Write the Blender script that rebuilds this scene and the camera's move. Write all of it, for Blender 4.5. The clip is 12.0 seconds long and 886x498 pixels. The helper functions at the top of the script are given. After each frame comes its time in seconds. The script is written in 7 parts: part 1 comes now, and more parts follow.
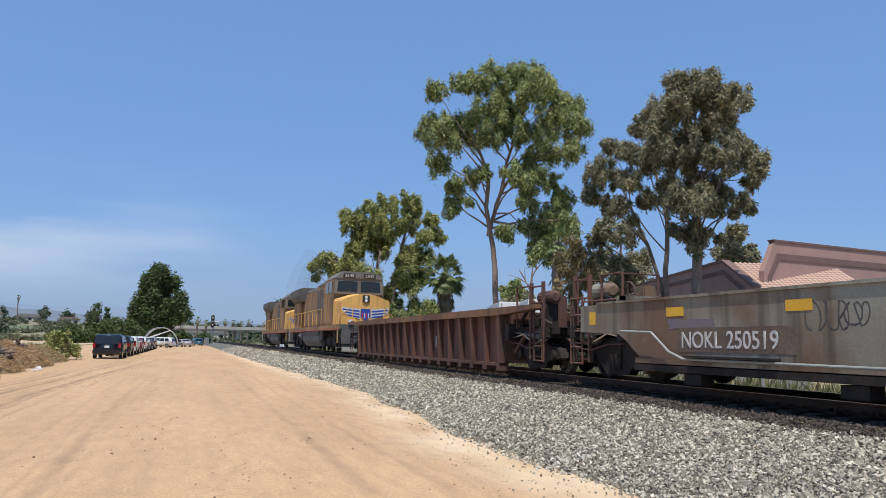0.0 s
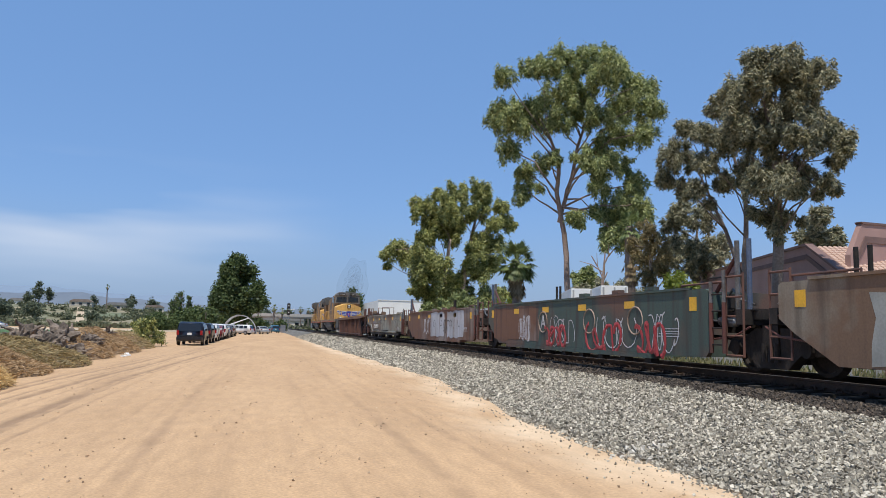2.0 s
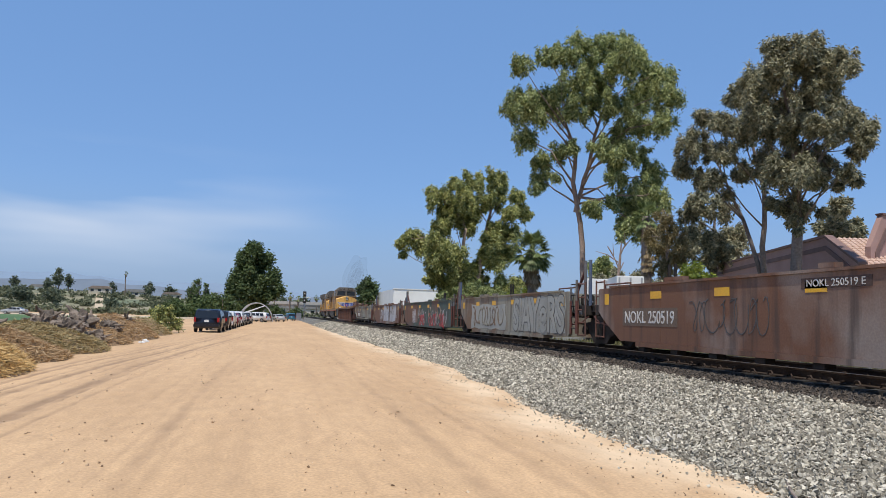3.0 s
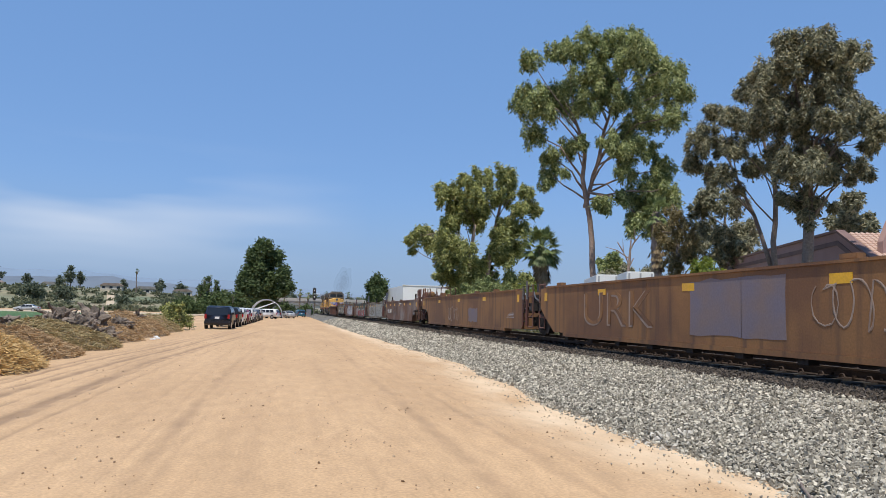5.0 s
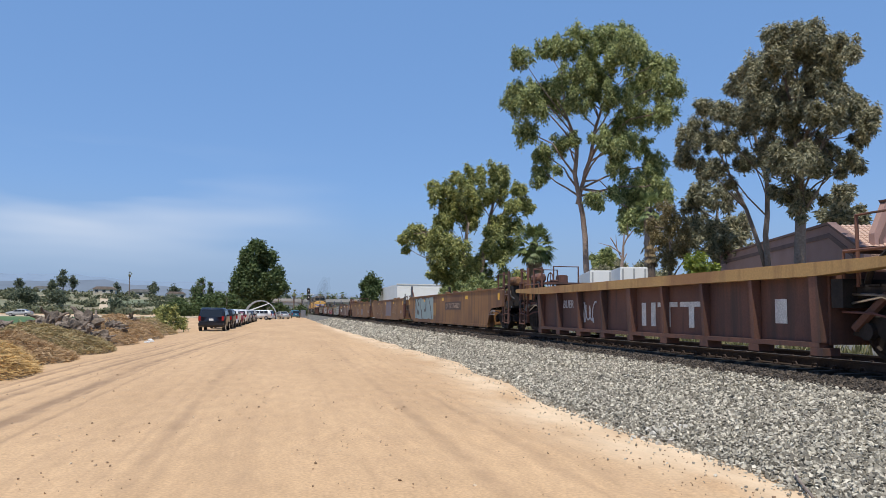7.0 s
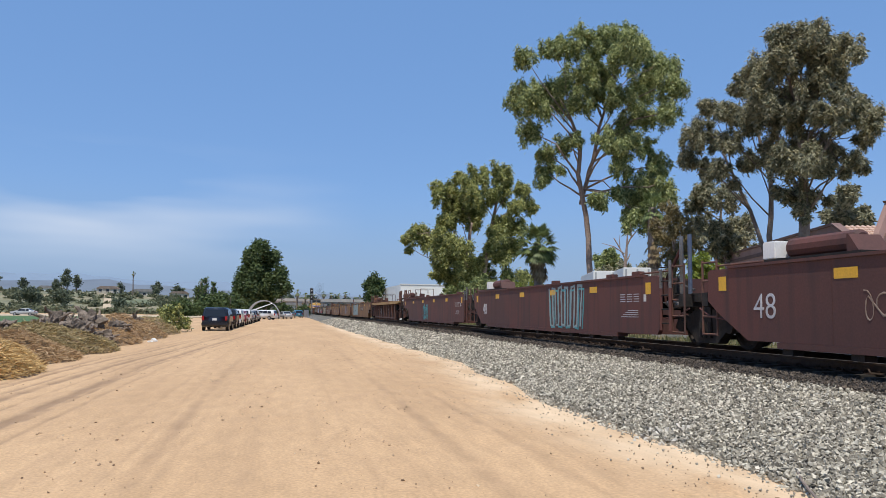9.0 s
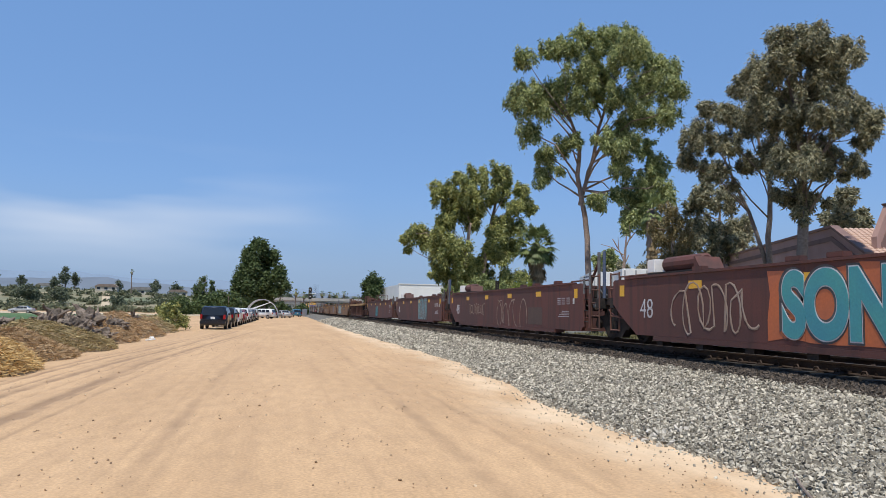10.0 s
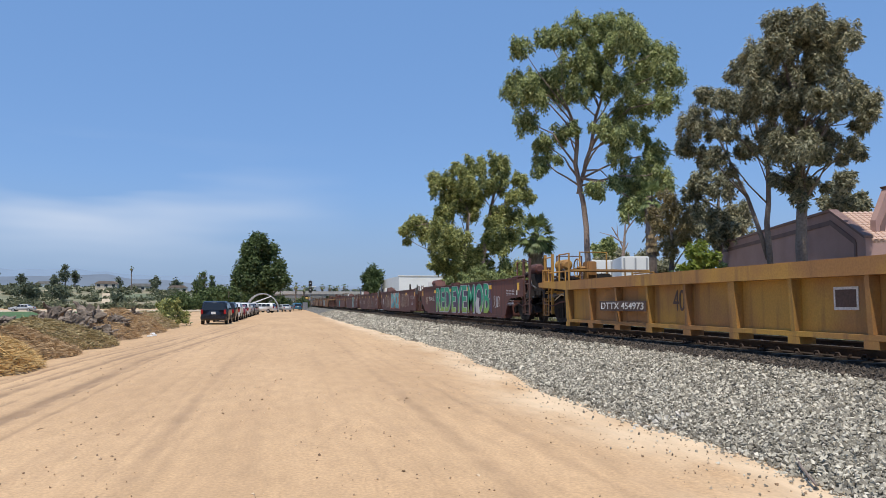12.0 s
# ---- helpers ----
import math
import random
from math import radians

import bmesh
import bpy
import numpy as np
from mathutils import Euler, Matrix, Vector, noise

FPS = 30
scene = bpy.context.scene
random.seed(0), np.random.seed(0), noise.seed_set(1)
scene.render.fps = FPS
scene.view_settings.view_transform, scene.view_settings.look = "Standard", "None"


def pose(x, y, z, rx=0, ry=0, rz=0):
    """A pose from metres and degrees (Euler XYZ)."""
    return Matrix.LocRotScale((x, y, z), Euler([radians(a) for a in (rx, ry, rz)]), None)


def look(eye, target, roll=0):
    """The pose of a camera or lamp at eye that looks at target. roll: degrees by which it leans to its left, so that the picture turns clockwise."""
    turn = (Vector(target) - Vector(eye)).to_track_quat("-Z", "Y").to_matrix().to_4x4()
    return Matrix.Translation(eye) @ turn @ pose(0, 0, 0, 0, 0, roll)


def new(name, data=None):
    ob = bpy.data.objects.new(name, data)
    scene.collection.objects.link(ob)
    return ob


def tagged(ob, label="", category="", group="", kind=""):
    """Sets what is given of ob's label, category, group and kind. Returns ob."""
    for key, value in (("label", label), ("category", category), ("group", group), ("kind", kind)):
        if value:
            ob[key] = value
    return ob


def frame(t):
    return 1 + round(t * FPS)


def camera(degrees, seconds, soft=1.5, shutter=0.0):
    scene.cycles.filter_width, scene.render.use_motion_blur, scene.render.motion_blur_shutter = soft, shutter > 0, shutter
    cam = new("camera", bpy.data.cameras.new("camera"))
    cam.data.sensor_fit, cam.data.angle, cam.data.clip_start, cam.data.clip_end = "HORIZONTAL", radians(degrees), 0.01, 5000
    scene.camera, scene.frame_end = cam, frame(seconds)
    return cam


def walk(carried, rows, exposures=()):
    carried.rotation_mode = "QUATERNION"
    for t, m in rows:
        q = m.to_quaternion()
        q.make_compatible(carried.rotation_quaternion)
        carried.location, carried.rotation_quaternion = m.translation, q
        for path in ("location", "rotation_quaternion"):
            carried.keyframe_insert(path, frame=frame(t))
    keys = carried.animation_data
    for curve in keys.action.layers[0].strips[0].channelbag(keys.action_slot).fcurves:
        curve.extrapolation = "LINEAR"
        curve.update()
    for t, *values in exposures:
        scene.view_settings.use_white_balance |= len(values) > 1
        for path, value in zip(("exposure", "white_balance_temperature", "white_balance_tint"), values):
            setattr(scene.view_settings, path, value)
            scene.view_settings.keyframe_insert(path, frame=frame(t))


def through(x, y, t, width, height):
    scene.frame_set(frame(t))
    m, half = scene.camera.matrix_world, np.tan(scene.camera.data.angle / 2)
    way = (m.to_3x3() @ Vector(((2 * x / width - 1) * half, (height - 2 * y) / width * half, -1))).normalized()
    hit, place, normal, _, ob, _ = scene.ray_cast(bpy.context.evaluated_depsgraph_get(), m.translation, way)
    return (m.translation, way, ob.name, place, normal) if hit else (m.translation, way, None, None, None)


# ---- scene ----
cam = camera(60.8, 12.0, soft=0.75)
EYE = (0.0, 0.0, 1.55)
# seconds, yaw, pitch, roll: a hand-held camera that stands still and turns
TURNS = [
    (0.0, -18.61, 7.16, 1.18), (0.5, -17.40, 7.75, 1.56), (1.0, -15.81, 7.54, 1.19), (1.5, -14.30, 6.83, 0.86),
    (2.0, -13.26, 6.09, 1.16), (2.5, -12.72, 5.53, 1.50), (3.0, -12.10, 5.24, 1.61), (4.0, -11.68, 5.06, 1.58),
    (5.0, -11.40, 4.94, 1.48), (5.5, -11.24, 4.78, 1.24), (6.0, -11.26, 4.62, 0.72), (6.5, -11.66, 4.65, 0.51),
    (7.0, -11.89, 4.82, 0.58), (8.0, -11.78, 4.85, 0.62), (9.0, -11.65, 4.83, 0.68), (9.5, -11.78, 4.85, 0.87),
    (10.0, -11.74, 4.83, 1.03), (10.5, -11.45, 4.51, 0.92), (11.0, -11.32, 4.26, 0.66), (11.5, -11.49, 4.18, 0.47),
    (12.0, -11.80, 4.15, 0.00)]


def aim(yaw, pitch, roll):
    y, p = radians(yaw), radians(pitch)
    way = Vector((-math.sin(y) * math.cos(p), math.cos(y) * math.cos(p), math.sin(p)))
    return look(EYE, Vector(EYE) + way, roll)


walk(cam, [(t, aim(a, b, c)) for t, a, b, c in TURNS])

# ---- light ----
SUN_EL, SUN_AZ = radians(69), math.atan2(-0.42, -0.9)   # azimuth from +y towards +x
world = bpy.data.worlds.new("sky")
scene.world = world
world.use_nodes = True
wn, wl = world.node_tree.nodes, world.node_tree.links
wn.clear()
w_out, w_bg = wn.new("ShaderNodeOutputWorld"), wn.new("ShaderNodeBackground")
w_sky = wn.new("ShaderNodeTexSky")
w_sky.sky_type, w_sky.sun_disc = "NISHITA", False
w_sky.sun_elevation, w_sky.sun_rotation = SUN_EL, SUN_AZ
w_sky.air_density, w_sky.dust_density, w_sky.ozone_density = 1.0, 0.1, 1.6
w_bg.inputs["Strength"].default_value = 0.105
# a thin veil of high cloud, low over the horizon
w_geo, w_sep = wn.new("ShaderNodeTexCoord"), wn.new("ShaderNodeSeparateXYZ")
w_map, w_noise = wn.new("ShaderNodeMapping"), wn.new("ShaderNodeTexNoise")
w_map.inputs["Rotation"].default_value = (0, radians(-9), 0)
w_map.inputs["Scale"].default_value = (1.5, 1.5, 9.0)
w_noise.inputs["Scale"].default_value, w_noise.inputs["Detail"].default_value = 1.3, 3.0
w_noise.inputs["Roughness"].default_value = 0.55
w_ramp = wn.new("ShaderNodeValToRGB")
w_ramp.color_ramp.elements[0].position, w_ramp.color_ramp.elements[1].position = 0.43, 0.68
w_band = wn.new("ShaderNodeValToRGB")
for pos, v in ((0.025, 0.0), (0.07, 0.35), (0.12, 1.0), (0.165, 0.6), (0.21, 0.0)):
    e = w_band.color_ramp.elements.new(pos)
    e.color = (v, v, v, 1)
w_band.color_ramp.elements.remove(w_band.color_ramp.elements[0])
w_band.color_ramp.elements[-1].color = (0, 0, 0, 1)
w_mul, w_mix = wn.new("ShaderNodeMath"), wn.new("ShaderNodeMix")
w_mul.operation = "MULTIPLY"
w_mix.data_type = "RGBA"
w_mix.inputs["B"].default_value = (6.4, 7.0, 7.6, 1)
wl.new(w_geo.outputs["Generated"], w_sep.inputs[0])
wl.new(w_geo.outputs["Generated"], w_map.inputs["Vector"])
wl.new(w_map.outputs[0], w_noise.inputs["Vector"])
wl.new(w_noise.outputs["Fac"], w_ramp.inputs[0])
wl.new(w_sep.outputs["Z"], w_band.inputs[0])
wl.new(w_ramp.outputs[0], w_mul.inputs[0])
wl.new(w_band.outputs[0], w_mul.inputs[1])
w_side, w_fade = wn.new("ShaderNodeMapRange"), wn.new("ShaderNodeMath")
w_side.inputs["From Min"].default_value, w_side.inputs["From Max"].default_value = 0.10, -0.22
w_fade.operation = "MULTIPLY"
wl.new(w_sep.outputs["X"], w_side.inputs["Value"])
wl.new(w_mul.outputs[0], w_fade.inputs[0])
wl.new(w_side.outputs[0], w_fade.inputs[1])
wl.new(w_fade.outputs[0], w_mix.inputs["Factor"])
w_tint = wn.new("ShaderNodeMix")
w_tint.data_type, w_tint.blend_type = "RGBA", "MULTIPLY"
w_tint.inputs["Factor"].default_value, w_tint.inputs["B"].default_value = 1.0, (0.95, 0.98, 1.08, 1)
# even summer haze softens the sky's gradient
w_haze = wn.new("ShaderNodeMix")
w_haze.data_type = "RGBA"
w_haze.inputs["Factor"].default_value, w_haze.inputs["B"].default_value = 0.62, (1.9, 3.8, 7.0, 1)
wl.new(w_sky.outputs[0], w_haze.inputs["A"])
# greyer dust low over the horizon
w_low, w_dust = wn.new("ShaderNodeMapRange"), wn.new("ShaderNodeMix")
w_low.interpolation_type = "SMOOTHSTEP"
w_low.inputs["From Min"].default_value, w_low.inputs["From Max"].default_value = 0.0, 0.17
w_low.inputs["To Min"].default_value, w_low.inputs["To Max"].default_value = 0.8, 0.0
w_dust.data_type = "RGBA"
w_dust.inputs["B"].default_value = (2.75, 3.75, 5.0, 1)
wl.new(w_sep.outputs["Z"], w_low.inputs["Value"])
wl.new(w_low.outputs[0], w_dust.inputs["Factor"])
wl.new(w_haze.outputs["Result"], w_dust.inputs["A"])
wl.new(w_dust.outputs["Result"], w_mix.inputs["A"])
wl.new(w_mix.outputs["Result"], w_tint.inputs["A"])
wl.new(w_tint.outputs["Result"], w_bg.inputs["Color"])
wl.new(w_bg.outputs[0], w_out.inputs[0])

sun = new("sun", bpy.data.lights.new("sun", "SUN"))
sun.data.energy, sun.data.angle, sun.data.color = 4.5, radians(0.53), (1.0, 0.94, 0.84)
to_sun = Vector((math.sin(SUN_AZ) * math.cos(SUN_EL), math.cos(SUN_AZ) * math.cos(SUN_EL), math.sin(SUN_EL)))
sun.matrix_world = look(to_sun * 100, (0, 0, 0))
scene.view_settings.exposure = 0.0


# ---- materials ----
def mat(name, c1, c2, rough=0.8, scale=2.0, fine=25.0, bump=0.3, metal=0.0, stretch=(1, 1, 1), span=(0.35, 0.65), grain=0.25, dist=0.02):
    """Two colours mixed by a coarse noise, a fine grain over them, and a relief."""
    m = bpy.data.materials.new(name)
    m.use_nodes = True
    n, l = m.node_tree.nodes, m.node_tree.links
    b = n["Principled BSDF"]
    tc, mp = n.new("ShaderNodeTexCoord"), n.new("ShaderNodeMapping")
    mp.inputs["Scale"].default_value = stretch
    l.new(tc.outputs["Object"], mp.inputs["Vector"])
    a = n.new("ShaderNodeTexNoise")
    a.inputs["Scale"].default_value, a.inputs["Detail"].default_value = scale, 8
    l.new(mp.outputs[0], a.inputs["Vector"])
    r = n.new("ShaderNodeMapRange")
    r.inputs["From Min"].default_value, r.inputs["From Max"].default_value = span
    l.new(a.outputs["Fac"], r.inputs["Value"])
    x = n.new("ShaderNodeMix")
    x.data_type = "RGBA"
    x.inputs["A"].default_value, x.inputs["B"].default_value = (*c1, 1), (*c2, 1)
    l.new(r.outputs[0], x.inputs["Factor"])
    g = n.new("ShaderNodeTexNoise")
    g.inputs["Scale"].default_value, g.inputs["Detail"].default_value = fine, 4
    l.new(tc.outputs["Object"], g.inputs["Vector"])
    gr = n.new("ShaderNodeMapRange")
    gr.inputs["From Min"].default_value, gr.inputs["From Max"].default_value = 0.3, 0.7
    gr.inputs["To Min"].default_value, gr.inputs["To Max"].default_value = 1 - grain, 1 + grain
    l.new(g.outputs["Fac"], gr.inputs["Value"])
    y = n.new("ShaderNodeMix")
    y.data_type, y.blend_type = "RGBA", "MULTIPLY"
    y.inputs["Factor"].default_value = 1.0
    l.new(x.outputs["Result"], y.inputs["A"])
    l.new(gr.outputs[0], y.inputs["B"])
    l.new(y.outputs["Result"], b.inputs["Base Color"])
    b.inputs["Roughness"].default_value, b.inputs["Metallic"].default_value = rough, metal
    if bump:
        k = n.new("ShaderNodeBump")
        k.inputs["Strength"].default_value, k.inputs["Distance"].default_value = bump, dist
        l.new(g.outputs["Fac"], k.inputs["Height"])
        l.new(k.outputs[0], b.inputs["Normal"])
    return m


def mat_leaf(name, c1, c2, through=0.36, gloss=0.03):
    """Leaves: each one its own green, some light coming through."""
    m = bpy.data.materials.new(name)
    m.use_nodes = True
    n, l = m.node_tree.nodes, m.node_tree.links
    n.remove(n["Principled BSDF"])
    geo, x = n.new("ShaderNodeNewGeometry"), n.new("ShaderNodeMix")
    x.data_type = "RGBA"
    x.inputs["A"].default_value, x.inputs["B"].default_value = (*c1, 1), (*c2, 1)
    l.new(geo.outputs["Random Per Island"], x.inputs["Factor"])
    d, t, g, s, s2 = (n.new("ShaderNode" + k) for k in ("BsdfDiffuse", "BsdfTranslucent", "BsdfGlossy", "MixShader", "MixShader"))
    l.new(x.outputs["Result"], d.inputs["Color"])
    l.new(x.outputs["Result"], t.inputs["Color"])
    g.inputs["Roughness"].default_value = 0.45
    g.inputs["Color"].default_value = (0.8, 0.85, 0.8, 1)
    s.inputs[0].default_value, s2.inputs[0].default_value = through, gloss
    l.new(d.outputs[0], s.inputs[1])
    l.new(t.outputs[0], s.inputs[2])
    l.new(s.outputs[0], s2.inputs[1])
    l.new(g.outputs[0], s2.inputs[2])
    l.new(s2.outputs[0], n["Material Output"].inputs["Surface"])
    return m


def mat_stone(name, c1, c2, c3, rough=0.85):
    """Loose stones, each of its own shade."""
    m = bpy.data.materials.new(name)
    m.use_nodes = True
    n, l = m.node_tree.nodes, m.node_tree.links
    geo, r = n.new("ShaderNodeNewGeometry"), n.new("ShaderNodeValToRGB")
    r.color_ramp.elements[0].color, r.color_ramp.elements[1].color = (*c1, 1), (*c3, 1)
    e = r.color_ramp.elements.new(0.55)
    e.color = (*c2, 1)
    l.new(geo.outputs["Random Per Island"], r.inputs[0])
    l.new(r.outputs[0], n["Principled BSDF"].inputs["Base Color"])
    n["Principled BSDF"].inputs["Roughness"].default_value = rough
    return m


def mat_glass(name, c, rough=0.05):
    m = bpy.data.materials.new(name)
    m.use_nodes = True
    b = m.node_tree.nodes["Principled BSDF"]
    b.inputs["Base Color"].default_value = (*c, 1)
    b.inputs["Roughness"].default_value = rough
    b.inputs["Specular IOR Level"].default_value = 0.6
    return m


def mat_paint(name, c, rough=0.3, coat=0.5):
    m = mat(name, c, tuple(v * 0.85 for v in c), rough, 1.5, 60, 0.02, grain=0.06)
    m.node_tree.nodes["Principled BSDF"].inputs["Coat Weight"].default_value = coat
    return m


SAND = mat("sand", (0.43, 0.275, 0.147), (0.53, 0.348, 0.192), 0.95, 0.45, 30.0, 0.45, stretch=(1, 0.22, 1), span=(0.3, 0.7), grain=0.16, dist=0.012)


def add_tracks(m, soil):
    """Darker turned-up soil in the wheel tracks, and long faint drag marks."""
    n, l = m.node_tree.nodes, m.node_tree.links
    b = n["Principled BSDF"]
    src = b.inputs["Base Color"].links[0].from_socket
    at, x = n.new("ShaderNodeAttribute"), n.new("ShaderNodeMix")
    at.attribute_name = "damp"
    r = n.new("ShaderNodeMapRange")
    r.inputs["From Min"].default_value, r.inputs["From Max"].default_value, r.inputs["To Max"].default_value = 0.05, 0.5, 0.95
    x.data_type = "RGBA"
    x.inputs["B"].default_value = (*soil, 1)
    l.new(at.outputs["Fac"], r.inputs["Value"])
    tc, mp, s, q, y = (n.new("ShaderNode" + k) for k in ("TexCoord", "Mapping", "TexNoise", "MapRange", "Mix"))
    mp.inputs["Scale"].default_value = (2.6, 0.07, 1)
    s.inputs["Scale"].default_value, s.inputs["Detail"].default_value = 1.0, 5
    q.inputs["From Min"].default_value, q.inputs["From Max"].default_value, q.inputs["To Max"].default_value = 0.5, 0.78, 0.4
    y.data_type = "RGBA"
    y.inputs["B"].default_value = (*(v * 1.25 for v in soil), 1)
    l.new(tc.outputs["Object"], mp.inputs["Vector"])
    l.new(mp.outputs[0], s.inputs["Vector"])
    l.new(s.outputs["Fac"], q.inputs["Value"])
    l.new(q.outputs[0], y.inputs["Factor"])
    l.new(src, y.inputs["A"])
    l.new(y.outputs["Result"], x.inputs["A"])
    l.new(r.outputs[0], x.inputs["Factor"])
    # trodden patches and small lumps
    e, w, z, k = (n.new("ShaderNode" + a) for a in ("TexNoise", "MapRange", "Mix", "Bump"))
    e.inputs["Scale"].default_value, e.inputs["Detail"].default_value, e.inputs["Roughness"].default_value = 3.2, 9, 0.62
    w.inputs["From Min"].default_value, w.inputs["From Max"].default_value = 0.3, 0.72
    w.inputs["To Min"].default_value, w.inputs["To Max"].default_value = 1.12, 0.90
    z.data_type, z.blend_type = "RGBA", "MULTIPLY"
    z.inputs["Factor"].default_value = 1.0
    k.inputs["Strength"].default_value, k.inputs["Distance"].default_value = 0.45, 0.04
    mq = n.new("ShaderNodeMapping")
    mq.inputs["Scale"].default_value = (1.5, 0.42, 1)
    l.new(tc.outputs["Object"], mq.inputs["Vector"])
    l.new(mq.outputs[0], e.inputs["Vector"])
    l.new(e.outputs["Fac"], w.inputs["Value"])
    # paler loose sand along the foot of the ballast
    pa, pm = n.new("ShaderNodeAttribute"), n.new("ShaderNodeMix")
    pa.attribute_name = "pale"
    pm.data_type = "RGBA"
    pm.inputs["B"].default_value = (0.66, 0.50, 0.33, 1)
    l.new(pa.outputs["Fac"], pm.inputs["Factor"])
    l.new(x.outputs["Result"], pm.inputs["A"])
    l.new(pm.outputs["Result"], z.inputs["A"])
    l.new(w.outputs[0], z.inputs["B"])
    l.new(z.outputs["Result"], b.inputs["Base Color"])
    l.new(e.outputs["Fac"], k.inputs["Height"])
    l.new(b.inputs["Normal"].links[0].from_socket, k.inputs["Normal"])
    l.new(k.outputs[0], b.inputs["Normal"])


add_tracks(SAND, (0.28, 0.178, 0.10))
DIRT = mat("dry_dirt", (0.30, 0.23, 0.14), (0.20, 0.19, 0.09), 0.95, 0.25, 6, 0.5, grain=0.3)
FIELD = mat("crop_green", (0.05, 0.105, 0.03), (0.08, 0.14, 0.042), 0.9, 0.05, 1.5, 0.3, grain=0.35)
GRAVEL = mat("gravel_bed", (0.085, 0.08, 0.068), (0.19, 0.18, 0.155), 0.9, 6.0, 28, 1.0, grain=0.55, dist=0.05)
STONES = mat_stone("crushed_stone", (0.115, 0.10, 0.076), (0.31, 0.28, 0.22), (0.62, 0.565, 0.455))
# dark stone colours that stand in for the train's shadow on the ballast
SHADE_STONES = mat_stone("shade_toned_stone", (0.025, 0.02, 0.016), (0.06, 0.047, 0.036), (0.13, 0.1, 0.075))
PALE_STONE = mat_stone("pale_stone", (0.42, 0.39, 0.33), (0.5, 0.46, 0.39), (0.58, 0.54, 0.47))
CLOD = mat_stone("soil_clod", (0.20, 0.135, 0.08), (0.38, 0.27, 0.17), (0.60, 0.47, 0.32))
TIE = mat("old_tie", (0.022, 0.019, 0.016), (0.045, 0.038, 0.03), 0.9, 3, 30, 0.5, stretch=(0.3, 3, 3))
RAIL = mat("rusty_rail", (0.035, 0.024, 0.018), (0.06, 0.038, 0.027), 0.7, 4, 40, 0.2, metal=0.3)
RAIL_TOP = mat("worn_rail_head", (0.45, 0.44, 0.43), (0.36, 0.35, 0.34), 0.28, 4, 40, 0.05, metal=1.0, grain=0.1)
BARK = mat("pale_bark", (0.36, 0.275, 0.225), (0.21, 0.15, 0.12), 0.9, 1.2, 9, 0.5, stretch=(1, 1, 0.3))
BARK_DARK = mat("dark_bark", (0.15, 0.115, 0.095), (0.24, 0.195, 0.165), 0.9, 1.2, 9, 0.5, stretch=(1, 1, 0.3))
LEAF_A = mat_leaf("gum_leaf", (0.075, 0.115, 0.042), (0.50, 0.53, 0.22))
LEAF_C = mat_leaf("gum_leaf_yellow", (0.075, 0.11, 0.035), (0.54, 0.53, 0.19))
LEAF_D = mat_leaf("gum_leaf_grey", (0.075, 0.088, 0.052), (0.47, 0.43, 0.27))
LEAF_OAK = mat_leaf("oak_leaf", (0.05, 0.078, 0.032), (0.13, 0.17, 0.065), 0.3, 0.015)
# far trees: green paled to put distance haze into the leaf colour
LEAF_FAR = mat_leaf("haze_tinted_leaf", (0.095, 0.118, 0.08), (0.17, 0.19, 0.13), 0.3, 0.0)
LEAF_BROWN = mat_leaf("dry_leaf", (0.14, 0.13, 0.06), (0.36, 0.27, 0.13))
LEAF_LIME = mat_leaf("lime_leaf", (0.14, 0.19, 0.035), (0.30, 0.33, 0.06), 0.4)
LEAF_PALM = mat_leaf("palm_leaf", (0.10, 0.14, 0.05), (0.26, 0.30, 0.12), 0.3)
STRAW = mat_leaf("dead_frond", (0.20, 0.15, 0.09), (0.36, 0.28, 0.175), 0.2, 0.0)
PINK = mat("pink_stucco", (0.36, 0.225, 0.20), (0.41, 0.265, 0.235), 0.9, 0.7, 30, 0.25, grain=0.08)
PINK_TRIM = mat("brown_trim", (0.16, 0.10, 0.09), (0.20, 0.125, 0.11), 0.8, 1, 30, 0.1, grain=0.1)
CLAY = mat("clay_tile", (0.42, 0.26, 0.20), (0.52, 0.38, 0.31), 0.85, 4, 20, 0.2)
WHITE_WALL = mat("white_stucco", (0.74, 0.74, 0.72), (0.80, 0.80, 0.78), 0.85, 0.4, 20, 0.1, grain=0.05)
GREY_WALL = mat("grey_render", (0.34, 0.35, 0.36), (0.42, 0.43, 0.43), 0.85, 0.4, 20, 0.1, grain=0.06)
CONCRETE = mat("concrete", (0.36, 0.34, 0.31), (0.45, 0.43, 0.40), 0.9, 0.6, 15, 0.2, grain=0.12)
DARK_GLASS = mat_glass("dark_glass", (0.015, 0.018, 0.022))
BLACK = mat("black_steel", (0.018, 0.017, 0.016), (0.04, 0.034, 0.03), 0.75, 3, 30, 0.2)
RUBBER = mat("rubber", (0.02, 0.02, 0.02), (0.035, 0.033, 0.03), 0.9, 4, 40, 0.2)
CHROME = mat("bare_metal", (0.55, 0.55, 0.55), (0.45, 0.45, 0.45), 0.3, 4, 40, 0.02, metal=1.0, grain=0.1)


# ---- building blocks ----
def part(name, bm, material, parent=None, label="", smooth=False):
    """One bmesh as one mesh object, under a thing or a part."""
    me = bpy.data.meshes.new(name)
    bmesh.ops.recalc_face_normals(bm, faces=bm.faces[:])
    if smooth:
        for f in bm.faces:
            f.smooth = True
    bm.to_mesh(me)
    bm.free()
    me.materials.append(material)
    ob = new(name, me)
    if parent:
        ob.parent = parent
    if label:
        ob["label"] = label
    return ob


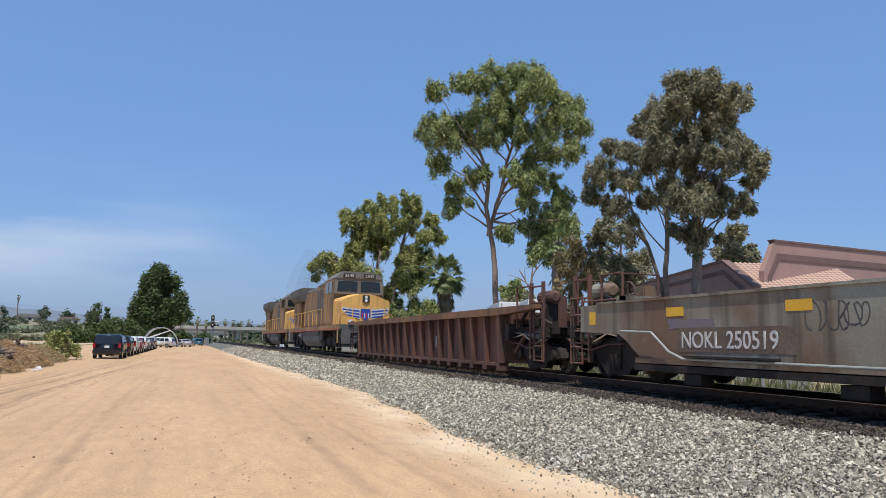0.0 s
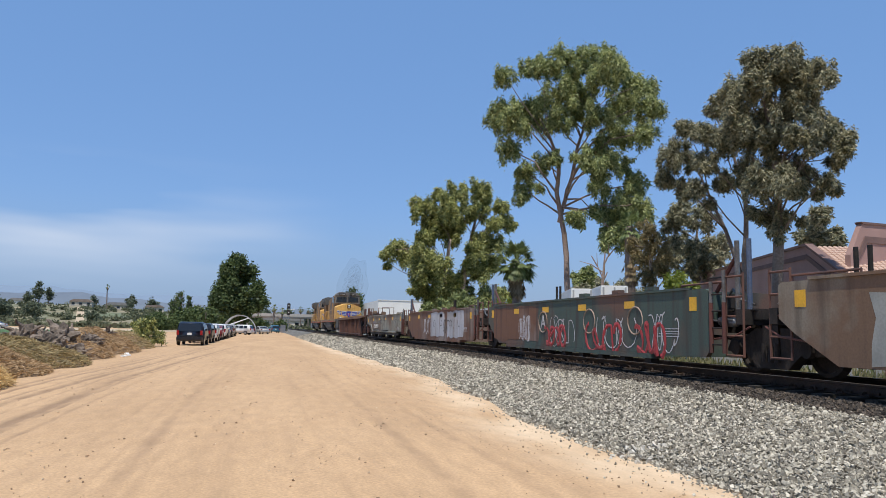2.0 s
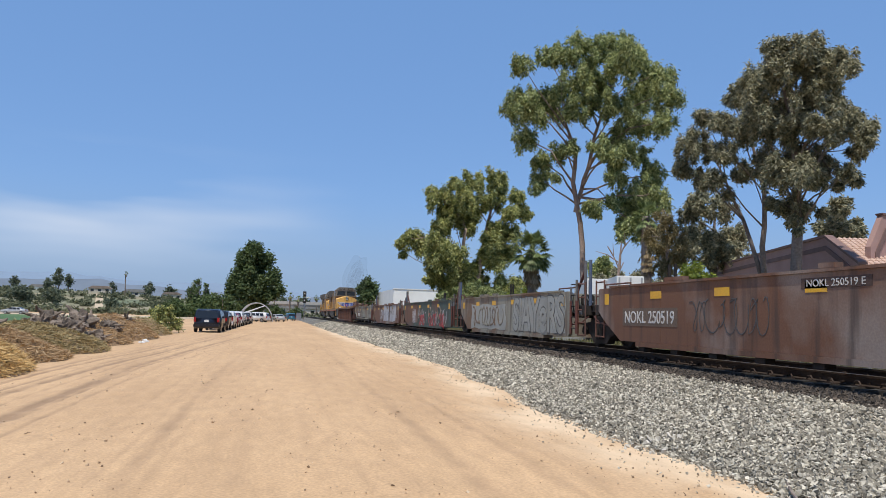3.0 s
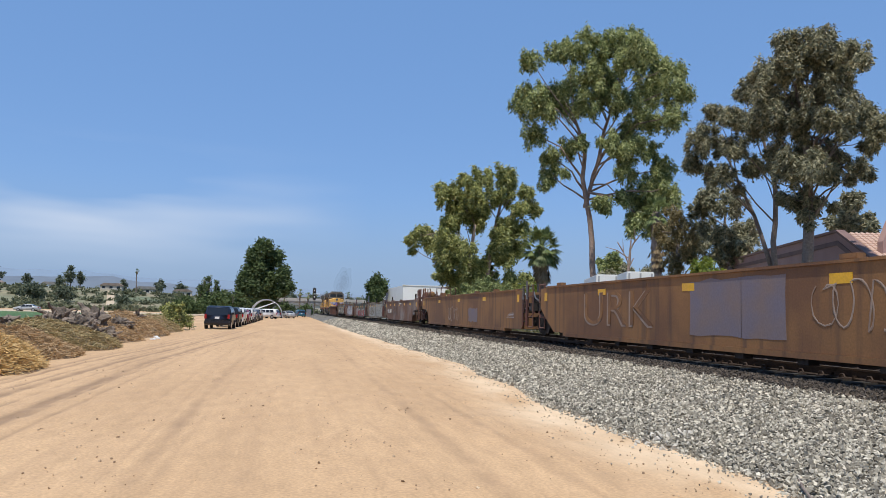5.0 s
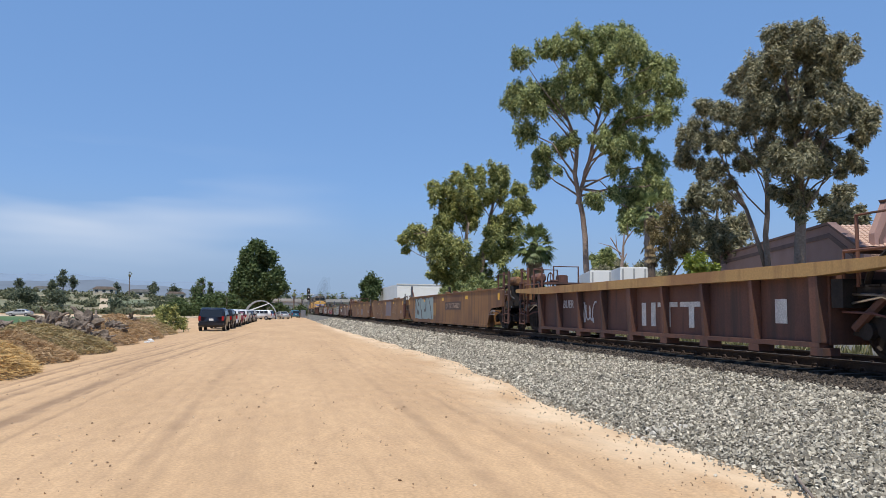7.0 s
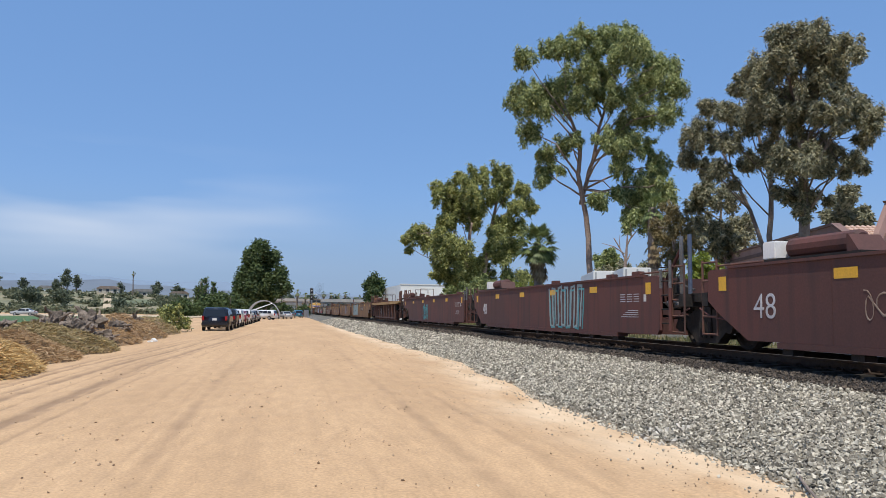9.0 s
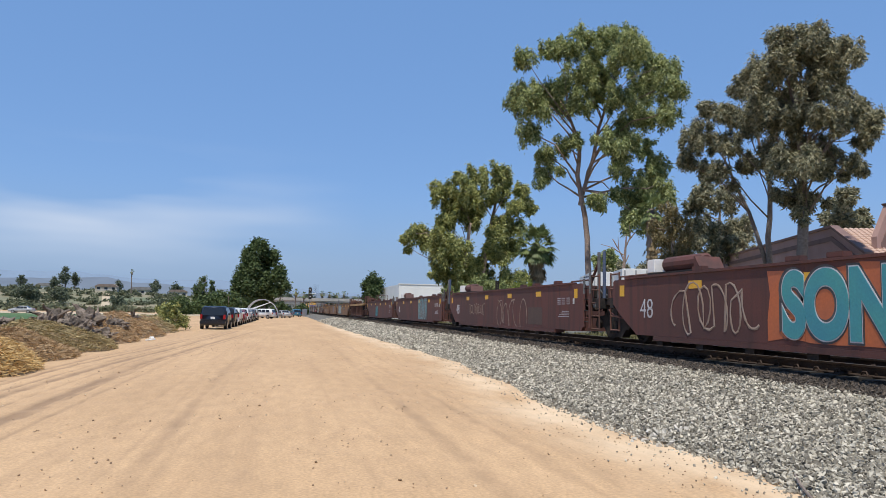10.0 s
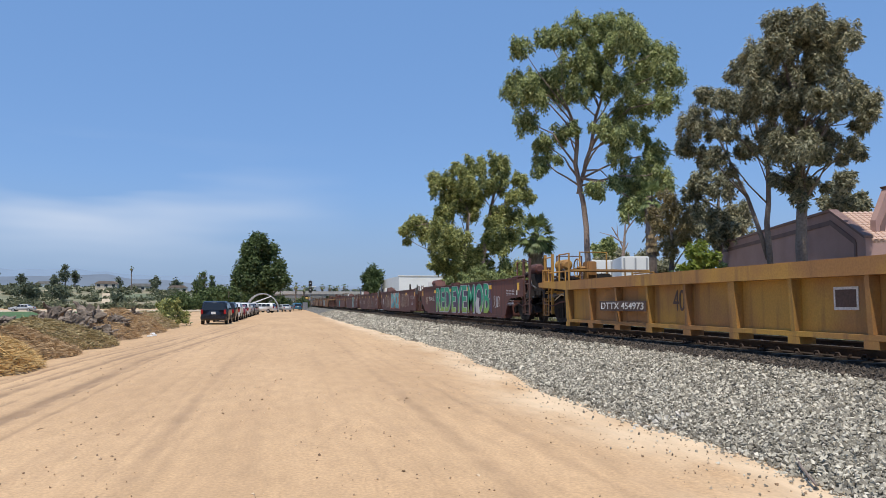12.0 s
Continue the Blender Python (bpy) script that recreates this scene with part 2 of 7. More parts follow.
def raw(name, verts, faces, material, parent=None):
    """One large mesh from arrays."""
    me = bpy.data.meshes.new(name)
    verts, faces = np.asarray(verts, dtype=np.float32), np.asarray(faces, dtype=np.int32)
    k = faces.shape[1]
    me.vertices.add(len(verts))
    me.vertices.foreach_set("co", verts.ravel())
    me.loops.add(faces.size)
    me.loops.foreach_set("vertex_index", faces.ravel())
    me.polygons.add(len(faces))
    me.polygons.foreach_set("loop_start", np.arange(0, faces.size, k, dtype=np.int32))
    me.update(calc_edges=True)
    me.validate()
    me.materials.append(material)
    ob = new(name, me)
    if parent:
        ob.parent = parent
    return ob


def thing(name, m, label, category, group="", kind=""):
    ob = new(name)
    ob.empty_display_size = 0.3
    ob.matrix_basis = m
    return tagged(ob, label, category, group, kind)


def box(bm, x0, x1, y0, y1, z0, z1):
    v = [bm.verts.new((x, y, z)) for z in (z0, z1) for x, y in ((x0, y0), (x1, y0), (x1, y1), (x0, y1))]
    for q in ((3, 2, 1, 0), (4, 5, 6, 7), (0, 1, 5, 4), (1, 2, 6, 5), (2, 3, 7, 6), (3, 0, 4, 7)):
        bm.faces.new([v[i] for i in q])
    return v


def one_box(x0, x1, y0, y1, z0, z1, bevel=0.0):
    bm = bmesh.new()
    box(bm, x0, x1, y0, y1, z0, z1)
    if bevel:
        bmesh.ops.bevel(bm, geom=bm.edges[:], offset=bevel, segments=2, affect="EDGES")
    return bm


def prism(bm, pts, a, b, axis="x"):
    """A flat outline drawn out along an axis. pts: (y, z) for x, (x, z) for y, (x, y) for z."""
    def at(p, d):
        return {"x": (d, p[0], p[1]), "y": (p[0], d, p[1]), "z": (p[0], p[1], d)}[axis]
    lo, hi = [bm.verts.new(at(p, a)) for p in pts], [bm.verts.new(at(p, b)) for p in pts]
    bm.faces.new(lo)
    bm.faces.new(hi[::-1])
    for i in range(len(pts)):
        j = (i + 1) % len(pts)
        bm.faces.new((lo[i], hi[i], hi[j], lo[j]))


def one_prism(pts, a, b, axis="x", bevel=0.0):
    bm = bmesh.new()
    prism(bm, pts, a, b, axis)
    if bevel:
        bmesh.ops.bevel(bm, geom=bm.edges[:], offset=bevel, segments=2, affect="EDGES")
    return bm


def tube(bm, pts, r, n=8, cap=True):
    """A tube along points; r is one radius or one for each point."""
    pts = [Vector(p) for p in pts]
    rs = r if hasattr(r, "__len__") else [r] * len(pts)
    rings = []
    for i, p in enumerate(pts):
        d = (pts[min(i + 1, len(pts) - 1)] - pts[max(i - 1, 0)]).normalized()
        u = d.orthogonal().normalized() if i == 0 else (u - d * u.dot(d)).normalized()
        w = d.cross(u)
        rings.append([bm.verts.new(p + (u * math.cos(2 * math.pi * k / n) + w * math.sin(2 * math.pi * k / n)) * rs[i]) for k in range(n)])
    for a, b in zip(rings, rings[1:]):
        for k in range(n):
            bm.faces.new((a[k], a[(k + 1) % n], b[(k + 1) % n], b[k]))
    if cap:
        bm.faces.new(rings[0][::-1])
        bm.faces.new(rings[-1])


def one_tube(pts, r, n=8):
    bm = bmesh.new()
    tube(bm, pts, r, n)
    return bm


# ---- ground ----
def fbm(x, y, s, seed=0.0, octaves=3):
    return sum(noise.noise((x / s * 2 ** o + seed, y / s * 2 ** o - seed, seed)) / 2 ** o for o in range(octaves))


RUTS = ((-5.6, 0.08, 0.7), (-5.32, 0.07, 0.8), (-4.95, 0.06, 0.7), (-4.72, 0.11, 1.0), (-4.35, 0.05, 0.5), (-3.75, 0.12, 1.05), (-3.5, 0.06, 0.8), (-3.1, 0.05, 0.35), (-2.2, 0.07, 0.25), (-1.7, 0.05, 0.2), (0.9, 0.06, 0.16), (3.15, 0.05, 0.25), (-1.32, 0.12, 0.34), (-1.05, 0.06, 0.2), (0.3, 0.1, 0.12), (1.9, 0.12, 0.3), (2.2, 0.06, 0.2), (2.75, 0.1, 0.26))


def rut(x, y):
    """How deep the wheel tracks are pressed in at a place, 0 to 1."""
    d = 0.0
    for c, w, a in RUTS:
        c += (0.05 if c < -3 else 0.015) * max(0, y - 22) * (y < 60) + 0.10 * math.sin(y * 0.11 + 3 * c) + 0.03 * noise.noise((y * 0.9, c, 0))
        d = max(d, a * math.exp(-((x - c) / w) ** 2) * (0.75 + 0.55 * noise.noise((y * 0.22, c * 3, 0)) + 0.55 * noise.noise((y * 1.9, x * 5, 4))))
    return max(0.0, d) * max(0.0, 1 - y / 85)


def road_z(x, y):
    """Height of the sand: soft swells, wheel tracks, a low berm beside the ballast."""
    z = 0.022 * fbm(x, y * 0.4, 2.5, 3.1) + 0.013 * fbm(x, y * 0.7, 0.6, 9.1, 3)
    near = max(0.0, 1 - y / 70)
    z -= 0.045 * rut(x, y)
    z += 0.05 * near * math.exp(-((x - 3.4) / 0.9) ** 2) * (0.5 + fbm(x, y, 1.2, 7))
    return z


def ground():
    xs = np.concatenate([[-6000, -2500, -1000, -400, -150, -60, -30, -16], np.linspace(-11, 9, 250), [12, 16, 25, 45, 90, 200, 600, 2000, 6000]])
    ys = np.concatenate([[-3000, -800, -200, -60, -20, -6], np.linspace(0, 16, 150), np.linspace(16.2, 60, 130), [64, 70, 80, 95, 120, 160, 220, 300, 450, 800, 2000, 5500]])
    verts = [(x, y, road_z(x, y) if -11 <= x <= 9 and -6 <= y < 90 else 0.0) for y in ys for x in xs]
    nx = len(xs)
    faces = [(j * nx + i, j * nx + i + 1, (j + 1) * nx + i + 1, (j + 1) * nx + i) for j in range(len(ys) - 1) for i in range(nx - 1)]
    ob = raw("ground", verts, faces, SAND)
    for p in ob.data.polygons:
        p.use_smooth = True
    damp = ob.data.attributes.new("damp", "FLOAT", "POINT")
    damp.data.foreach_set("value", [rut(x, y) if -11 <= x <= 9 and 0 <= y < 90 else 0.0 for x, y, _ in verts])
    pale = ob.data.attributes.new("pale", "FLOAT", "POINT")
    pale.data.foreach_set("value", [max(0.0, min(0.85, math.exp(-((x - bed_edge(y) + 0.35) / 0.75) ** 2) * (0.6 + 0.9 * fbm(x, y * 0.4, 1.0, 5)))) if 0 <= y < 90 else 0.0 for x, y, _ in verts])
    tagged(ob, "pale tan sandy dirt road with faint wheel tracks", "ground", kind="structure")


TRACK_X, RAIL_Z = 9.4, 0.88


def bed_edge(y):
    return 4.45 + 0.08 * math.sin(y * 0.9) + 0.16 * noise.noise((y * 0.33, 4.0, 0)) + min(1.05, 0.075 * max(0, y - 10)) - min(0.55, 0.014 * max(0, y - 26))


def bed_z(x, y):
    """Height of the ballast shoulder between the sand and the ties."""
    u = min(1.0, max(0.0, (x - bed_edge(y)) / (7.9 - bed_edge(y))))
    return 0.66 * (0.25 * u + 0.75 * u ** 0.8) - 0.03


def track_bed():
    ys = np.concatenate([np.linspace(-30, 0, 16), np.linspace(0.5, 45, 140), np.linspace(46, 140, 60), np.linspace(150, 700, 30)])
    cols = 22
    verts, faces = [], []
    for y in ys:
        e = bed_edge(y) - 0.05
        for i in range(cols):
            u = i / (cols - 1)
            x = e + (7.9 - e) * u
            verts.append((x, y, bed_z(x, y) + 0.02 * noise.noise((x * 3, y * 3, 1)) - (0.06 if i == 0 else 0)))
        verts += [(10.9, y, 0.63), (13.2, y, -0.03)]
    k = cols + 2
    faces = [(j * k + i, j * k + i + 1, (j + 1) * k + i + 1, (j + 1) * k + i) for j in range(len(ys) - 1) for i in range(k - 1)]
    tagged(raw("track_bed", verts, faces, GRAVEL), "grey crushed stone embankment under the railway", "ballast", kind="structure")


def stones(name, pts, sizes, material, label, category):
    """Many small broken stones, in one mesh."""
    rng = np.random.default_rng(5)
    base = np.array([(-1, -1, -1), (1, -1, -1), (1, 1, -1), (-1, 1, -1), (-1, -1, 1), (1, -1, 1), (1, 1, 1), (-1, 1, 1)], float) * (0.5, 0.42, 0.36)
    quads = np.array([(3, 2, 1, 0), (4, 5, 6, 7), (0, 1, 5, 4), (1, 2, 6, 5), (2, 3, 7, 6), (3, 0, 4, 7)])
    n = len(pts)
    v = base[None] * (1 + rng.uniform(-0.5, 0.5, (n, 8, 3)))
    v[:, 4:, :2] *= rng.uniform(0.45, 0.95, (n, 1, 1))
    v *= (np.asarray(sizes)[:, None, None] * rng.uniform(0.6, 1.4, (n, 1, 3)))
    q = rng.normal(size=(n, 4)) * (0.85, 0.85, 1, 1)
    q /= np.linalg.norm(q, axis=1, keepdims=True)
    x, y, z, w = q.T
    r = np.stack([1 - 2 * (y * y + z * z), 2 * (x * y - z * w), 2 * (x * z + y * w), 2 * (x * y + z * w), 1 - 2 * (x * x + z * z), 2 * (y * z - x * w),
                  2 * (x * z - y * w), 2 * (y * z + x * w), 1 - 2 * (x * x + y * y)], 1).reshape(n, 3, 3)
    v = np.einsum("nij,nkj->nki", r, v) + np.asarray(pts)[:, None]
    f = quads[None] + (np.arange(n) * 8)[:, None, None]
    ob = raw(name, v.reshape(-1, 3), f.reshape(-1, 4), material)
    ob.data.polygons.foreach_set("use_smooth", np.zeros(len(ob.data.polygons), dtype=bool))
    return tagged(ob, label, category, kind="stuff")


def ballast():
    rng = random.Random(11)
    pts, sizes, shade_pts, shade_sizes = [], [], [], []
    for y0, y1, dens, s in ((3.8, 9, 1500, 0.032), (9, 16, 1200, 0.034), (16, 30, 560, 0.047), (30, 60, 150, 0.085), (60, 115, 34, 0.13)):
        n = int((y1 - y0) * 3.8 * dens)
        for _ in range(n):
            y = rng.uniform(y0, y1)
            e = bed_edge(y)
            x = rng.uniform(e - 0.12, 8.1)
            if x * x + y * y < 36 or x > 1.3 * y + 0.3:     # under the feet, out of sight
                continue
            if x < e + 0.25 and rng.random() < 0.35:
                continue
            # stones beyond the shadow edge get the colour darkened for shade
            to = x > 7.46 + 0.12 * noise.noise((x, y * 1.3, 4)) + rng.gauss(0, 0.05)
            (shade_pts if to else pts).append((x, y, bed_z(x, y) + rng.uniform(-0.004, 0.038)))
            (shade_sizes if to else sizes).append(s * rng.uniform(0.6, 1.45))
    for _ in range(450):                       # strays on the sand
        y = 3 + 30 * rng.random() ** 1.6
        x = bed_edge(y) - abs(rng.gauss(0, 0.35))
        pts.append((x, y, road_z(x, y) + 0.012))
        sizes.append(rng.uniform(0.010, 0.028))
    stones("ballast_stones", pts, sizes, STONES, "loose grey crushed railway ballast stones", "ballast")
    stones("shade_toned_stones", shade_pts, shade_sizes, SHADE_STONES, "ballast stones beside the ties, coloured dark as in the train shadow", "ballast")
    pts = [(4.75 + rng.gauss(0, 0.2), 8.9 + rng.gauss(0, 0.16), 0) for _ in range(22)]
    pts = [(x, y, bed_z(x, y) + 0.04) for x, y, _ in pts]
    stones("pale_stones", pts, [rng.uniform(0.03, 0.075) for _ in pts], PALE_STONE, "patch of cream white stones on the ballast", "stones")
    pts, sizes = [], []
    for _ in range(3200):
        y = 3.2 + 36 * rng.random() ** 1.7
        x = rng.uniform(-7, 4.6)
        if noise.noise((x * 0.7, y * 0.35, 9)) + 0.5 * noise.noise((x * 3, y * 0.6, 2)) < 0.02:
            continue
        pts.append((x, y, road_z(x, y) + 0.006))
        sizes.append(rng.choice((0.006, 0.007, 0.009, 0.011, 0.014, 0.02)) * rng.uniform(0.8, 1.3) * (1 + y * 0.012))
    for _ in range(700):                       # crumbs along the foot of the ballast
        y = 4 + 40 * rng.random() ** 1.5
        x = bed_edge(y) - 0.2 - abs(rng.gauss(0, 0.9))
        pts.append((x, y, road_z(x, y) + 0.004))
        sizes.append(rng.uniform(0.005, 0.013) * (1 + y * 0.012))
    stones("soil_clods", pts, sizes, CLOD, "scattered brown soil clods and pebbles on the sand", "pebbles")


def rails():
    prof = [(-0.07, 0), (0.07, 0), (0.07, 0.012), (0.01, 0.03), (0.01, 0.13), (0.036, 0.138), (0.036, 0.165), (-0.036, 0.165), (-0.036, 0.138), (-0.01, 0.13), (-0.01, 0.03), (-0.07, 0.012)]
    for sx in (-0.755, 0.755):
        t = thing("rail", pose(TRACK_X + sx, 0, RAIL_Z - 0.17), "rusty brown steel rail with a polished head", "rail", "rails of the track", "structure")
        part("web_and_foot", one_prism(prof, -30, 700, "y"), RAIL, t)
        part("head_surface", one_box(-0.03, 0.03, -30, 700, 0.165, 0.17), RAIL_TOP, t)


def tie_row():
    bm = one_box(-1.3, 1.3, -0.115, 0.115, -0.18, 0, 0.01)
    row = thing("track_ties", pose(TRACK_X, 0, RAIL_Z - 0.172), "dark weathered wooden railway ties in a row", "railway ties", kind="structure")
    first = part("tie", bm, TIE, row)
    clip = bmesh.new()
    for sx in (-0.755, 0.755):
        box(clip, sx - 0.17, sx + 0.17, -0.09, 0.09, 0, 0.016)
        for dy in (-0.13, 0.13):
            box(clip, sx - 0.05, sx + 0.05, dy - 0.02, dy + 0.02, 0.01, 0.06)
        for dx in (-0.12, 0.12):
            tube(clip, [(sx + dx, -0.06, 0.02), (sx + dx, -0.02, 0.075), (sx + dx, 0.05, 0.07), (sx + dx, 0.08, 0.02)], 0.014, 5)
    plate = part("tie_plate", clip, RAIL, first)
    rng = random.Random(2)
    for i in range(1, 125):
        m = pose(rng.uniform(-0.04, 0.04), (i - 12) * 0.52, 0, 0, 0, rng.uniform(-1, 1))
        a, b = new("tie", first.data), new("tie_plate", plate.data)
        a.parent, a.matrix_basis, b.parent = row, m, a
    first.matrix_basis = pose(0, -12 * 0.52, 0)
    bm = bmesh.new()
    for i in range(113, 900):
        box(bm, -1.3, 1.3, i * 0.52 - 0.115, i * 0.52 + 0.115, -0.18, 0)
    tagged(part("far_ties", bm, TIE, row), kind="stuff")


# ---- trees ----
def leaves(blobs, rng, dens, ln, wd, droop, hang=0.3, flat=1.0):
    """Leaf blades scattered through rounded sprays: centres (x, y, z), radius r."""
    vs = []
    for bx, by, bz, r in blobs:
        n = max(12, int(1.7 * dens * r ** 1.9))
        d = rng.normal(size=(n, 3))
        d /= np.linalg.norm(d, axis=1, keepdims=True)
        c = d * (rng.random((n, 1)) ** 0.45) * r * (1 + 0.25 * rng.normal(size=(n, 1)).clip(-1, 1))
        c = c * (1, 1, flat)
        c[:, 2] -= hang * r * rng.random(n) ** 2          # hanging tips
        c += (bx, by, bz)
        a = rng.normal(size=(n, 3))
        a[:, 2] = a[:, 2] * (1 - droop) - droop * 1.4
        a /= np.linalg.norm(a, axis=1, keepdims=True)
        s = np.cross(a, d + (0, 0, 0.5) + 0.55 * rng.normal(size=(n, 3)))      # blades lie along the spray's skin
        s /= np.linalg.norm(s, axis=1, keepdims=True) + 1e-9
        l, w = ln * rng.uniform(0.6, 1.4, (n, 1)), wd * rng.uniform(0.6, 1.4, (n, 1))
        vs.append(np.stack([c, c + a * l * 0.5 + s * w * 0.5, c + a * l, c + a * l * 0.5 - s * w * 0.5], 1))
    v = np.concatenate(vs)
    return v.reshape(-1, 3), np.arange(len(v) * 4).reshape(-1, 4)


def tree(name, at, turn, trunks, sprays, leaf, bark, label, seed=1, dens=420, ln=0.34, wd=0.11, droop=0.6, twig=0.032, fill=1.0, limbs=True, bole=0.0, tufts=True):
    """A tree: trunks are lists of (x, z, radius) and leafy sprays are (x, z, radius), in metres from the foot; the depth is scattered."""
    rng, rnd = np.random.default_rng(seed), random.Random(seed)
    t = thing(name, pose(at[0], at[1], at[2] if len(at) > 2 else 0, 0, 0, turn), label, "tree")
    bm = bmesh.new()
    lines = []
    for k, tr in enumerate(trunks):
        off = 0.5 * k
        pts = []
        for (xa, za, ra), (xb, zb, rb) in zip(tr, tr[1:]):
            for s in (0, 0.34, 0.67):
                pts.append((Vector((xa + (xb - xa) * s + rnd.uniform(-1, 1) * ra * 0.3, off * za / 12 + rnd.uniform(-1, 1) * ra * 0.3, za + (zb - za) * s)), ra + (rb - ra) * s))
        pts.append((Vector((tr[-1][0], off, tr[-1][1])), tr[-1][2]))
        tube(bm, [p for p, _ in pts], [r for _, r in pts], 9)
        lines += pts
    top = max(z for _, z, _ in sprays)
    blobs, used = [], {}
    for x, z, r in sprays:
        y = rnd.uniform(-1.15, 0.85) * (1.2 * r + 1.1)
        for _ in range(20 if tufts else 0):   # hanging tufts that make up the spray
            d = Vector((rnd.gauss(0, 1), rnd.gauss(0, 1), rnd.gauss(0, 1))).normalized() * r * fill * 1.08 * rnd.random() ** 0.55
            blobs.append((x + d.x, y + d.y, z + d.z * 0.95, r * rnd.uniform(0.17, 0.33)))
        if not tufts:
            blobs.append((x, y, z, 1.04 * r * fill))
        for _ in range(4 if tufts else 2):    # side sprays, for depth and a ragged outline
            k = rnd.uniform(0.2, 0.34) if tufts else rnd.uniform(0.4, 0.6)
            blobs.append((x + rnd.uniform(-0.8, 0.8) * r, y + rnd.uniform(-1.8, 1.8) * r, z + rnd.uniform(-0.8, 0.7) * r, r * k))
        if limbs and (z > bole + 3 or bole == 0 or rnd.random() < 0.35):
            want = z - rnd.uniform(0.35, 0.95) * min(abs(x) + 0.8, 5)
            p, pr = min(lines, key=lambda q: (q[0].z - want) ** 2 + 0.6 * (q[0].x - x) ** 2 + 2.5 * used.get(tuple(q[0]), 0) ** 2 + (3 if q[0].z > z else 0) + (400 if q[0].z < bole else 0))
            used[tuple(p)] = used.get(tuple(p), 0) + 1
            e = Vector((x, y, z))
            mid = p.lerp(e, 0.5) + Vector((rnd.uniform(-0.5, 0.5), rnd.uniform(-0.4, 0.4), rnd.uniform(0.02, 0.2) * (e - p).length))
            r0 = min(pr * 0.55, twig * (1 + 0.25 * (e - p).length))
            tube(bm, [p, p.lerp(mid, 0.55) + Vector((rnd.uniform(-0.15, 0.15), 0, 0.05)), mid, mid.lerp(e, 0.6), e + Vector((0, 0, r * 0.4))], [r0, r0 * 0.8, r0 * 0.62, r0 * 0.42, r0 * 0.2], 5)
    part("trunk", bm, bark, t, smooth=True)
    raw("crown", *leaves(blobs, rng, dens * (2.0 if tufts else 1), ln, wd, droop, 1.6 * droop, 1.0 + 1.1 * droop), leaf, t)
    return t


def fan_palm(at, height, crown, label, seed=1, skirt=2.0, fronds=46, r=0.3):
    rnd = random.Random(seed)
    t = thing("palm_tree", pose(*at), label, "palm tree")
    bm = bmesh.new()
    zs = np.linspace(0, height, 9)
    tube(bm, [(0.1 * math.sin(z * 0.4 + seed), 0, z) for z in zs], [r * (1.25 - 0.3 * z / height) for z in zs], 9)
    part("trunk", bm, BARK_DARK, t, smooth=True)

    def blade(bm, az, el, length, sag, z0, out):
        d, pts = Vector((math.cos(az), math.sin(az), 0)), []
        for i in range(6):
            u = i / 5
            pts.append(d * (out + length * u * math.cos(el) * (1 - 0.12 * u)) + Vector((0, 0, z0 + length * u * math.sin(el) - sag * u * u * length)))
        side = Vector((-d.y, d.x, 0))
        stem = [bm.verts.new(p + side * 0.03) for p in pts] + [bm.verts.new(p - side * 0.03) for p in pts]
        for i in range(5):
            bm.faces.new((stem[i], stem[i + 1], stem[7 + i], stem[6 + i]))
        hub, way = pts[3], (pts[4] - pts[3]).normalized()      # a fan of narrow folded leaflets at the end of the stalk
        for k in range(-5, 6):
            q = k * 0.27
            d2 = way * math.cos(q) + side * math.sin(q)
            tip = hub + d2 * length * 0.42 * (1 - 0.02 * k * k) + Vector((0, 0, -0.10 * length * (0.4 + abs(q))))
            m, wide = hub.lerp(tip, 0.6), (side * math.cos(q) - way * math.sin(q)) * 0.042 * length
            bm.faces.new([bm.verts.new(p) for p in (hub, m + wide, tip, m - wide)])
    bm = bmesh.new()
    for i in range(fronds):
        el = radians(rnd.uniform(-48, 82))
        blade(bm, i * 2.4 + rnd.uniform(-0.3, 0.3), el, crown * rnd.uniform(0.75, 1.05), 0.12 + 0.25 * rnd.random(), height, 0.1)
    part("fronds", bm, LEAF_PALM, t, "green fan fronds")
    bm = bmesh.new()
    for i in range(int(fronds * 1.6)):
        blade(bm, i * 2.4, radians(rnd.uniform(-86, -55)), crown * rnd.uniform(0.45, 0.8), 0.05, height - skirt * rnd.random() * 0.8, 0.15)
    part("dead_skirt", bm, STRAW, t, "brown hanging skirt of dead fronds")
    return t


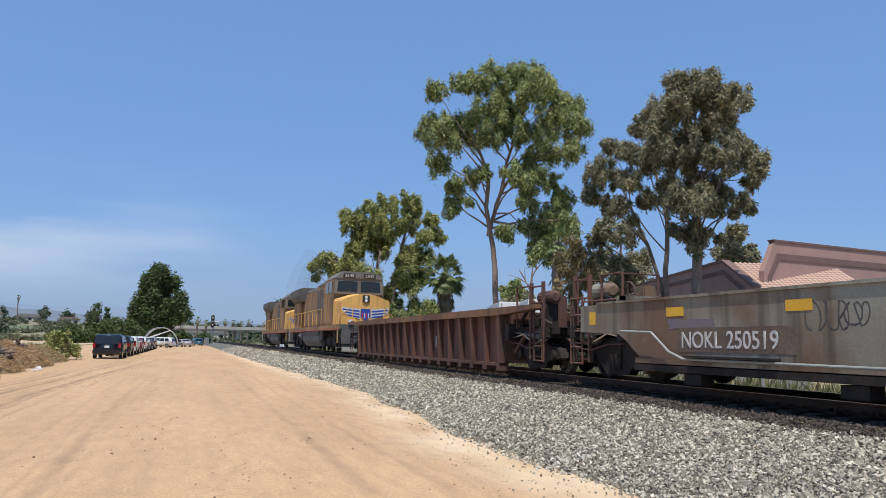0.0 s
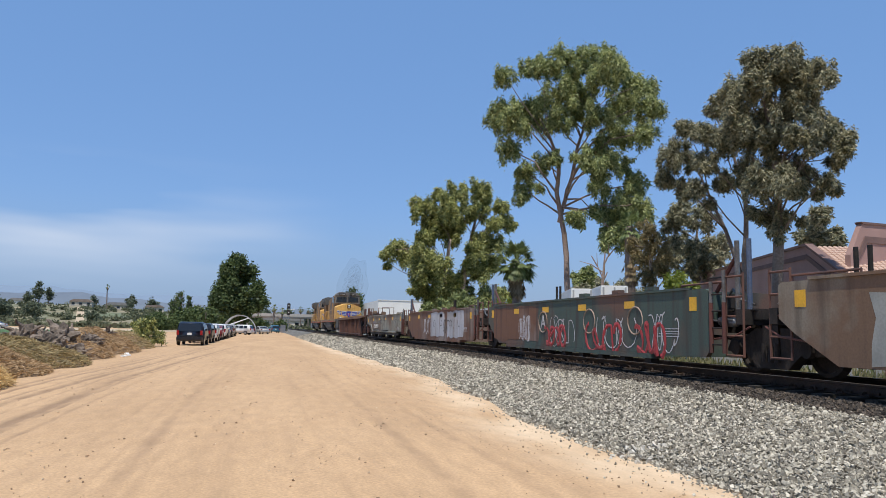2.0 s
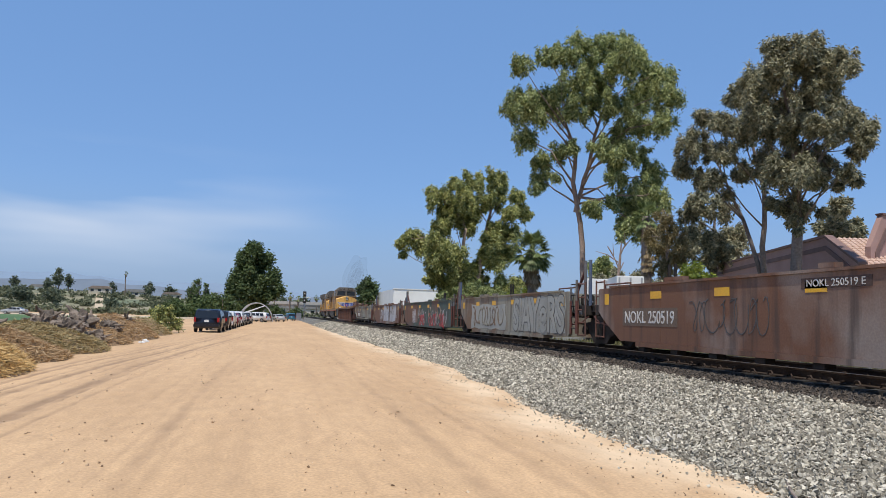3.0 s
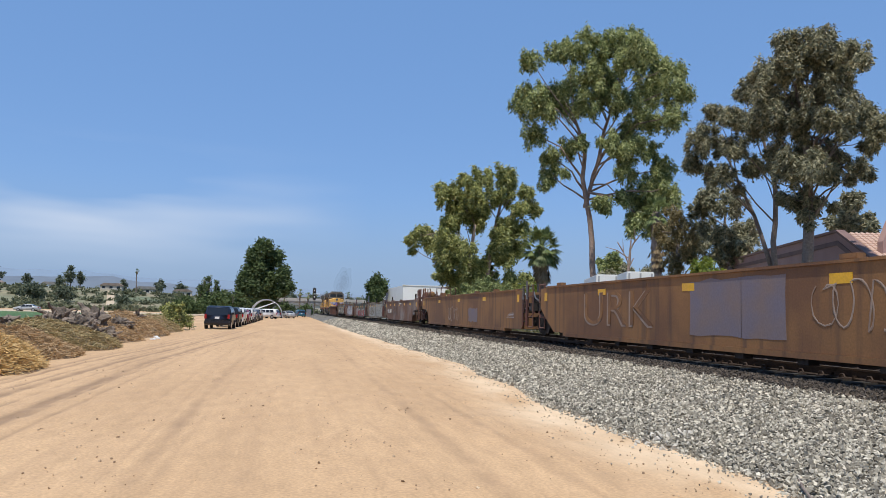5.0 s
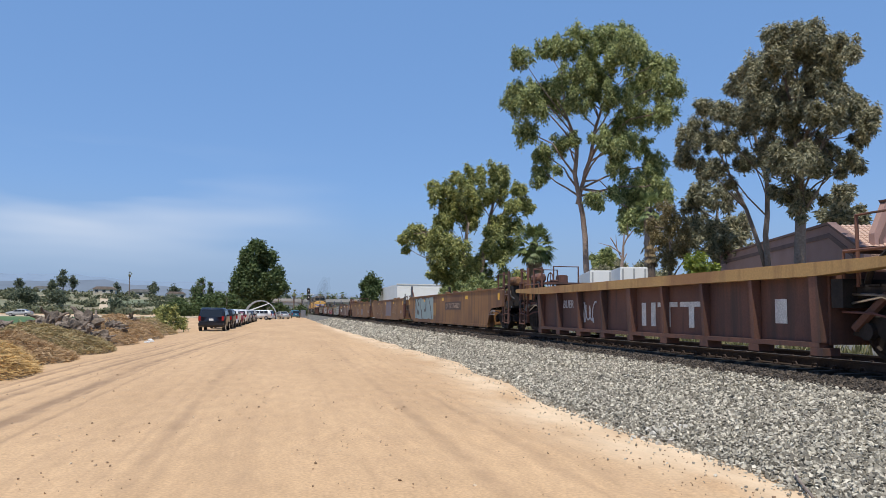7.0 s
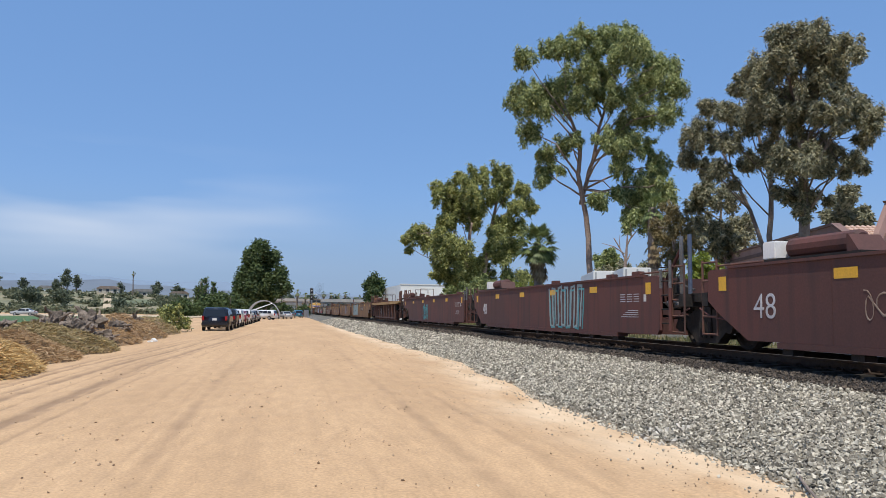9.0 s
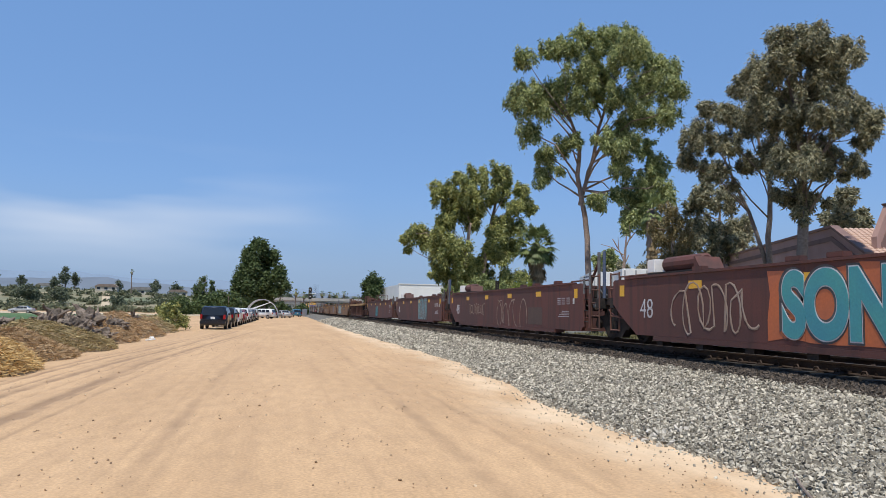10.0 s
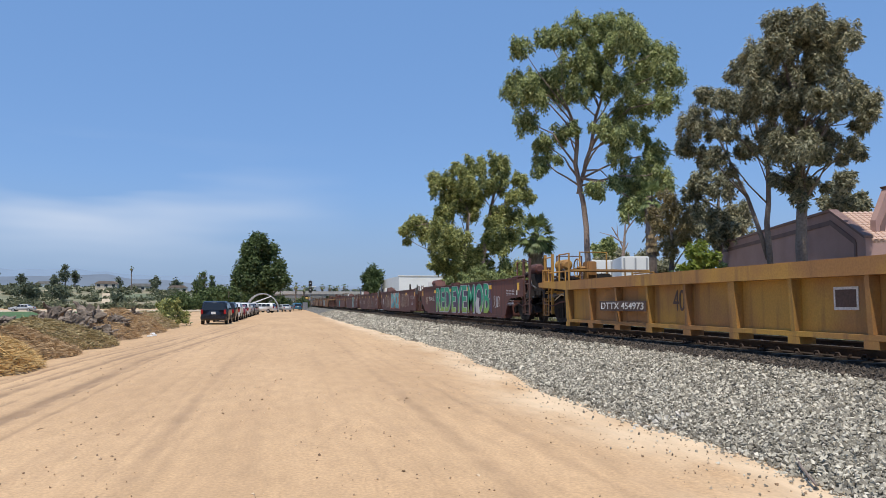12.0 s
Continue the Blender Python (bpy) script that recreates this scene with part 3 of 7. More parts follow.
def trees():
    a_high = [(3.0, 25.8, 1.36), (4.7, 24.7, 1.45), (6.5, 23.2, 1.35), (6.7, 20.7, 1.44), (6.5, 18.0, 1.19), (4.6, 21.8, 1.69), (3.2, 23.3, 1.7), (1.3, 24.4, 1.47), (-0.6, 24.5, 1.48), (-2.0, 24.3, 1.09), (-3.3, 24.9, 0.99), (-5.2, 23.4, 1.0), (-4.5, 21.6, 1.49), (-5.9, 20.7, 1.39), (-2.5, 21.6, 1.72), (-0.6, 21.5, 1.47), (-0.6, 19.5, 1.07), (-4.4, 19.1, 1.48), (-4.9, 17.1, 1.09), (-3.7, 15.8, 0.98), (-3.6, 14.1, 0.88), (-4.0, 12.9, 0.59), (-2.0, 16.5, 0.98), (-1.0, 16.3, 0.73), (-2.2, 13.8, 0.49), (2.8, 19.6, 1.35), (0.4, 23.2, 1.2), (1.6, 22.4, 1.2), (0.8, 20.6, 0.9)]
    a_low = [(4.6, 18.8, 1.44), (3.0, 17.4, 1.35), (1.6, 16.0, 1.21), (3.2, 15.4, 1.2), (5.1, 16.1, 0.86), (6.0, 14.4, 1.19), (4.6, 13.0, 1.67), (6.2, 12.0, 1.18), (4.2, 11.1, 1.67), (5.1, 9.4, 1.18), (3.5, 9.4, 0.95), (0.9, 11.1, 0.87), (2.3, 11.6, 0.72), (2.5, 13.7, 0.86)]
    tree("eucalyptus_tree", (25, 60.2), -22.5, [[(0.4, 0, 0.32), (0.3, 4, 0.27), (-0.2, 10, 0.22), (-0.8, 13.5, 0.19), (-0.6, 16, 0.17), (-1.6, 19.0, 0.1)], [(-0.6, 11.0, 0.2), (-0.1, 13.0, 0.18), (0.6, 15.5, 0.16), (1.0, 17.8, 0.14), (1.7, 20, 0.1), (2.2, 22.5, 0.06)]], a_high + a_low, LEAF_A, BARK, "tall airy eucalyptus tree with pale forked trunks", seed=3, dens=300, bole=11.5, fill=0.95, ln=0.33, wd=0.10, droop=0.7, twig=0.05)
    c_high = [(-5.7, 18.5, 1.72), (-3.7, 17.8, 1.95), (-0.7, 21.0, 1.41), (-3.0, 20.2, 0.94), (-1.0, 17.8, 2.34), (2.5, 21.0, 1.41), (3.3, 19.0, 1.95), (5.6, 18.7, 1.09), (6.4, 16.7, 1.16), (7.2, 16.4, 0.78), (1.3, 17.8, 1.4), (-1.3, 15.5, 2.18), (-4.1, 15.4, 1.95), (-5.2, 13.8, 1.17), (4.5, 15.9, 1.4), (2.9, 13.9, 1.55), (2.2, 12.0, 1.55), (4.9, 13.6, 1.55), (4.5, 11.2, 1.7), (1.5, 10.4, 1.7), (-0.1, 8.4, 1.7), (3.0, 9.3, 1.39), (-8.3, 12.6, 1.56), (-9.9, 11.8, 1.09), (-9.8, 10.2, 0.62), (-7.1, 11.4, 1.4)]
    c_low = [(-4.8, 11.1, 2.18), (-3.2, 9.6, 2.33), (-5.5, 9.1, 1.71), (-2.4, 7.2, 1.94), (-5.8, 7.2, 1.4), (-3.9, 6.4, 1.55), (3.8, 6.6, 1.7), (5.7, 6.6, 1.16), (0.7, 6.5, 1.54)]
    tree("eucalyptus_tree", (26, 100.1), -14.6, [[(0, 0, 0.5), (0.4, 8, 0.35), (1.4, 13, 0.26), (2.2, 18, 0.14)], [(-1, 0, 0.45), (-2, 9, 0.3), (-1.4, 14, 0.2)]], c_high + c_low, LEAF_C, BARK, "yellowish green spreading eucalyptus tree beyond the railway", seed=4, dens=180, bole=5, ln=0.46, wd=0.16, fill=0.92)
    d1_sprays = [(-0.9, 15.0, 0.64), (-1.2, 14.3, 0.7), (-1.5, 13.3, 0.7), (-0.9, 12.0, 0.79), (-2.1, 12.7, 0.64), (-3.0, 13.4, 0.58), (-3.6, 12.8, 0.72), (-3.9, 11.7, 0.81), (-4.4, 10.6, 0.72), (-3.3, 10.3, 0.71), (-2.7, 11.9, 0.64), (-1.8, 11.2, 0.7), (-2.4, 9.6, 0.64), (-0.9, 10.5, 0.7), (-1.8, 9.0, 0.38), (-3.0, 9.5, 0.39)]
    tree("eucalyptus_tree", (26, 36.9), -35.1, [[(0.1, 0, 0.2), (0, 6, 0.15), (0.1, 9, 0.12), (-0.6, 12.5, 0.06)], [(0, 4.0, 0.14), (-1.0, 7.5, 0.1), (-2.2, 10.5, 0.05)]], d1_sprays, LEAF_D, BARK_DARK, "slim grey green eucalyptus tree leaning beside the pink building", seed=5, dens=760, bole=5.5, ln=0.22, wd=0.066, droop=0.65, twig=0.026, fill=0.86)
    d2_high = [(0.1, 15.0, 0.85), (-0.7, 15.1, 0.85), (-1.3, 14.9, 0.85), (-1.9, 14.4, 0.85), (0.8, 15.1, 0.91), (1.5, 14.8, 0.91), (2.0, 14.0, 0.85), (0.3, 14.6, 0.97), (-0.8, 14.3, 0.91), (1.3, 13.9, 0.89), (2.0, 13.1, 0.63), (-1.6, 13.2, 0.98), (-0.3, 13.1, 0.97), (0.7, 12.8, 0.96), (1.7, 12.4, 0.63), (-1.9, 12.0, 0.99), (-0.8, 11.7, 0.97), (0.2, 11.6, 0.96), (1.2, 11.3, 0.89), (1.7, 10.9, 0.63), (-1.4, 10.3, 0.81), (-0.3, 10.3, 0.97), (0.7, 10.2, 0.89), (1.4, 9.8, 0.63), (-0.9, 9.1, 0.81), (0.2, 9.0, 0.89)]
    d2_low = [(0.9, 8.7, 0.57), (-0.4, 7.8, 0.71), (0.4, 7.6, 0.57), (-1.1, 7.9, 0.39), (-0.1, 6.9, 0.39), (0.1, 6.3, 0.25), (1.1, 7.5, 0.32), (2.7, 12.2, 0.68), (3.1, 11.1, 0.78), (2.8, 10.6, 0.56), (2.4, 11.6, 0.56), (2.2, 9.0, 0.47), (2.7, 9.1, 0.38), (1.9, 8.7, 0.38)]
    tree("eucalyptus_tree", (25, 32.8), -37.3, [[(0, 0, 0.32), (0.05, 6.5, 0.25), (0.1, 9, 0.18), (-0.2, 12, 0.1), (0.1, 13.9, 0.05)]], d2_high + d2_low, LEAF_D, BARK_DARK, "dense grey brown eucalyptus tree beside the pink building", seed=6, dens=760, bole=5.5, ln=0.22, wd=0.066, droop=0.65, twig=0.03, fill=0.86)
    e_sprays = [(-2.0, 11.4, 0.97), (-0.9, 11.8, 0.97), (0.7, 11.3, 1.2), (2.0, 9.3, 1.19), (-1.1, 9.4, 1.45), (0.7, 8.4, 1.44), (-2.0, 8.0, 0.97), (-0.2, 7.2, 0.96), (1.8, 7.7, 0.95)]
    tree("background_tree", (36, 58.0), -31.8, [[(0, 0, 0.35), (0.2, 7, 0.2), (0.2, 11, 0.08)]], e_sprays, LEAF_D, BARK_DARK, "grey green tree with hanging leaves behind the railway", seed=7, dens=360, ln=0.34, wd=0.11)
    f_sprays = [(0.0, 7.8, 0.69), (0.5, 6.8, 0.76), (-0.3, 6.1, 0.76), (0.8, 5.7, 0.62), (0.0, 5.0, 0.69), (-0.8, 7.1, 0.52)]
    tree("background_tree", (23, 42.2), -28.6, [[(0, 0, 0.2), (0.1, 5, 0.12), (0.1, 7.5, 0.06)]], f_sprays, LEAF_BROWN, BARK_DARK, "brownish half-dry small tree behind the railway", seed=8, dens=800, ln=0.18, wd=0.06)
    g_sprays = [(-0.8, 11.9, 0.75), (0.3, 12.1, 0.89), (0.9, 10.8, 0.99), (-0.4, 10.4, 1.09), (1.3, 9.8, 0.74), (-1.3, 10.4, 0.6)]
    tree("background_tree", (48, 57.5), -39.8, [[(0, 0, 0.3), (0, 8, 0.2), (0, 11, 0.08)]], g_sprays, LEAF_D, BARK_DARK, "dark green tree behind the pink building", seed=9, dens=360, ln=0.4, wd=0.15, droop=0.3)
    h_sprays = [(-1.1, 8.9, 1.06), (0.4, 9.2, 1.06), (1.1, 8.4, 0.9), (-0.4, 8.1, 1.06)]
    tree("background_tree", (42, 94.4), -24.0, [[(0, 0, 0.3), (0, 6, 0.2), (0, 8.5, 0.08)]], h_sprays, LEAF_A, BARK_DARK, "small round green tree far behind the railway", seed=10, dens=300, ln=0.4, wd=0.2, droop=0.2)
    j_sprays = [(-0.1, 9.4, 1.31), (-1.0, 7.4, 1.83), (0.9, 7.5, 1.83), (-0.0, 5.5, 2.09)]
    tree("background_tree", (20, 174.2), -6.5, [[(0, 0, 0.3), (0, 6, 0.2), (0, 9, 0.08)]], j_sprays, LEAF_OAK, BARK_DARK, "dark pointed tree beside the white building", seed=12, tufts=False, fill=0.75, dens=240, ln=0.6, wd=0.3, droop=0.3)
    k_sprays = [(-0.5, 14.8, 2.16), (-2.8, 13.0, 2.39), (1.9, 13.1, 2.17), (-3.8, 9.3, 2.62), (-0.3, 10.6, 3.36), (3.2, 9.6, 2.17), (-3.6, 6.4, 2.14), (-0.2, 6.5, 3.35), (3.3, 6.6, 2.16), (0.5, 4.1, 2.15)]
    tree("oak_tree", (-4.7, 164.2), 1.6, [[(0.3, 0, 0.6), (0, 6, 0.4), (-0.3, 13, 0.12)]], k_sprays, LEAF_OAK, BARK_DARK, "large dense dark green tree at the end of the road", seed=13, tufts=False, fill=0.63, dens=300, ln=0.6, wd=0.32, droop=0.25)
    fan_palm((25.0, 73.1, 0), 8.7, 2.5, "fan palm with a brown skirt of dead fronds", 1, 2.8, 110, 0.42)
    fan_palm((23.5, 45.5, 0), 8.6, 1.4, "shaggy palm trunk half hidden in eucalyptus leaves", 2, 4.0, 50, 0.3)
    fan_palm((29.0, 118.0, 0), 9.0, 2.4, "fan palm with a long brown skirt", 5, 4.0, 50, 0.4)
    fan_palm((24.5, 110.0, 0), 8.0, 2.4, "fan palm with a long brown skirt", 6, 3.5, 50, 0.4)
    # a dead tree
    t = thing("dead_tree", pose(22, 46.7, 0, 0, 0, -25), "bare grey dead tree with thin branches", "tree")
    bm = bmesh.new()
    tube(bm, [(0, 0, 0), (0, 0, 4.5), (0.1, 0, 5.6), (0.2, 0, 7.0)], [0.16, 0.12, 0.09, 0.03], 7)
    for pts in ([(0.05, 0, 5.2), (-0.3, 0.1, 6.0), (-0.35, 0.1, 6.9)], [(0, 0, 5.6), (-0.7, 0, 6.1), (-1.5, 0.1, 6.35)], [(0.1, 0, 6.0), (0.45, 0, 6.8), (0.4, 0, 7.6)],
                [(-0.3, 0.1, 6.0), (-0.7, 0.2, 6.7)], [(0.3, 0, 6.5), (0.75, 0, 7.1)], [(0.0, 0, 4.8), (0.35, 0.1, 5.6)]):
        tube(bm, pts, [0.05, 0.035, 0.012][:len(pts)], 5)
    part("trunk", bm, BARK, t)
    # bushes behind the railway
    for at, sprays, leaf, lab, sd in (((21, 35.6), [(-0.4, 3.2, 0.5), (0, 4.2, 0.55), (0.5, 3.7, 0.5), (0.1, 2.6, 0.8), (-0.8, 2.2, 0.7), (0.9, 2.4, 0.7)], LEAF_LIME, "bright yellow green bush beside the railway", 21),
                                  ((27, 82), [(-1, 4.2, 0.9), (0.5, 4.5, 0.9), (1.8, 4.1, 0.8), (0, 2.5, 1.2)], LEAF_LIME, "light green bush behind the railway", 22),
                                  ((24, 92), [(-2, 4.2, 1.2), (0, 5.0, 1.3), (2, 4.6, 1.2), (-4, 3.8, 1.2), (0, 2.5, 1.6), (3.5, 4.0, 1.2)], LEAF_A, "grey green bushes behind the railway", 23),
                                  ((24, 40), [(-1.5, 3.0, 0.7), (-0.4, 3.4, 0.7), (0.7, 3.1, 0.7), (1.4, 2.4, 0.7), (0, 2.2, 0.9)], LEAF_A, "green bush beside the railway", 24),
                                  ((36, 75), [(-3, 5.0, 1.5), (-1, 5.8, 1.6), (1, 6.0, 1.6), (3, 5.2, 1.5), (0, 3.5, 2.0)], LEAF_D, "dark green bush behind the railway", 25)):
        tree("bush", at, -math.degrees(math.atan2(at[0], at[1])), [[(0, 0, 0.12), (0, 2, 0.08), (0, 3, 0.04)]], sprays, leaf, BARK_DARK, lab, sd, dens=420, ln=0.25, wd=0.14, droop=0.1, twig=0.03)["category"] = "bush"


def pink_building():
    """A stucco hall with a gambrel-shaped outline, brown band and tiled roof, and its larger neighbour."""
    t = thing("pink_building", pose(30.0, 36.9, 0, 0, 0, -17.9), "pink stucco hall with a brown band and clay tile roof", "building")
    # local y runs along the long wall, x away from the railway
    part("wall", one_prism([(-4.2, 0), (24, 0), (24, 6.7), (0, 6.7), (-4.2, 4.9)], 0, 0.3, "x"), PINK, t)
    band = [((24, 6.1), (0.0, 6.1)), ((0.0, 6.1), (-3.1, 4.75)), ((-3.1, 4.75), (-3.1, 0.5))]
    for a, b in band:                          # flat brown band that follows the outline
        d = Vector((b[0] - a[0], b[1] - a[1])).normalized()
        w = Vector((-d.y, d.x)) * 0.13
        part("band", one_prism([(a[0] - w.x, a[1] - w.y), (b[0] - w.x, b[1] - w.y), (b[0] + w.x, b[1] + w.y), (a[0] + w.x, a[1] + w.y)], -0.06, -0.002, "x"), PINK_TRIM, t)
    part("coping", one_box(-0.12, 0.35, 0.0, 24, 6.703, 6.85), PINK_TRIM, t)
    part("sloping_coping", one_prism([(-4.3, 4.86), (0.0, 6.703), (0.0, 6.85), (-4.3, 5.0)], -0.12, 0.35, "x"), PINK_TRIM, t)
    part("end_wall", one_box(0.303, 6.5, -4.2, -3.9, 0, 4.7), PINK, t)
    roof = part("roof", one_prism([(-4.2, 4.72), (0.2, 6.66), (23.5, 6.66), (23.5, 4.6), (-4.2, 4.6)], 0.36, 6.5, "x"), CLAY, t, "clay tile roof")
    me = None
    for i in range(12):                        # courses of roof tile on the slope that faces the gap
        for j in range(22):
            if me is None:
                bm = bmesh.new()
                prism(bm, [(-0.14, 0), (0.14, 0), (0.1, 0.07), (0, 0.1), (-0.1, 0.07)], 0, 0.40, "y")
                ob = part("roof_tile", bm, CLAY, roof)
                me = ob.data
            else:
                ob = new("roof_tile", me)
                ob.parent = roof
            ob.matrix_basis = pose(0.52 + j * 0.28, -4.2 + i * 0.365, 4.73 + i * 0.161, 24 - 2.5, 0, 0)
    t2 = thing("pink_hall", pose(30.0, 33.6, 0, 0, 0, 7), "tall pink stucco hall with a brown band", "building")
    outline = [(0, 0), (40, 0), (40, 7.6), (0.9, 7.6), (0, 5.9)]
    part("wall", one_prism(outline, 0, 0.35, "y"), PINK, t2)
    part("side_wall", one_prism([(0.02, 0.352), (0.4, 0.352), (9.4, 8.3), (9.02, 8.3)], 0.0, 5.7, "z"), PINK, t2)
    part("coping", one_prism([(0.9, 7.603), (40, 7.603), (40, 7.72), (0.8, 7.72)], -0.06, 0.4, "y"), PINK_TRIM, t2)
    bm = bmesh.new()
    prism(bm, [(1.2, 6.6), (40, 6.6), (40, 6.95), (1.05, 6.95)], -0.05, -0.002, "y")
    prism(bm, [(0.28, 5.6), (0.55, 5.6), (1.2, 6.6), (1.05, 6.95)], -0.05, -0.002, "y")
    prism(bm, [(0.28, 0.5), (0.55, 0.5), (0.55, 5.6), (0.28, 5.6)], -0.05, -0.002, "y")
    part("band", bm, PINK_TRIM, t2)
    part("roof", one_prism([(1.3, 0.41), (40, 0.41), (40, 8.3), (10.3, 8.3)], 5.8, 7.4, "z"), CLAY, t2)


def white_buildings():
    y0 = 150.0
    t = thing("white_warehouse", pose(0, 0, 0), "flat-roofed white warehouse beyond the railway", "building")
    part("wall", one_box(22.3, 34, y0, y0 + 0.4, 0, 7.1), WHITE_WALL, t)
    part("side_wall", one_box(22.3, 22.7, y0 + 0.41, y0 + 46, 0, 7.1), WHITE_WALL, t)
    part("roof", one_box(22.7, 34, y0 + 0.41, y0 + 46, 6.5, 6.7), GREY_WALL, t)
    part("coping", one_box(22.2, 34.1, y0 - 0.1, y0 + 0.5, 7.103, 7.25), WHITE_WALL, t)
    for x in (27, 30):
        part("door", one_box(x, x + 1.6, y0 - 0.06, y0 - 0.002, 0.2, 3.6), GREY_WALL, t)
    # long grey shed and parked trailers behind the railway
    s = thing("grey_shed", pose(0, 0, 0), "long low grey shed with a flat roof behind the railway", "building")
    part("wall", one_box(25.5, 26, 58, 100, 0, 3.9), GREY_WALL, s)
    part("end_wall", one_box(26.01, 36, 58, 58.4, 0, 3.9), GREY_WALL, s)
    part("roof", one_box(25.3, 36.2, 57.8, 100.2, 3.903, 4.1), WHITE_WALL, s)
    for i, (x, y, h, w) in enumerate(((20.4, 45.0, 4.35, 2.5), (20.2, 41.2, 4.35, 1.6))):
        b = thing("box_trailer", pose(x, y, 0, 0, 0, -16), "white box trailer parked behind the railway", "trailer", "trailers behind the railway")
        part("body", one_box(-w / 2, w / 2, 0, 7.5, 1.1, h, 0.04), WHITE_WALL, b)
        for k in range(3):
            part("rear_post", one_box(-w / 2 + 0.1 + k * (w - 0.3) / 2, -w / 2 + 0.2 + k * (w - 0.3) / 2, -0.05, -0.002, 1.15, h - 0.1), GREY_WALL, b)
        for sx in (-1, 1):
            part("wheel", one_tube([(sx * w * 0.3, 1.5, 0.5), (sx * (w * 0.3 + 0.3), 1.5, 0.5)], 0.5, 16), RUBBER, b)
    f = thing("block_wall", pose(0, 0, 0), "low concrete block wall along the railway yard", "wall", kind="structure")
    part("wall_panel", one_box(22.5, 22.7, 48, 100, 0, 2.9), CONCRETE, f)
    part("wall_panel", one_box(21.5, 21.7, 22, 44, 0, 2.6), CONCRETE, f)


# ---- the train ----
def mat_worn(name, paint, rust, amount, dark=(0.05, 0.035, 0.03)):
    """Old paint with rust patches, streaks that run down and a dusty lower edge of grime."""
    m = mat(name, paint, rust, 0.78, 0.9, 30, 0.2, stretch=(1, 0.6, 0.55), span=(0.60 - amount * 0.35, 0.74 - amount * 0.30), grain=0.12, dist=0.005)
    n, l = m.node_tree.nodes, m.node_tree.links
    b = n["Principled BSDF"]
    src = b.inputs["Base Color"].links[0].from_socket
    tc, mp, s, r, x = (n.new("ShaderNode" + k) for k in ("TexCoord", "Mapping", "TexNoise", "MapRange", "Mix"))
    mp.inputs["Scale"].default_value = (3.2, 3.2, 0.28)
    s.inputs["Scale"].default_value, s.inputs["Detail"].default_value = 1.3, 6
    r.inputs["From Min"].default_value, r.inputs["From Max"].default_value = 0.5, 0.7
    r.inputs["To Max"].default_value = 0.75
    x.data_type = "RGBA"
    x.inputs["B"].default_value = (*dark, 1)
    l.new(tc.outputs["Object"], mp.inputs["Vector"])
    l.new(mp.outputs[0], s.inputs["Vector"])
    l.new(s.outputs["Fac"], r.inputs["Value"])
    l.new(r.outputs[0], x.inputs["Factor"])
    l.new(src, x.inputs["A"])
    l.new(x.outputs["Result"], b.inputs["Base Color"])
    return m


RUST = (0.16, 0.075, 0.042)
P_BROWN = mat_worn("rib_car_brown", (0.145, 0.066, 0.045), (0.09, 0.044, 0.035), 0.5)
P_GREY = mat_worn("faded_grey_paint", (0.27, 0.265, 0.215), (0.17, 0.105, 0.065), 0.5, (0.07, 0.05, 0.035))
P_RUSTY = mat_worn("rusted_grey_paint", (0.26, 0.21, 0.18), RUST, 0.75)
P_GREEN = mat_worn("dark_green_paint", (0.055, 0.085, 0.072), (0.13, 0.075, 0.055), 0.35)
P_ORANGE = mat_worn("faded_orange_brown", (0.25, 0.125, 0.047), (0.16, 0.078, 0.038), 0.5, (0.085, 0.05, 0.035))
P_OXIDE = mat_worn("oxide_red_paint", (0.115, 0.04, 0.031), (0.085, 0.036, 0.03), 0.5, (0.055, 0.028, 0.025))
P_YELLOW = mat_worn("dull_yellow_paint", (0.42, 0.235, 0.045), (0.30, 0.15, 0.05), 0.6, (0.17, 0.09, 0.04))
P_TAN = mat_worn("faded_yellow_edge", (0.42, 0.26, 0.10), (0.30, 0.16, 0.07), 0.4, (0.2, 0.11, 0.05))
P_EDGE = mat_worn("rusted_edge", (0.22, 0.115, 0.055), (0.14, 0.07, 0.045), 0.5)
GRIME = mat("truck_grime", (0.010, 0.009, 0.008), (0.03, 0.022, 0.018), 0.9, 4, 30, 0.3)
POLE = mat("dull_steel", (0.22, 0.22, 0.22), (0.13, 0.115, 0.10), 0.45, 3, 30, 0.1, metal=0.6)
STEEL_BLUE = mat("blue_post", (0.06, 0.09, 0.16), (0.08, 0.10, 0.14), 0.7, 4, 30, 0.1)
REFLECT = mat("yellow_reflector", (0.75, 0.42, 0.02), (0.66, 0.36, 0.03), 0.5, 3, 30, 0.02, grain=0.1)
W_PAINT = mat("white_lettering", (0.62, 0.61, 0.58), (0.5, 0.48, 0.45), 0.7, 5, 40, 0.05)
PALE_TAG = mat("pale_spray_paint", (0.50, 0.50, 0.52), (0.40, 0.37, 0.37), 0.6, 2.5, 25, 0.02, span=(0.4, 0.75), grain=0.09)
SILVER_TAG = mat("silver_spray_paint", (0.33, 0.34, 0.315), (0.24, 0.25, 0.225), 0.5, 1.5, 25, 0.02, grain=0.09)
DARK_TAG = mat("black_spray_paint", (0.05, 0.05, 0.052), (0.085, 0.08, 0.078), 0.6, 3, 25, 0.02, grain=0.09)
FAINT_TAG = mat("faded_spray_paint", (0.33, 0.26, 0.21), (0.26, 0.18, 0.13), 0.7, 2.5, 25, 0.02, grain=0.1)
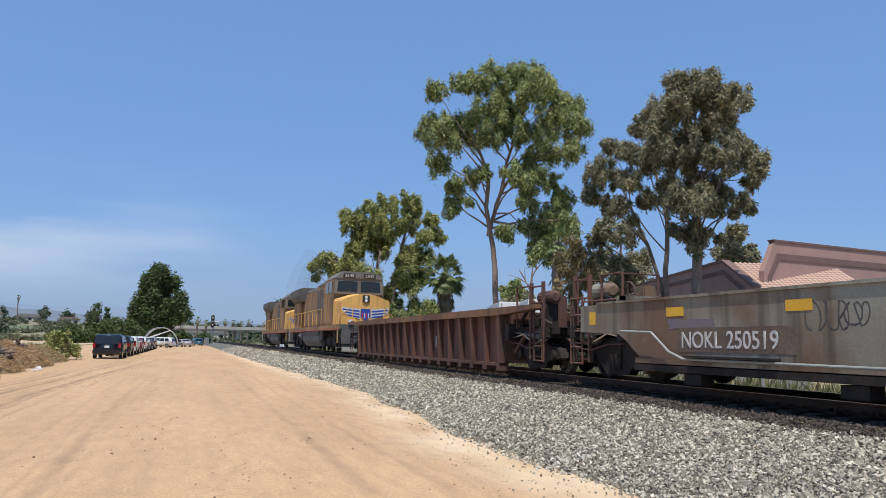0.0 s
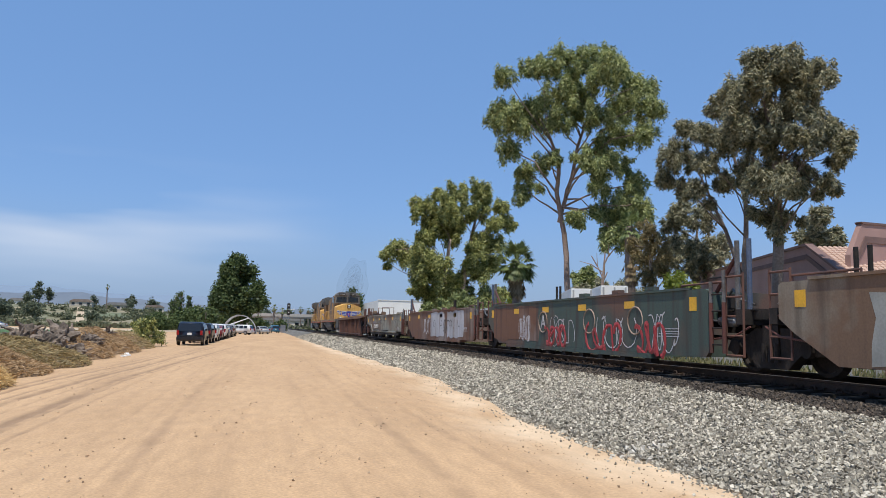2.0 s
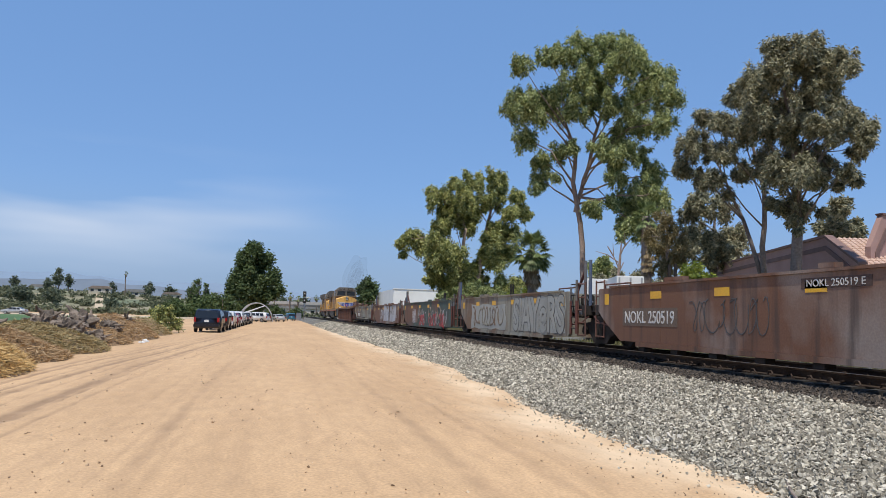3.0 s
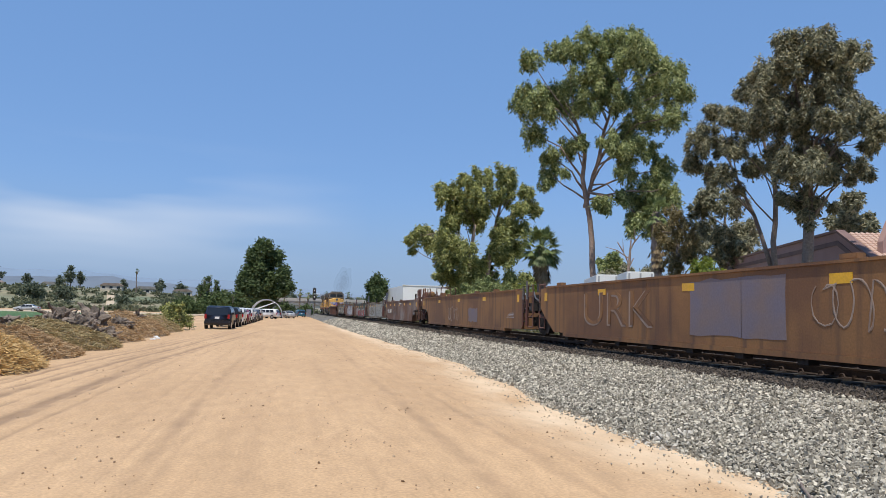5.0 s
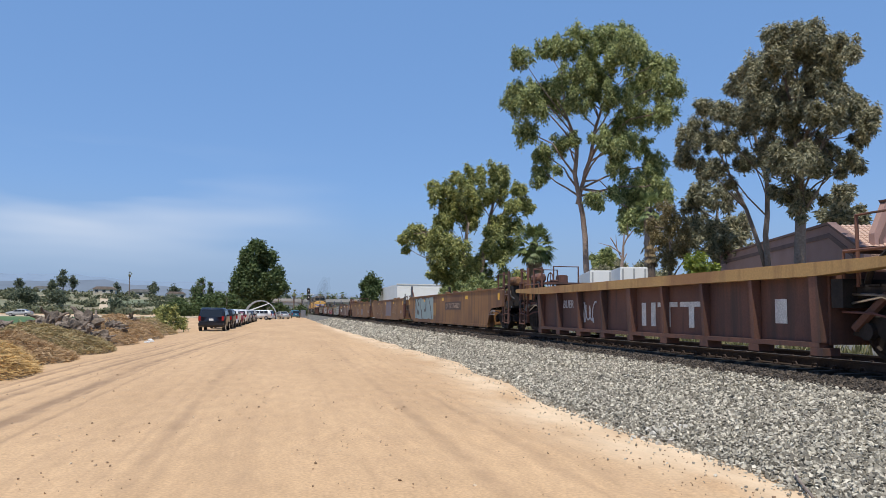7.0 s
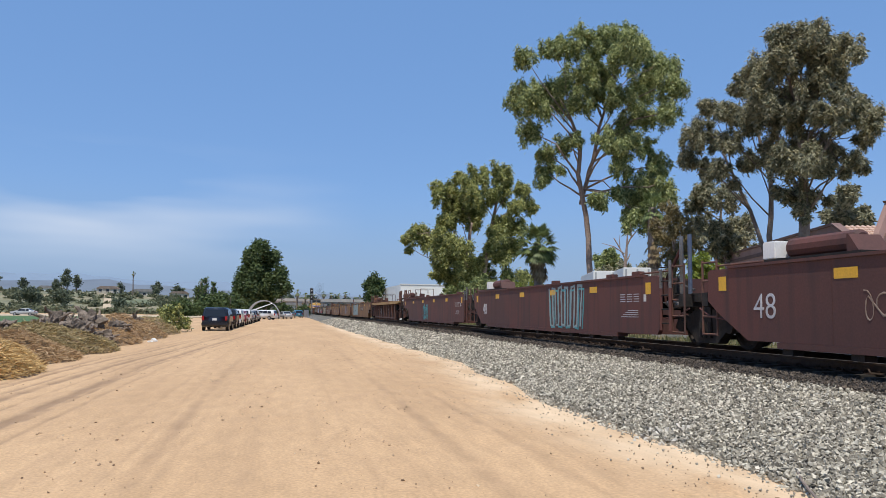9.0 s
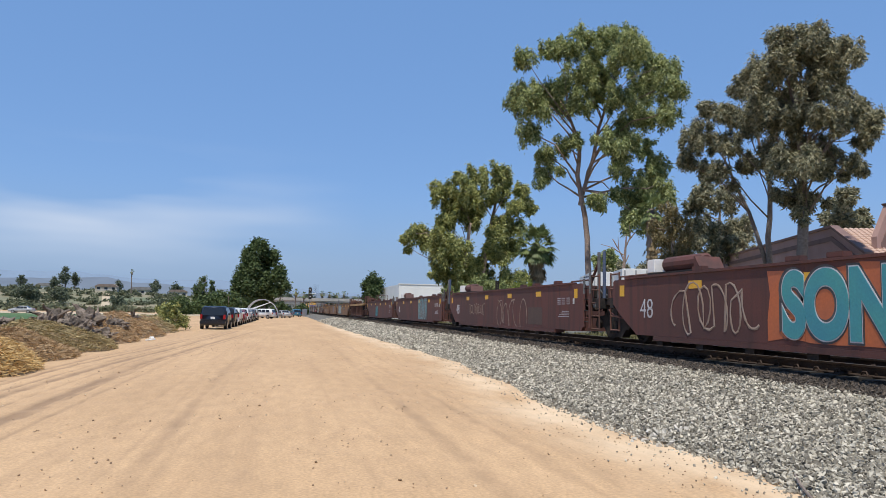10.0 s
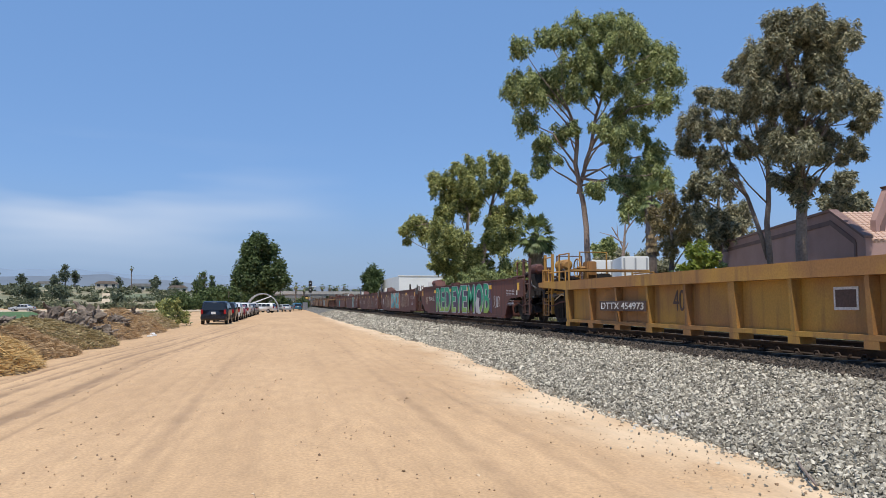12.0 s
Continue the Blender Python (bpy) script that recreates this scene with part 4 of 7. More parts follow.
TEAL_TAG = mat("teal_spray_paint", (0.045, 0.25, 0.31), (0.06, 0.30, 0.30), 0.5, 1.2, 25, 0.02, grain=0.09)
SKY_TAG = mat("pale_blue_spray_paint", (0.28, 0.36, 0.36), (0.22, 0.30, 0.31), 0.6, 1.2, 25, 0.02, grain=0.09)
BLUE_TAG = mat("dull_blue_patch", (0.165, 0.145, 0.18), (0.20, 0.15, 0.14), 0.7, 1.5, 25, 0.02, grain=0.09)
ORANGE_TAG = mat("orange_spray_paint", (0.5, 0.13, 0.04), (0.42, 0.12, 0.05), 0.6, 1.5, 25, 0.02, grain=0.09)
RED_TAG = mat("red_spray_paint", (0.38, 0.035, 0.04), (0.28, 0.04, 0.04), 0.6, 2, 25, 0.02, grain=0.09)
PURPLE_TAG = mat("purple_spray_paint", (0.06, 0.032, 0.09), (0.045, 0.03, 0.06), 0.6, 2, 25, 0.02, grain=0.09)
GREEN_GRAD = mat("fading_green_spray_paint", (0.24, 0.36, 0.05), (0.0, 0.27, 0.15), 0.55, 1, 25, 0.02, grain=0.08)
gn, gl = GREEN_GRAD.node_tree.nodes, GREEN_GRAD.node_tree.links
g_mix = [k for k in gn if k.type == "MIX" and k.blend_type == "MIX"][0]
g_tc, g_sep, g_map, g_noise, g_add = (gn.new("ShaderNode" + k) for k in ("TexCoord", "SeparateXYZ", "MapRange", "TexNoise", "Math"))
g_map.inputs["From Min"].default_value, g_map.inputs["From Max"].default_value = -0.42, 0.12
g_noise.inputs["Scale"].default_value = 2.0
g_add.operation, g_add.inputs[1].default_value = "MULTIPLY_ADD", 0.25
gl.new(g_tc.outputs["Object"], g_sep.inputs[0])
gl.new(g_tc.outputs["Object"], g_noise.inputs["Vector"])
gl.new(g_noise.outputs["Fac"], g_add.inputs[0])
gl.new(g_sep.outputs["Y"], g_add.inputs[2])
gl.new(g_add.outputs[0], g_map.inputs["Value"])
gl.new(g_map.outputs[0], g_mix.inputs["Factor"])
WASHED = mat_worn("washed_white_spray", (0.46, 0.47, 0.50), (0.34, 0.33, 0.33), 0.5, (0.26, 0.22, 0.2))
PANEL_BROWN = mat("brown_panel", (0.12, 0.085, 0.062), (0.16, 0.115, 0.085), 0.75, 1.5, 30, 0.05)
PANEL_DARK = mat("dark_panel", (0.07, 0.042, 0.032), (0.085, 0.05, 0.038), 0.7, 3, 30, 0.05)

SIDE = Matrix(((0, 0, -1, 0), (-1, 0, 0, 0), (0, 1, 0, 0), (0, 0, 0, 1)))   # writing on the flank that faces the road


def lettering(name, text, material, parent, x, y, z, height, width=None, offset=0.0, label="", shear=0.0, face=None, depth=0.003):
    """Raised paint in the shape of words: its centre at (x, y, z), reading towards -y."""
    cu = bpy.data.curves.new(name, "FONT")
    cu.body, cu.size, cu.align_x, cu.align_y, cu.offset, cu.extrude, cu.shear = text, 1.0, "CENTER", "CENTER", offset, depth, shear
    tmp = new(name, cu)
    bpy.context.view_layer.update()
    me = bpy.data.meshes.new_from_object(tmp.evaluated_get(bpy.context.evaluated_depsgraph_get()))
    bpy.data.objects.remove(tmp)
    co = np.empty(len(me.vertices) * 3, np.float32)
    me.vertices.foreach_get("co", co)
    co = co.reshape(-1, 3)
    lo, hi = co.min(0), co.max(0)
    s = height / (hi[1] - lo[1])
    co[:, :2] -= (lo + hi)[:2] / 2
    co[:, 1] *= s
    co[:, 0] *= width / (hi[0] - lo[0]) if width else s
    me.vertices.foreach_set("co", co.ravel())
    me.materials.clear()
    me.materials.append(material)
    ob = new(name, me)
    ob.parent = parent
    ob.matrix_basis = Matrix.Translation((x, y, z)) @ (SIDE if face is None else face)
    if label:
        ob["label"] = label
    return ob


def patch(name, material, parent, pts, x, depth=0.004, label=""):
    """A flat painted shape on the flank: outline of (y, z)."""
    return part(name, one_prism(pts, x - depth, x, "x"), material, parent, label)


def ragged(y0, y1, z0, z1, rnd, n=9, amp=0.08):
    """A loose painted outline round a rectangle."""
    pts = [(y0 + (y1 - y0) * i / n, z0 + rnd.uniform(0, amp)) for i in range(n + 1)]
    pts += [(y1 + rnd.uniform(-amp, amp), z0 + (z1 - z0) * k) for k in (0.3, 0.65)]
    pts += [(y1 - (y1 - y0) * i / n, z1 - rnd.uniform(0, amp)) for i in range(n + 1)]
    pts += [(y0 + rnd.uniform(-amp, amp), z1 - (z1 - z0) * k) for k in (0.3, 0.65)]
    return pts


def scrawl(name, material, parent, x, y, z, w, h, seed, strokes=7, r=0.018, label=""):
    """A hurried spray-can tag that cannot be read: loops and strokes."""
    rnd = random.Random(seed)
    line = []
    for k in range(strokes):
        cy = y + w / 2 - w * (k + 0.5) / strokes
        a, b = rnd.uniform(0.35, 0.7) * w / strokes, h * rnd.uniform(0.32, 0.5)
        p0, turn = rnd.choice((0.0, 0.4, 3.1, 3.5)), rnd.choice((3.4, 4.4, 5.4, 6.6)) * rnd.choice((-1, 1))
        for i in range(13):
            q = p0 + turn * i / 12
            line.append((x - 0.003, cy + a * math.sin(q) - (i - 6) * 0.05 * w / strokes, z + b * math.cos(q) + rnd.uniform(-0.01, 0.01)))
    bm = bmesh.new()
    tube(bm, line, [r * rnd.uniform(0.6, 1.25) for _ in line], 4)
    bmesh.ops.scale(bm, vec=(0.25, 1, 1), space=Matrix.Translation((-x, 0, 0)), verts=bm.verts[:])
    return part(name, bm, material, parent, label)


def brush(name, material, parent, x, pts, r, label=""):
    """A broad curved spray stroke through (y, z) points, with a width at each."""
    fine, rs = [], []
    for i in range(len(pts) - 1):
        p = [Vector(pts[max(0, min(len(pts) - 1, i + k))]) for k in (-1, 0, 1, 2)]
        for j in range(5):
            u = j / 5
            q = 0.5 * (2 * p[1] + (p[2] - p[0]) * u + (2 * p[0] - 5 * p[1] + 4 * p[2] - p[3]) * u * u + (3 * p[1] - p[0] - 3 * p[2] + p[3]) * u ** 3)
            fine.append((x, q.x, q.y))
            rs.append(r[i] + (r[i + 1] - r[i]) * u)
    fine.append((x, *pts[-1]))
    rs.append(r[-1])
    bm = bmesh.new()
    tube(bm, fine, rs, 8)
    bmesh.ops.scale(bm, vec=(0.03, 1, 1), space=Matrix.Translation((-x, 0, 0)), verts=bm.verts[:])
    return part(name, bm, material, parent, label)


def drips(name, material, parent, x, y, z0, z1, w, seed, n=9, r=0.05, label=""):
    """Long up-and-down sprayed streaks in one unbroken line."""
    rnd, line = random.Random(seed), []
    for k in range(n):
        c = y + w / 2 - w * k / (n - 1)
        for i in range(5):
            u = i / 4 if k % 2 else 1 - i / 4
            line.append((x - 0.003, c + 0.3 * (0.5 - u) * (k / n - 0.5) + rnd.uniform(-0.015, 0.015), z0 + (z1 - z0) * u + rnd.uniform(-0.03, 0.03)))
    bm = bmesh.new()
    tube(bm, line, [r * rnd.uniform(0.7, 1.25) for _ in line], 4)
    bmesh.ops.scale(bm, vec=(0.1, 1, 1), space=Matrix.Translation((-x, 0, 0)), verts=bm.verts[:])
    return part(name, bm, material, parent, label)


WHEELSETS = []


def wheelset_mesh():
    bm = bmesh.new()
    for s in (-1, 1):
        prof = [(0.66, 0.10), (0.66, 0.30), (0.70, 0.33), (0.70, 0.46), (0.745, 0.445), (0.81, 0.42), (0.81, 0.36), (0.76, 0.33), (0.76, 0.12)]
        n = 20
        rings = [[bm.verts.new((s * px, pr * math.cos(2 * math.pi * k / n), pr * math.sin(2 * math.pi * k / n))) for k in range(n)] for px, pr in prof]
        for a, b in zip(rings, rings[1:]):
            for k in range(n):
                bm.faces.new((a[k], a[(k + 1) % n], b[(k + 1) % n], b[k]))
    tube(bm, [(-1.05, 0, 0), (1.05, 0, 0)], 0.085, 12)
    for s in (-1, 1):
        for k in range(3):                    # cap bolts
            a = k * 2.094
            tube(bm, [(s * 1.05, 0.045 * math.cos(a), 0.045 * math.sin(a)), (s * 1.075, 0.045 * math.cos(a), 0.045 * math.sin(a))], 0.016, 6)
    bmesh.ops.recalc_face_normals(bm, faces=bm.faces[:])
    me = bpy.data.meshes.new("wheelset")
    bm.to_mesh(me)
    bm.free()
    me.materials.append(GRIME)
    return me


WHEEL = wheelset_mesh()


def truck(car, y, gauge=0.9):
    """A freight truck: bolster, two side frames with springs, two wheelsets. It belongs to its car."""
    bm = bmesh.new()
    for s in (-1, 1):
        o = [(-1.25, 0.40), (-1.12, 0.62), (-0.72, 0.66), (-0.42, 0.80), (0.42, 0.80), (0.72, 0.66), (1.12, 0.62), (1.25, 0.40), (1.02, 0.36), (0.82, 0.46), (0.52, 0.24), (0.40, 0.13), (-0.40, 0.13), (-0.52, 0.24), (-0.82, 0.46), (-1.02, 0.36)]
        prism(bm, o, s * 0.92, s * 1.12, "x")
        for k in (-0.16, 0, 0.16):
            tube(bm, [(s * 1.13, k, 0.24), (s * 1.13, k, 0.55)], 0.06, 8)
        for k in (-0.9, 0.9):
            tube(bm, [(s * 1.1, k, 0.46), (s * 1.2, k, 0.46)], 0.13, 12)
    box(bm, -1.15, 1.15, -0.2, 0.2, 0.5, 0.85)
    box(bm, -0.9, 0.9, -0.05, 0.05, 0.2, 0.3)
    tr = part("truck", bm, GRIME, car)
    tr.matrix_basis = pose(0, y, 0)
    for k in (-gauge, gauge):
        w = new("wheelset", WHEEL)
        w.parent = tr
        w.matrix_basis = pose(0, k, 0.46)
        WHEELSETS.append((w, k, 0.46))


def coupler(car, y, s):
    bm = bmesh.new()
    box(bm, -0.1, 0.1, min(y, y + s * 0.9), max(y, y + s * 0.9), 0.78, 0.98)
    box(bm, -0.17, 0.17, min(y + s * 0.7, y + s * 1.0), max(y + s * 0.7, y + s * 1.0), 0.72, 1.04)
    part("coupler", bm, GRIME, car)
    part("air_hose", one_tube([(-0.3, y, 0.85), (-0.32, y + s * 0.3, 0.5), (-0.25, y + s * 0.7, 0.42), (-0.1, y + s * 0.95, 0.6)], 0.03, 6), BLACK, car)


def end_gear(car, y, s, m, posts=False, wheel=False, tank=False, rail_m=None):
    """What stands over a truck: deck, cross beams, hand rails, ladder, and where it has them a brake wheel, air tank or guide posts. s: +1 where +y is outwards."""
    a, b = sorted((y, y - s * 2.3))
    part("centre_sill", one_box(-0.35, 0.35, a, b, 0.72, 1.08), GRIME, car)
    part("cross_beam", one_box(-1.45, 1.45, y - s * 2.3 - 0.12, y - s * 2.3 + 0.12, 0.8, 1.22), GRIME, car)
    part("cross_beam", one_box(-1.42, 1.42, y - s * 0.35 - 0.1, y - s * 0.35 + 0.1, 0.86, 1.12), GRIME, car)
    for k in (-1.15, -0.75, 0.75, 1.15):
        part("deck_beam", one_box(k - 0.06, k + 0.06, a, b, 0.95, 1.1), GRIME, car)
    for k in range(7):
        yy = a + 0.15 + k * 0.31
        part("deck_plank", one_box(-1.25, 1.25, yy, yy + 0.2, 1.104, 1.135), GRIME, car)
    rm = rail_m or P_BROWN
    for x in (-1.4, 1.4):
        bm = bmesh.new()
        for k in (0.25, 0.75):
            tube(bm, [(x, y - s * k, 0.3), (x, y - s * k, 1.75)], 0.022, 6)
        for z in (0.32, 0.66, 1.0, 1.34, 1.7):
            tube(bm, [(x, y - s * 0.25, z), (x, y - s * 0.75, z)], 0.02, 6)
        part("ladder", bm, rm, car)
        part("hand_rail", one_tube([(x, y - s * 0.8, 1.1), (x, y - s * 0.8, 1.62), (x, y - s * 2.2, 1.62), (x, y - s * 2.2, 1.1)], 0.022, 6), rm, car)
    part("brake_rod", one_tube([(-0.9, y - s * 0.4, 0.7), (-0.95, y - s * 1.3, 0.62), (-0.9, y - s * 2.2, 0.66)], 0.035, 6), GRIME, car)
    if posts:
        for k in (0.28, 0.62):
            part("guide_post", one_tube([(-1.25, y - s * k, 1.12), (-1.25, y - s * k, 2.35)], 0.045, 8), STEEL_BLUE if k < 0.5 else POLE, car)
            part("guide_post", one_tube([(1.25, y - s * k, 1.12), (1.25, y - s * k, 2.35)], 0.045, 8), GRIME, car)
        part("post_brace", one_tube([(-1.25, y - s * 0.62, 2.1), (-1.2, y - s * 1.6, 1.2)], 0.04, 6), P_OXIDE, car)
    # brake rigging on the flank of the truck
    part("brake_cylinder", one_tube([(-1.3, y - s * 0.55, 0.9), (-1.3, y - s * 0.6, 0.9), (-1.3, y - s * 1.05, 0.92), (-1.3, y - s * 1.1, 0.92)], [0.05, 0.085, 0.085, 0.04], 10), POLE, car, "dusty steel brake cylinder")
    part("push_rod", one_tube([(-1.31, y - s * 1.1, 0.92), (-1.31, y - s * 1.75, 0.98), (-1.28, y - s * 2.2, 1.0)], 0.02, 6), POLE, car)
    part("train_pipe", one_tube([(-1.38, y - s * 0.1, 0.82), (-1.4, y - s * 0.5, 0.66), (-1.4, y - s * 1.1, 0.6), (-1.38, y - s * 1.7, 0.72), (-1.36, y - s * 2.3, 0.74)], 0.018, 6), P_OXIDE, car)
    part("valve_box", one_box(-1.1, -0.7, y - s * 1.45 - 0.22, y - s * 1.45 + 0.22, 1.14, 1.44, 0.03), GRIME, car)
    part("conduit", one_tube([(-1.0, y - s * 1.25, 1.4), (-1.15, y - s * 0.9, 1.5), (-1.2, y - s * 0.6, 1.3), (-1.2, y - s * 0.2, 1.2)], 0.025, 6), POLE, car)
    if wheel:
        bm = bmesh.new()
        c = Vector((-0.75, y - s * 1.5, 1.75))
        ring = [c + Vector((0, math.cos(i * math.pi / 8), math.sin(i * math.pi / 8))) * 0.28 for i in range(17)]
        tube(bm, ring, 0.02, 6)
        for i in range(0, 16, 4):
            tube(bm, [c, ring[i]], 0.014, 5)
        tube(bm, [c, c + Vector((0.25, 0, 0))], 0.05, 8)
        part("brake_wheel", bm, rm, car)
        part("brake_housing", one_box(-0.5, -0.2, y - s * 1.5 - 0.2, y - s * 1.5 + 0.2, 1.13, 1.95, 0.03), m, car)
        part("valve_body", one_box(-0.1, 0.5, y - s * 1.0 - 0.25, y - s * 1.0 + 0.25, 1.13, 1.6, 0.05), GRIME, car)
        for k in (0.35, 1.0):
            part("tall_post", one_box(-1.4, -1.32, y - s * k - 0.03, y - s * k + 0.03, 0.35, 2.2), rm, car)
        for z in (0.42, 0.75, 1.05, 1.35, 1.7, 2.1):
            part("cross_bar", one_tube([(-1.36, y - s * 0.35, z), (-1.36, y - s * 1.0, z)], 0.02, 6), rm, car)
        part("stanchion", one_tube([(-1.25, y - s * 1.3, 1.1), (-1.25, y - s * 1.3, 2.15), (-1.25, y - s * 2.1, 2.15), (-1.25, y - s * 2.1, 1.1)], 0.03, 6), rm, car)
        part("stanchion", one_tube([(-0.3, y - s * 0.6, 1.1), (-0.3, y - s * 0.6, 2.3), (0.6, y - s * 0.6, 2.3), (0.6, y - s * 0.6, 1.1)], 0.03, 6), rm, car)
        part("upper_platform", one_box(-1.2, 1.2, y - s * 2.1 - 0.25, y - s * 2.1 + 0.35, 1.62, 1.68), m, car)
        part("air_reservoir", one_tube([(-0.95, y - s * 0.5, 1.86), (-0.95, y - s * 0.55, 1.86), (-0.95, y - s * 1.2, 1.86), (-0.95, y - s * 1.25, 1.86)], [0.1, 0.17, 0.17, 0.1], 12), m, car)
        part("tank_stand", one_box(-1.1, -0.8, y - s * 0.87 - 0.2, y - s * 0.87 + 0.2, 1.14, 1.7), GRIME, car)
        part("elbow_pipe", one_tube([(-1.1, y - s * 1.25, 1.7), (-1.15, y - s * 1.6, 1.62), (-1.15, y - s * 1.95, 1.35), (-1.1, y - s * 2.1, 1.15)], 0.05, 8), GRIME, car)
        part("brake_pipe", one_tube([(-1.3, y - s * 0.2, 0.9), (-1.32, y - s * 0.9, 0.72), (-1.3, y - s * 1.6, 0.95), (-1.3, y - s * 2.3, 0.85)], 0.022, 6), CHROME, car)
    if tank:
        part("air_tank", one_tube([(-0.8, y - s * 2.1, 1.42), (-0.8, y - s * 2.16, 1.45), (-0.8, y - s * 3.2, 1.45), (-0.8, y - s * 3.26, 1.42)], [0.1, 0.17, 0.17, 0.1], 14), P_GREY, car, "grey air tank")


TRAIN = []


def car_base(name, front, rear, label, group):
    """A car between two coupling points, given as distance along the track at the start."""
    t = thing(name, pose(TRACK_X, (front + rear) / 2, RAIL_Z), label, "freight car", group)
    TRAIN.append((t, (front + rear) / 2))
    return t, front - rear


def smooth_well(front, rear, body, label, group, rearend="art", frontend="art", top=1.36, low=0.12, posts=(0, 0), wheel=(0, 0), tank=False, stripes=6, seed=1, edge=None):
    """A smooth-sided container well car unit; articulated ends share a truck, plain ends have a coupler."""
    t, L = car_base("well_car", front, rear, label, group)
    h, rnd = L / 2, random.Random(seed)
    fy, ry = h - 0.65, -h + 1.3
    if frontend == "art":
        o = [(fy - 1.25, low), (fy - 0.35, 0.72), (fy, 0.95), (fy, top - 0.04), (fy - 0.1, top)]
    else:
        fy = h - 0.9
        o = [(fy - 2.2, low), (fy - 1.75, 0.8), (fy - 1.5, 0.92), (fy, 0.98), (fy, top - 0.04), (fy - 0.1, top)]
    if rearend == "art":
        o += [(ry + 0.1, top), (ry, top - 0.04), (ry, low + 0.1), (ry + 0.1, low)]
    else:
        ry = -h + 0.9
        o += [(ry + 0.1, top), (ry, top - 0.04), (ry, 0.92), (ry + 1.5, 0.86), (ry + 1.75, 0.75), (ry + 2.1, low)]
    for s in (-1, 1):
        part("side_wall", one_prism(o, s * 1.47, s * 1.38, "x"), body, t)
        part("top_chord", one_box(min(s * 1.36, s * 1.5), max(s * 1.36, s * 1.5), ry + 0.7, fy - 0.7, top + 0.002, top + 0.05), edge or body, t)
        part("bottom_chord", one_box(min(s * 1.2, s * 1.5), max(s * 1.2, s * 1.5), ry + 2.1, fy - 2.1, low - 0.1, low - 0.003), body, t)
    n = 9
    for i in range(n):
        y = ry + 2.3 + (fy - ry - 4.6) * i / (n - 1)
        part("floor_beam", one_box(-1.36, 1.36, y - 0.1, y + 0.1, low - 0.04, low + 0.1), GRIME, t)
        part("jacking_pad", one_box(-1.45, -1.25, y - 0.13, y + 0.13, low - 0.2, low - 0.105), GRIME, t)
    for y in (fy - 2.2, ry + 2.2):
        part("bulkhead", one_box(-1.37, 1.37, y - 0.05, y + 0.05, 0.2, top - 0.1), body, t)
    end_gear(t, h - 0.1, 1, body, posts[0], wheel[0], tank)
    end_gear(t, -h + 0.1, -1, body, posts[1], wheel[1])
    if frontend == "art":
        truck(t, h)
    else:
        truck(t, h - 1.75)
        coupler(t, h - 0.75, 1)
    if rearend != "art":
        truck(t, -h + 1.75)
        coupler(t, -h + 0.75, -1)
    for i in range(stripes):
        y = fy - 0.5 - (fy - ry - 1.0) * i / (stripes - 1)
        w = 0.12 if i in (0, stripes - 1) else 0.24
        part("reflector", one_box(-1.476, -1.4705, y - w, y + w, top - 0.3 + (0 if 0 < i < stripes - 1 else -0.1), top - 0.14), REFLECT, t)
    # weld seams, jacking pads and data stencils
    for i in range(1, 5):
        y = ry + (fy - ry) * i / 5
        part("weld_seam", one_box(-1.4745, -1.4705, y - 0.006, y + 0.006, low + 0.02, top - 0.02), body, t)
    if rearend == "art":                       # ladder and tie-down posts on the square rear edge
        for k in (0.02, 0.42):
            pole = part("rear_post", one_tube([(-1.47, ry - 0.07 - k, 0.35), (-1.47, ry - 0.07 - k, 1.25)], 0.04, 8), P_OXIDE, t)
            part("sleeve", one_tube([(-1.47, ry - 0.07 - k, 1.25), (-1.47, ry - 0.07 - k, top + (0.12 if k < 0.2 else 0.3))], 0.034, 8), POLE, pole, "bare steel upper pole")
        for k in range(5):
            part("rung", one_tube([(-1.47, ry - 0.08, 0.5 + k * 0.3), (-1.47, ry - 0.46, 0.5 + k * 0.3)], 0.016, 5), GRIME, t)
    part("end_sheet", one_box(-1.3, 1.3, fy - 0.5, fy - 0.42, 0.95, top - 0.05), body, t)
    part("end_sheet", one_box(-1.3, 1.3, ry + 0.1, ry + 0.18, 0.95, top - 0.05), body, t)
    for k in range(3):                         # low clutter along the top edge
        yy = rnd.uniform(ry + 1, fy - 1)
        part("top_lug", one_box(-1.46, -1.3, yy - 0.18, yy + 0.18, top + 0.052, top + 0.14, 0.01), body, t)
    for i in range(4):
        part("stencil", one_box(-1.474, -1.4705, ry + 1.0, ry + 1.9 - 0.12 * i, 0.62 + i * 0.05, 0.634 + i * 0.05), PALE_TAG, t)
    return t, fy, ry


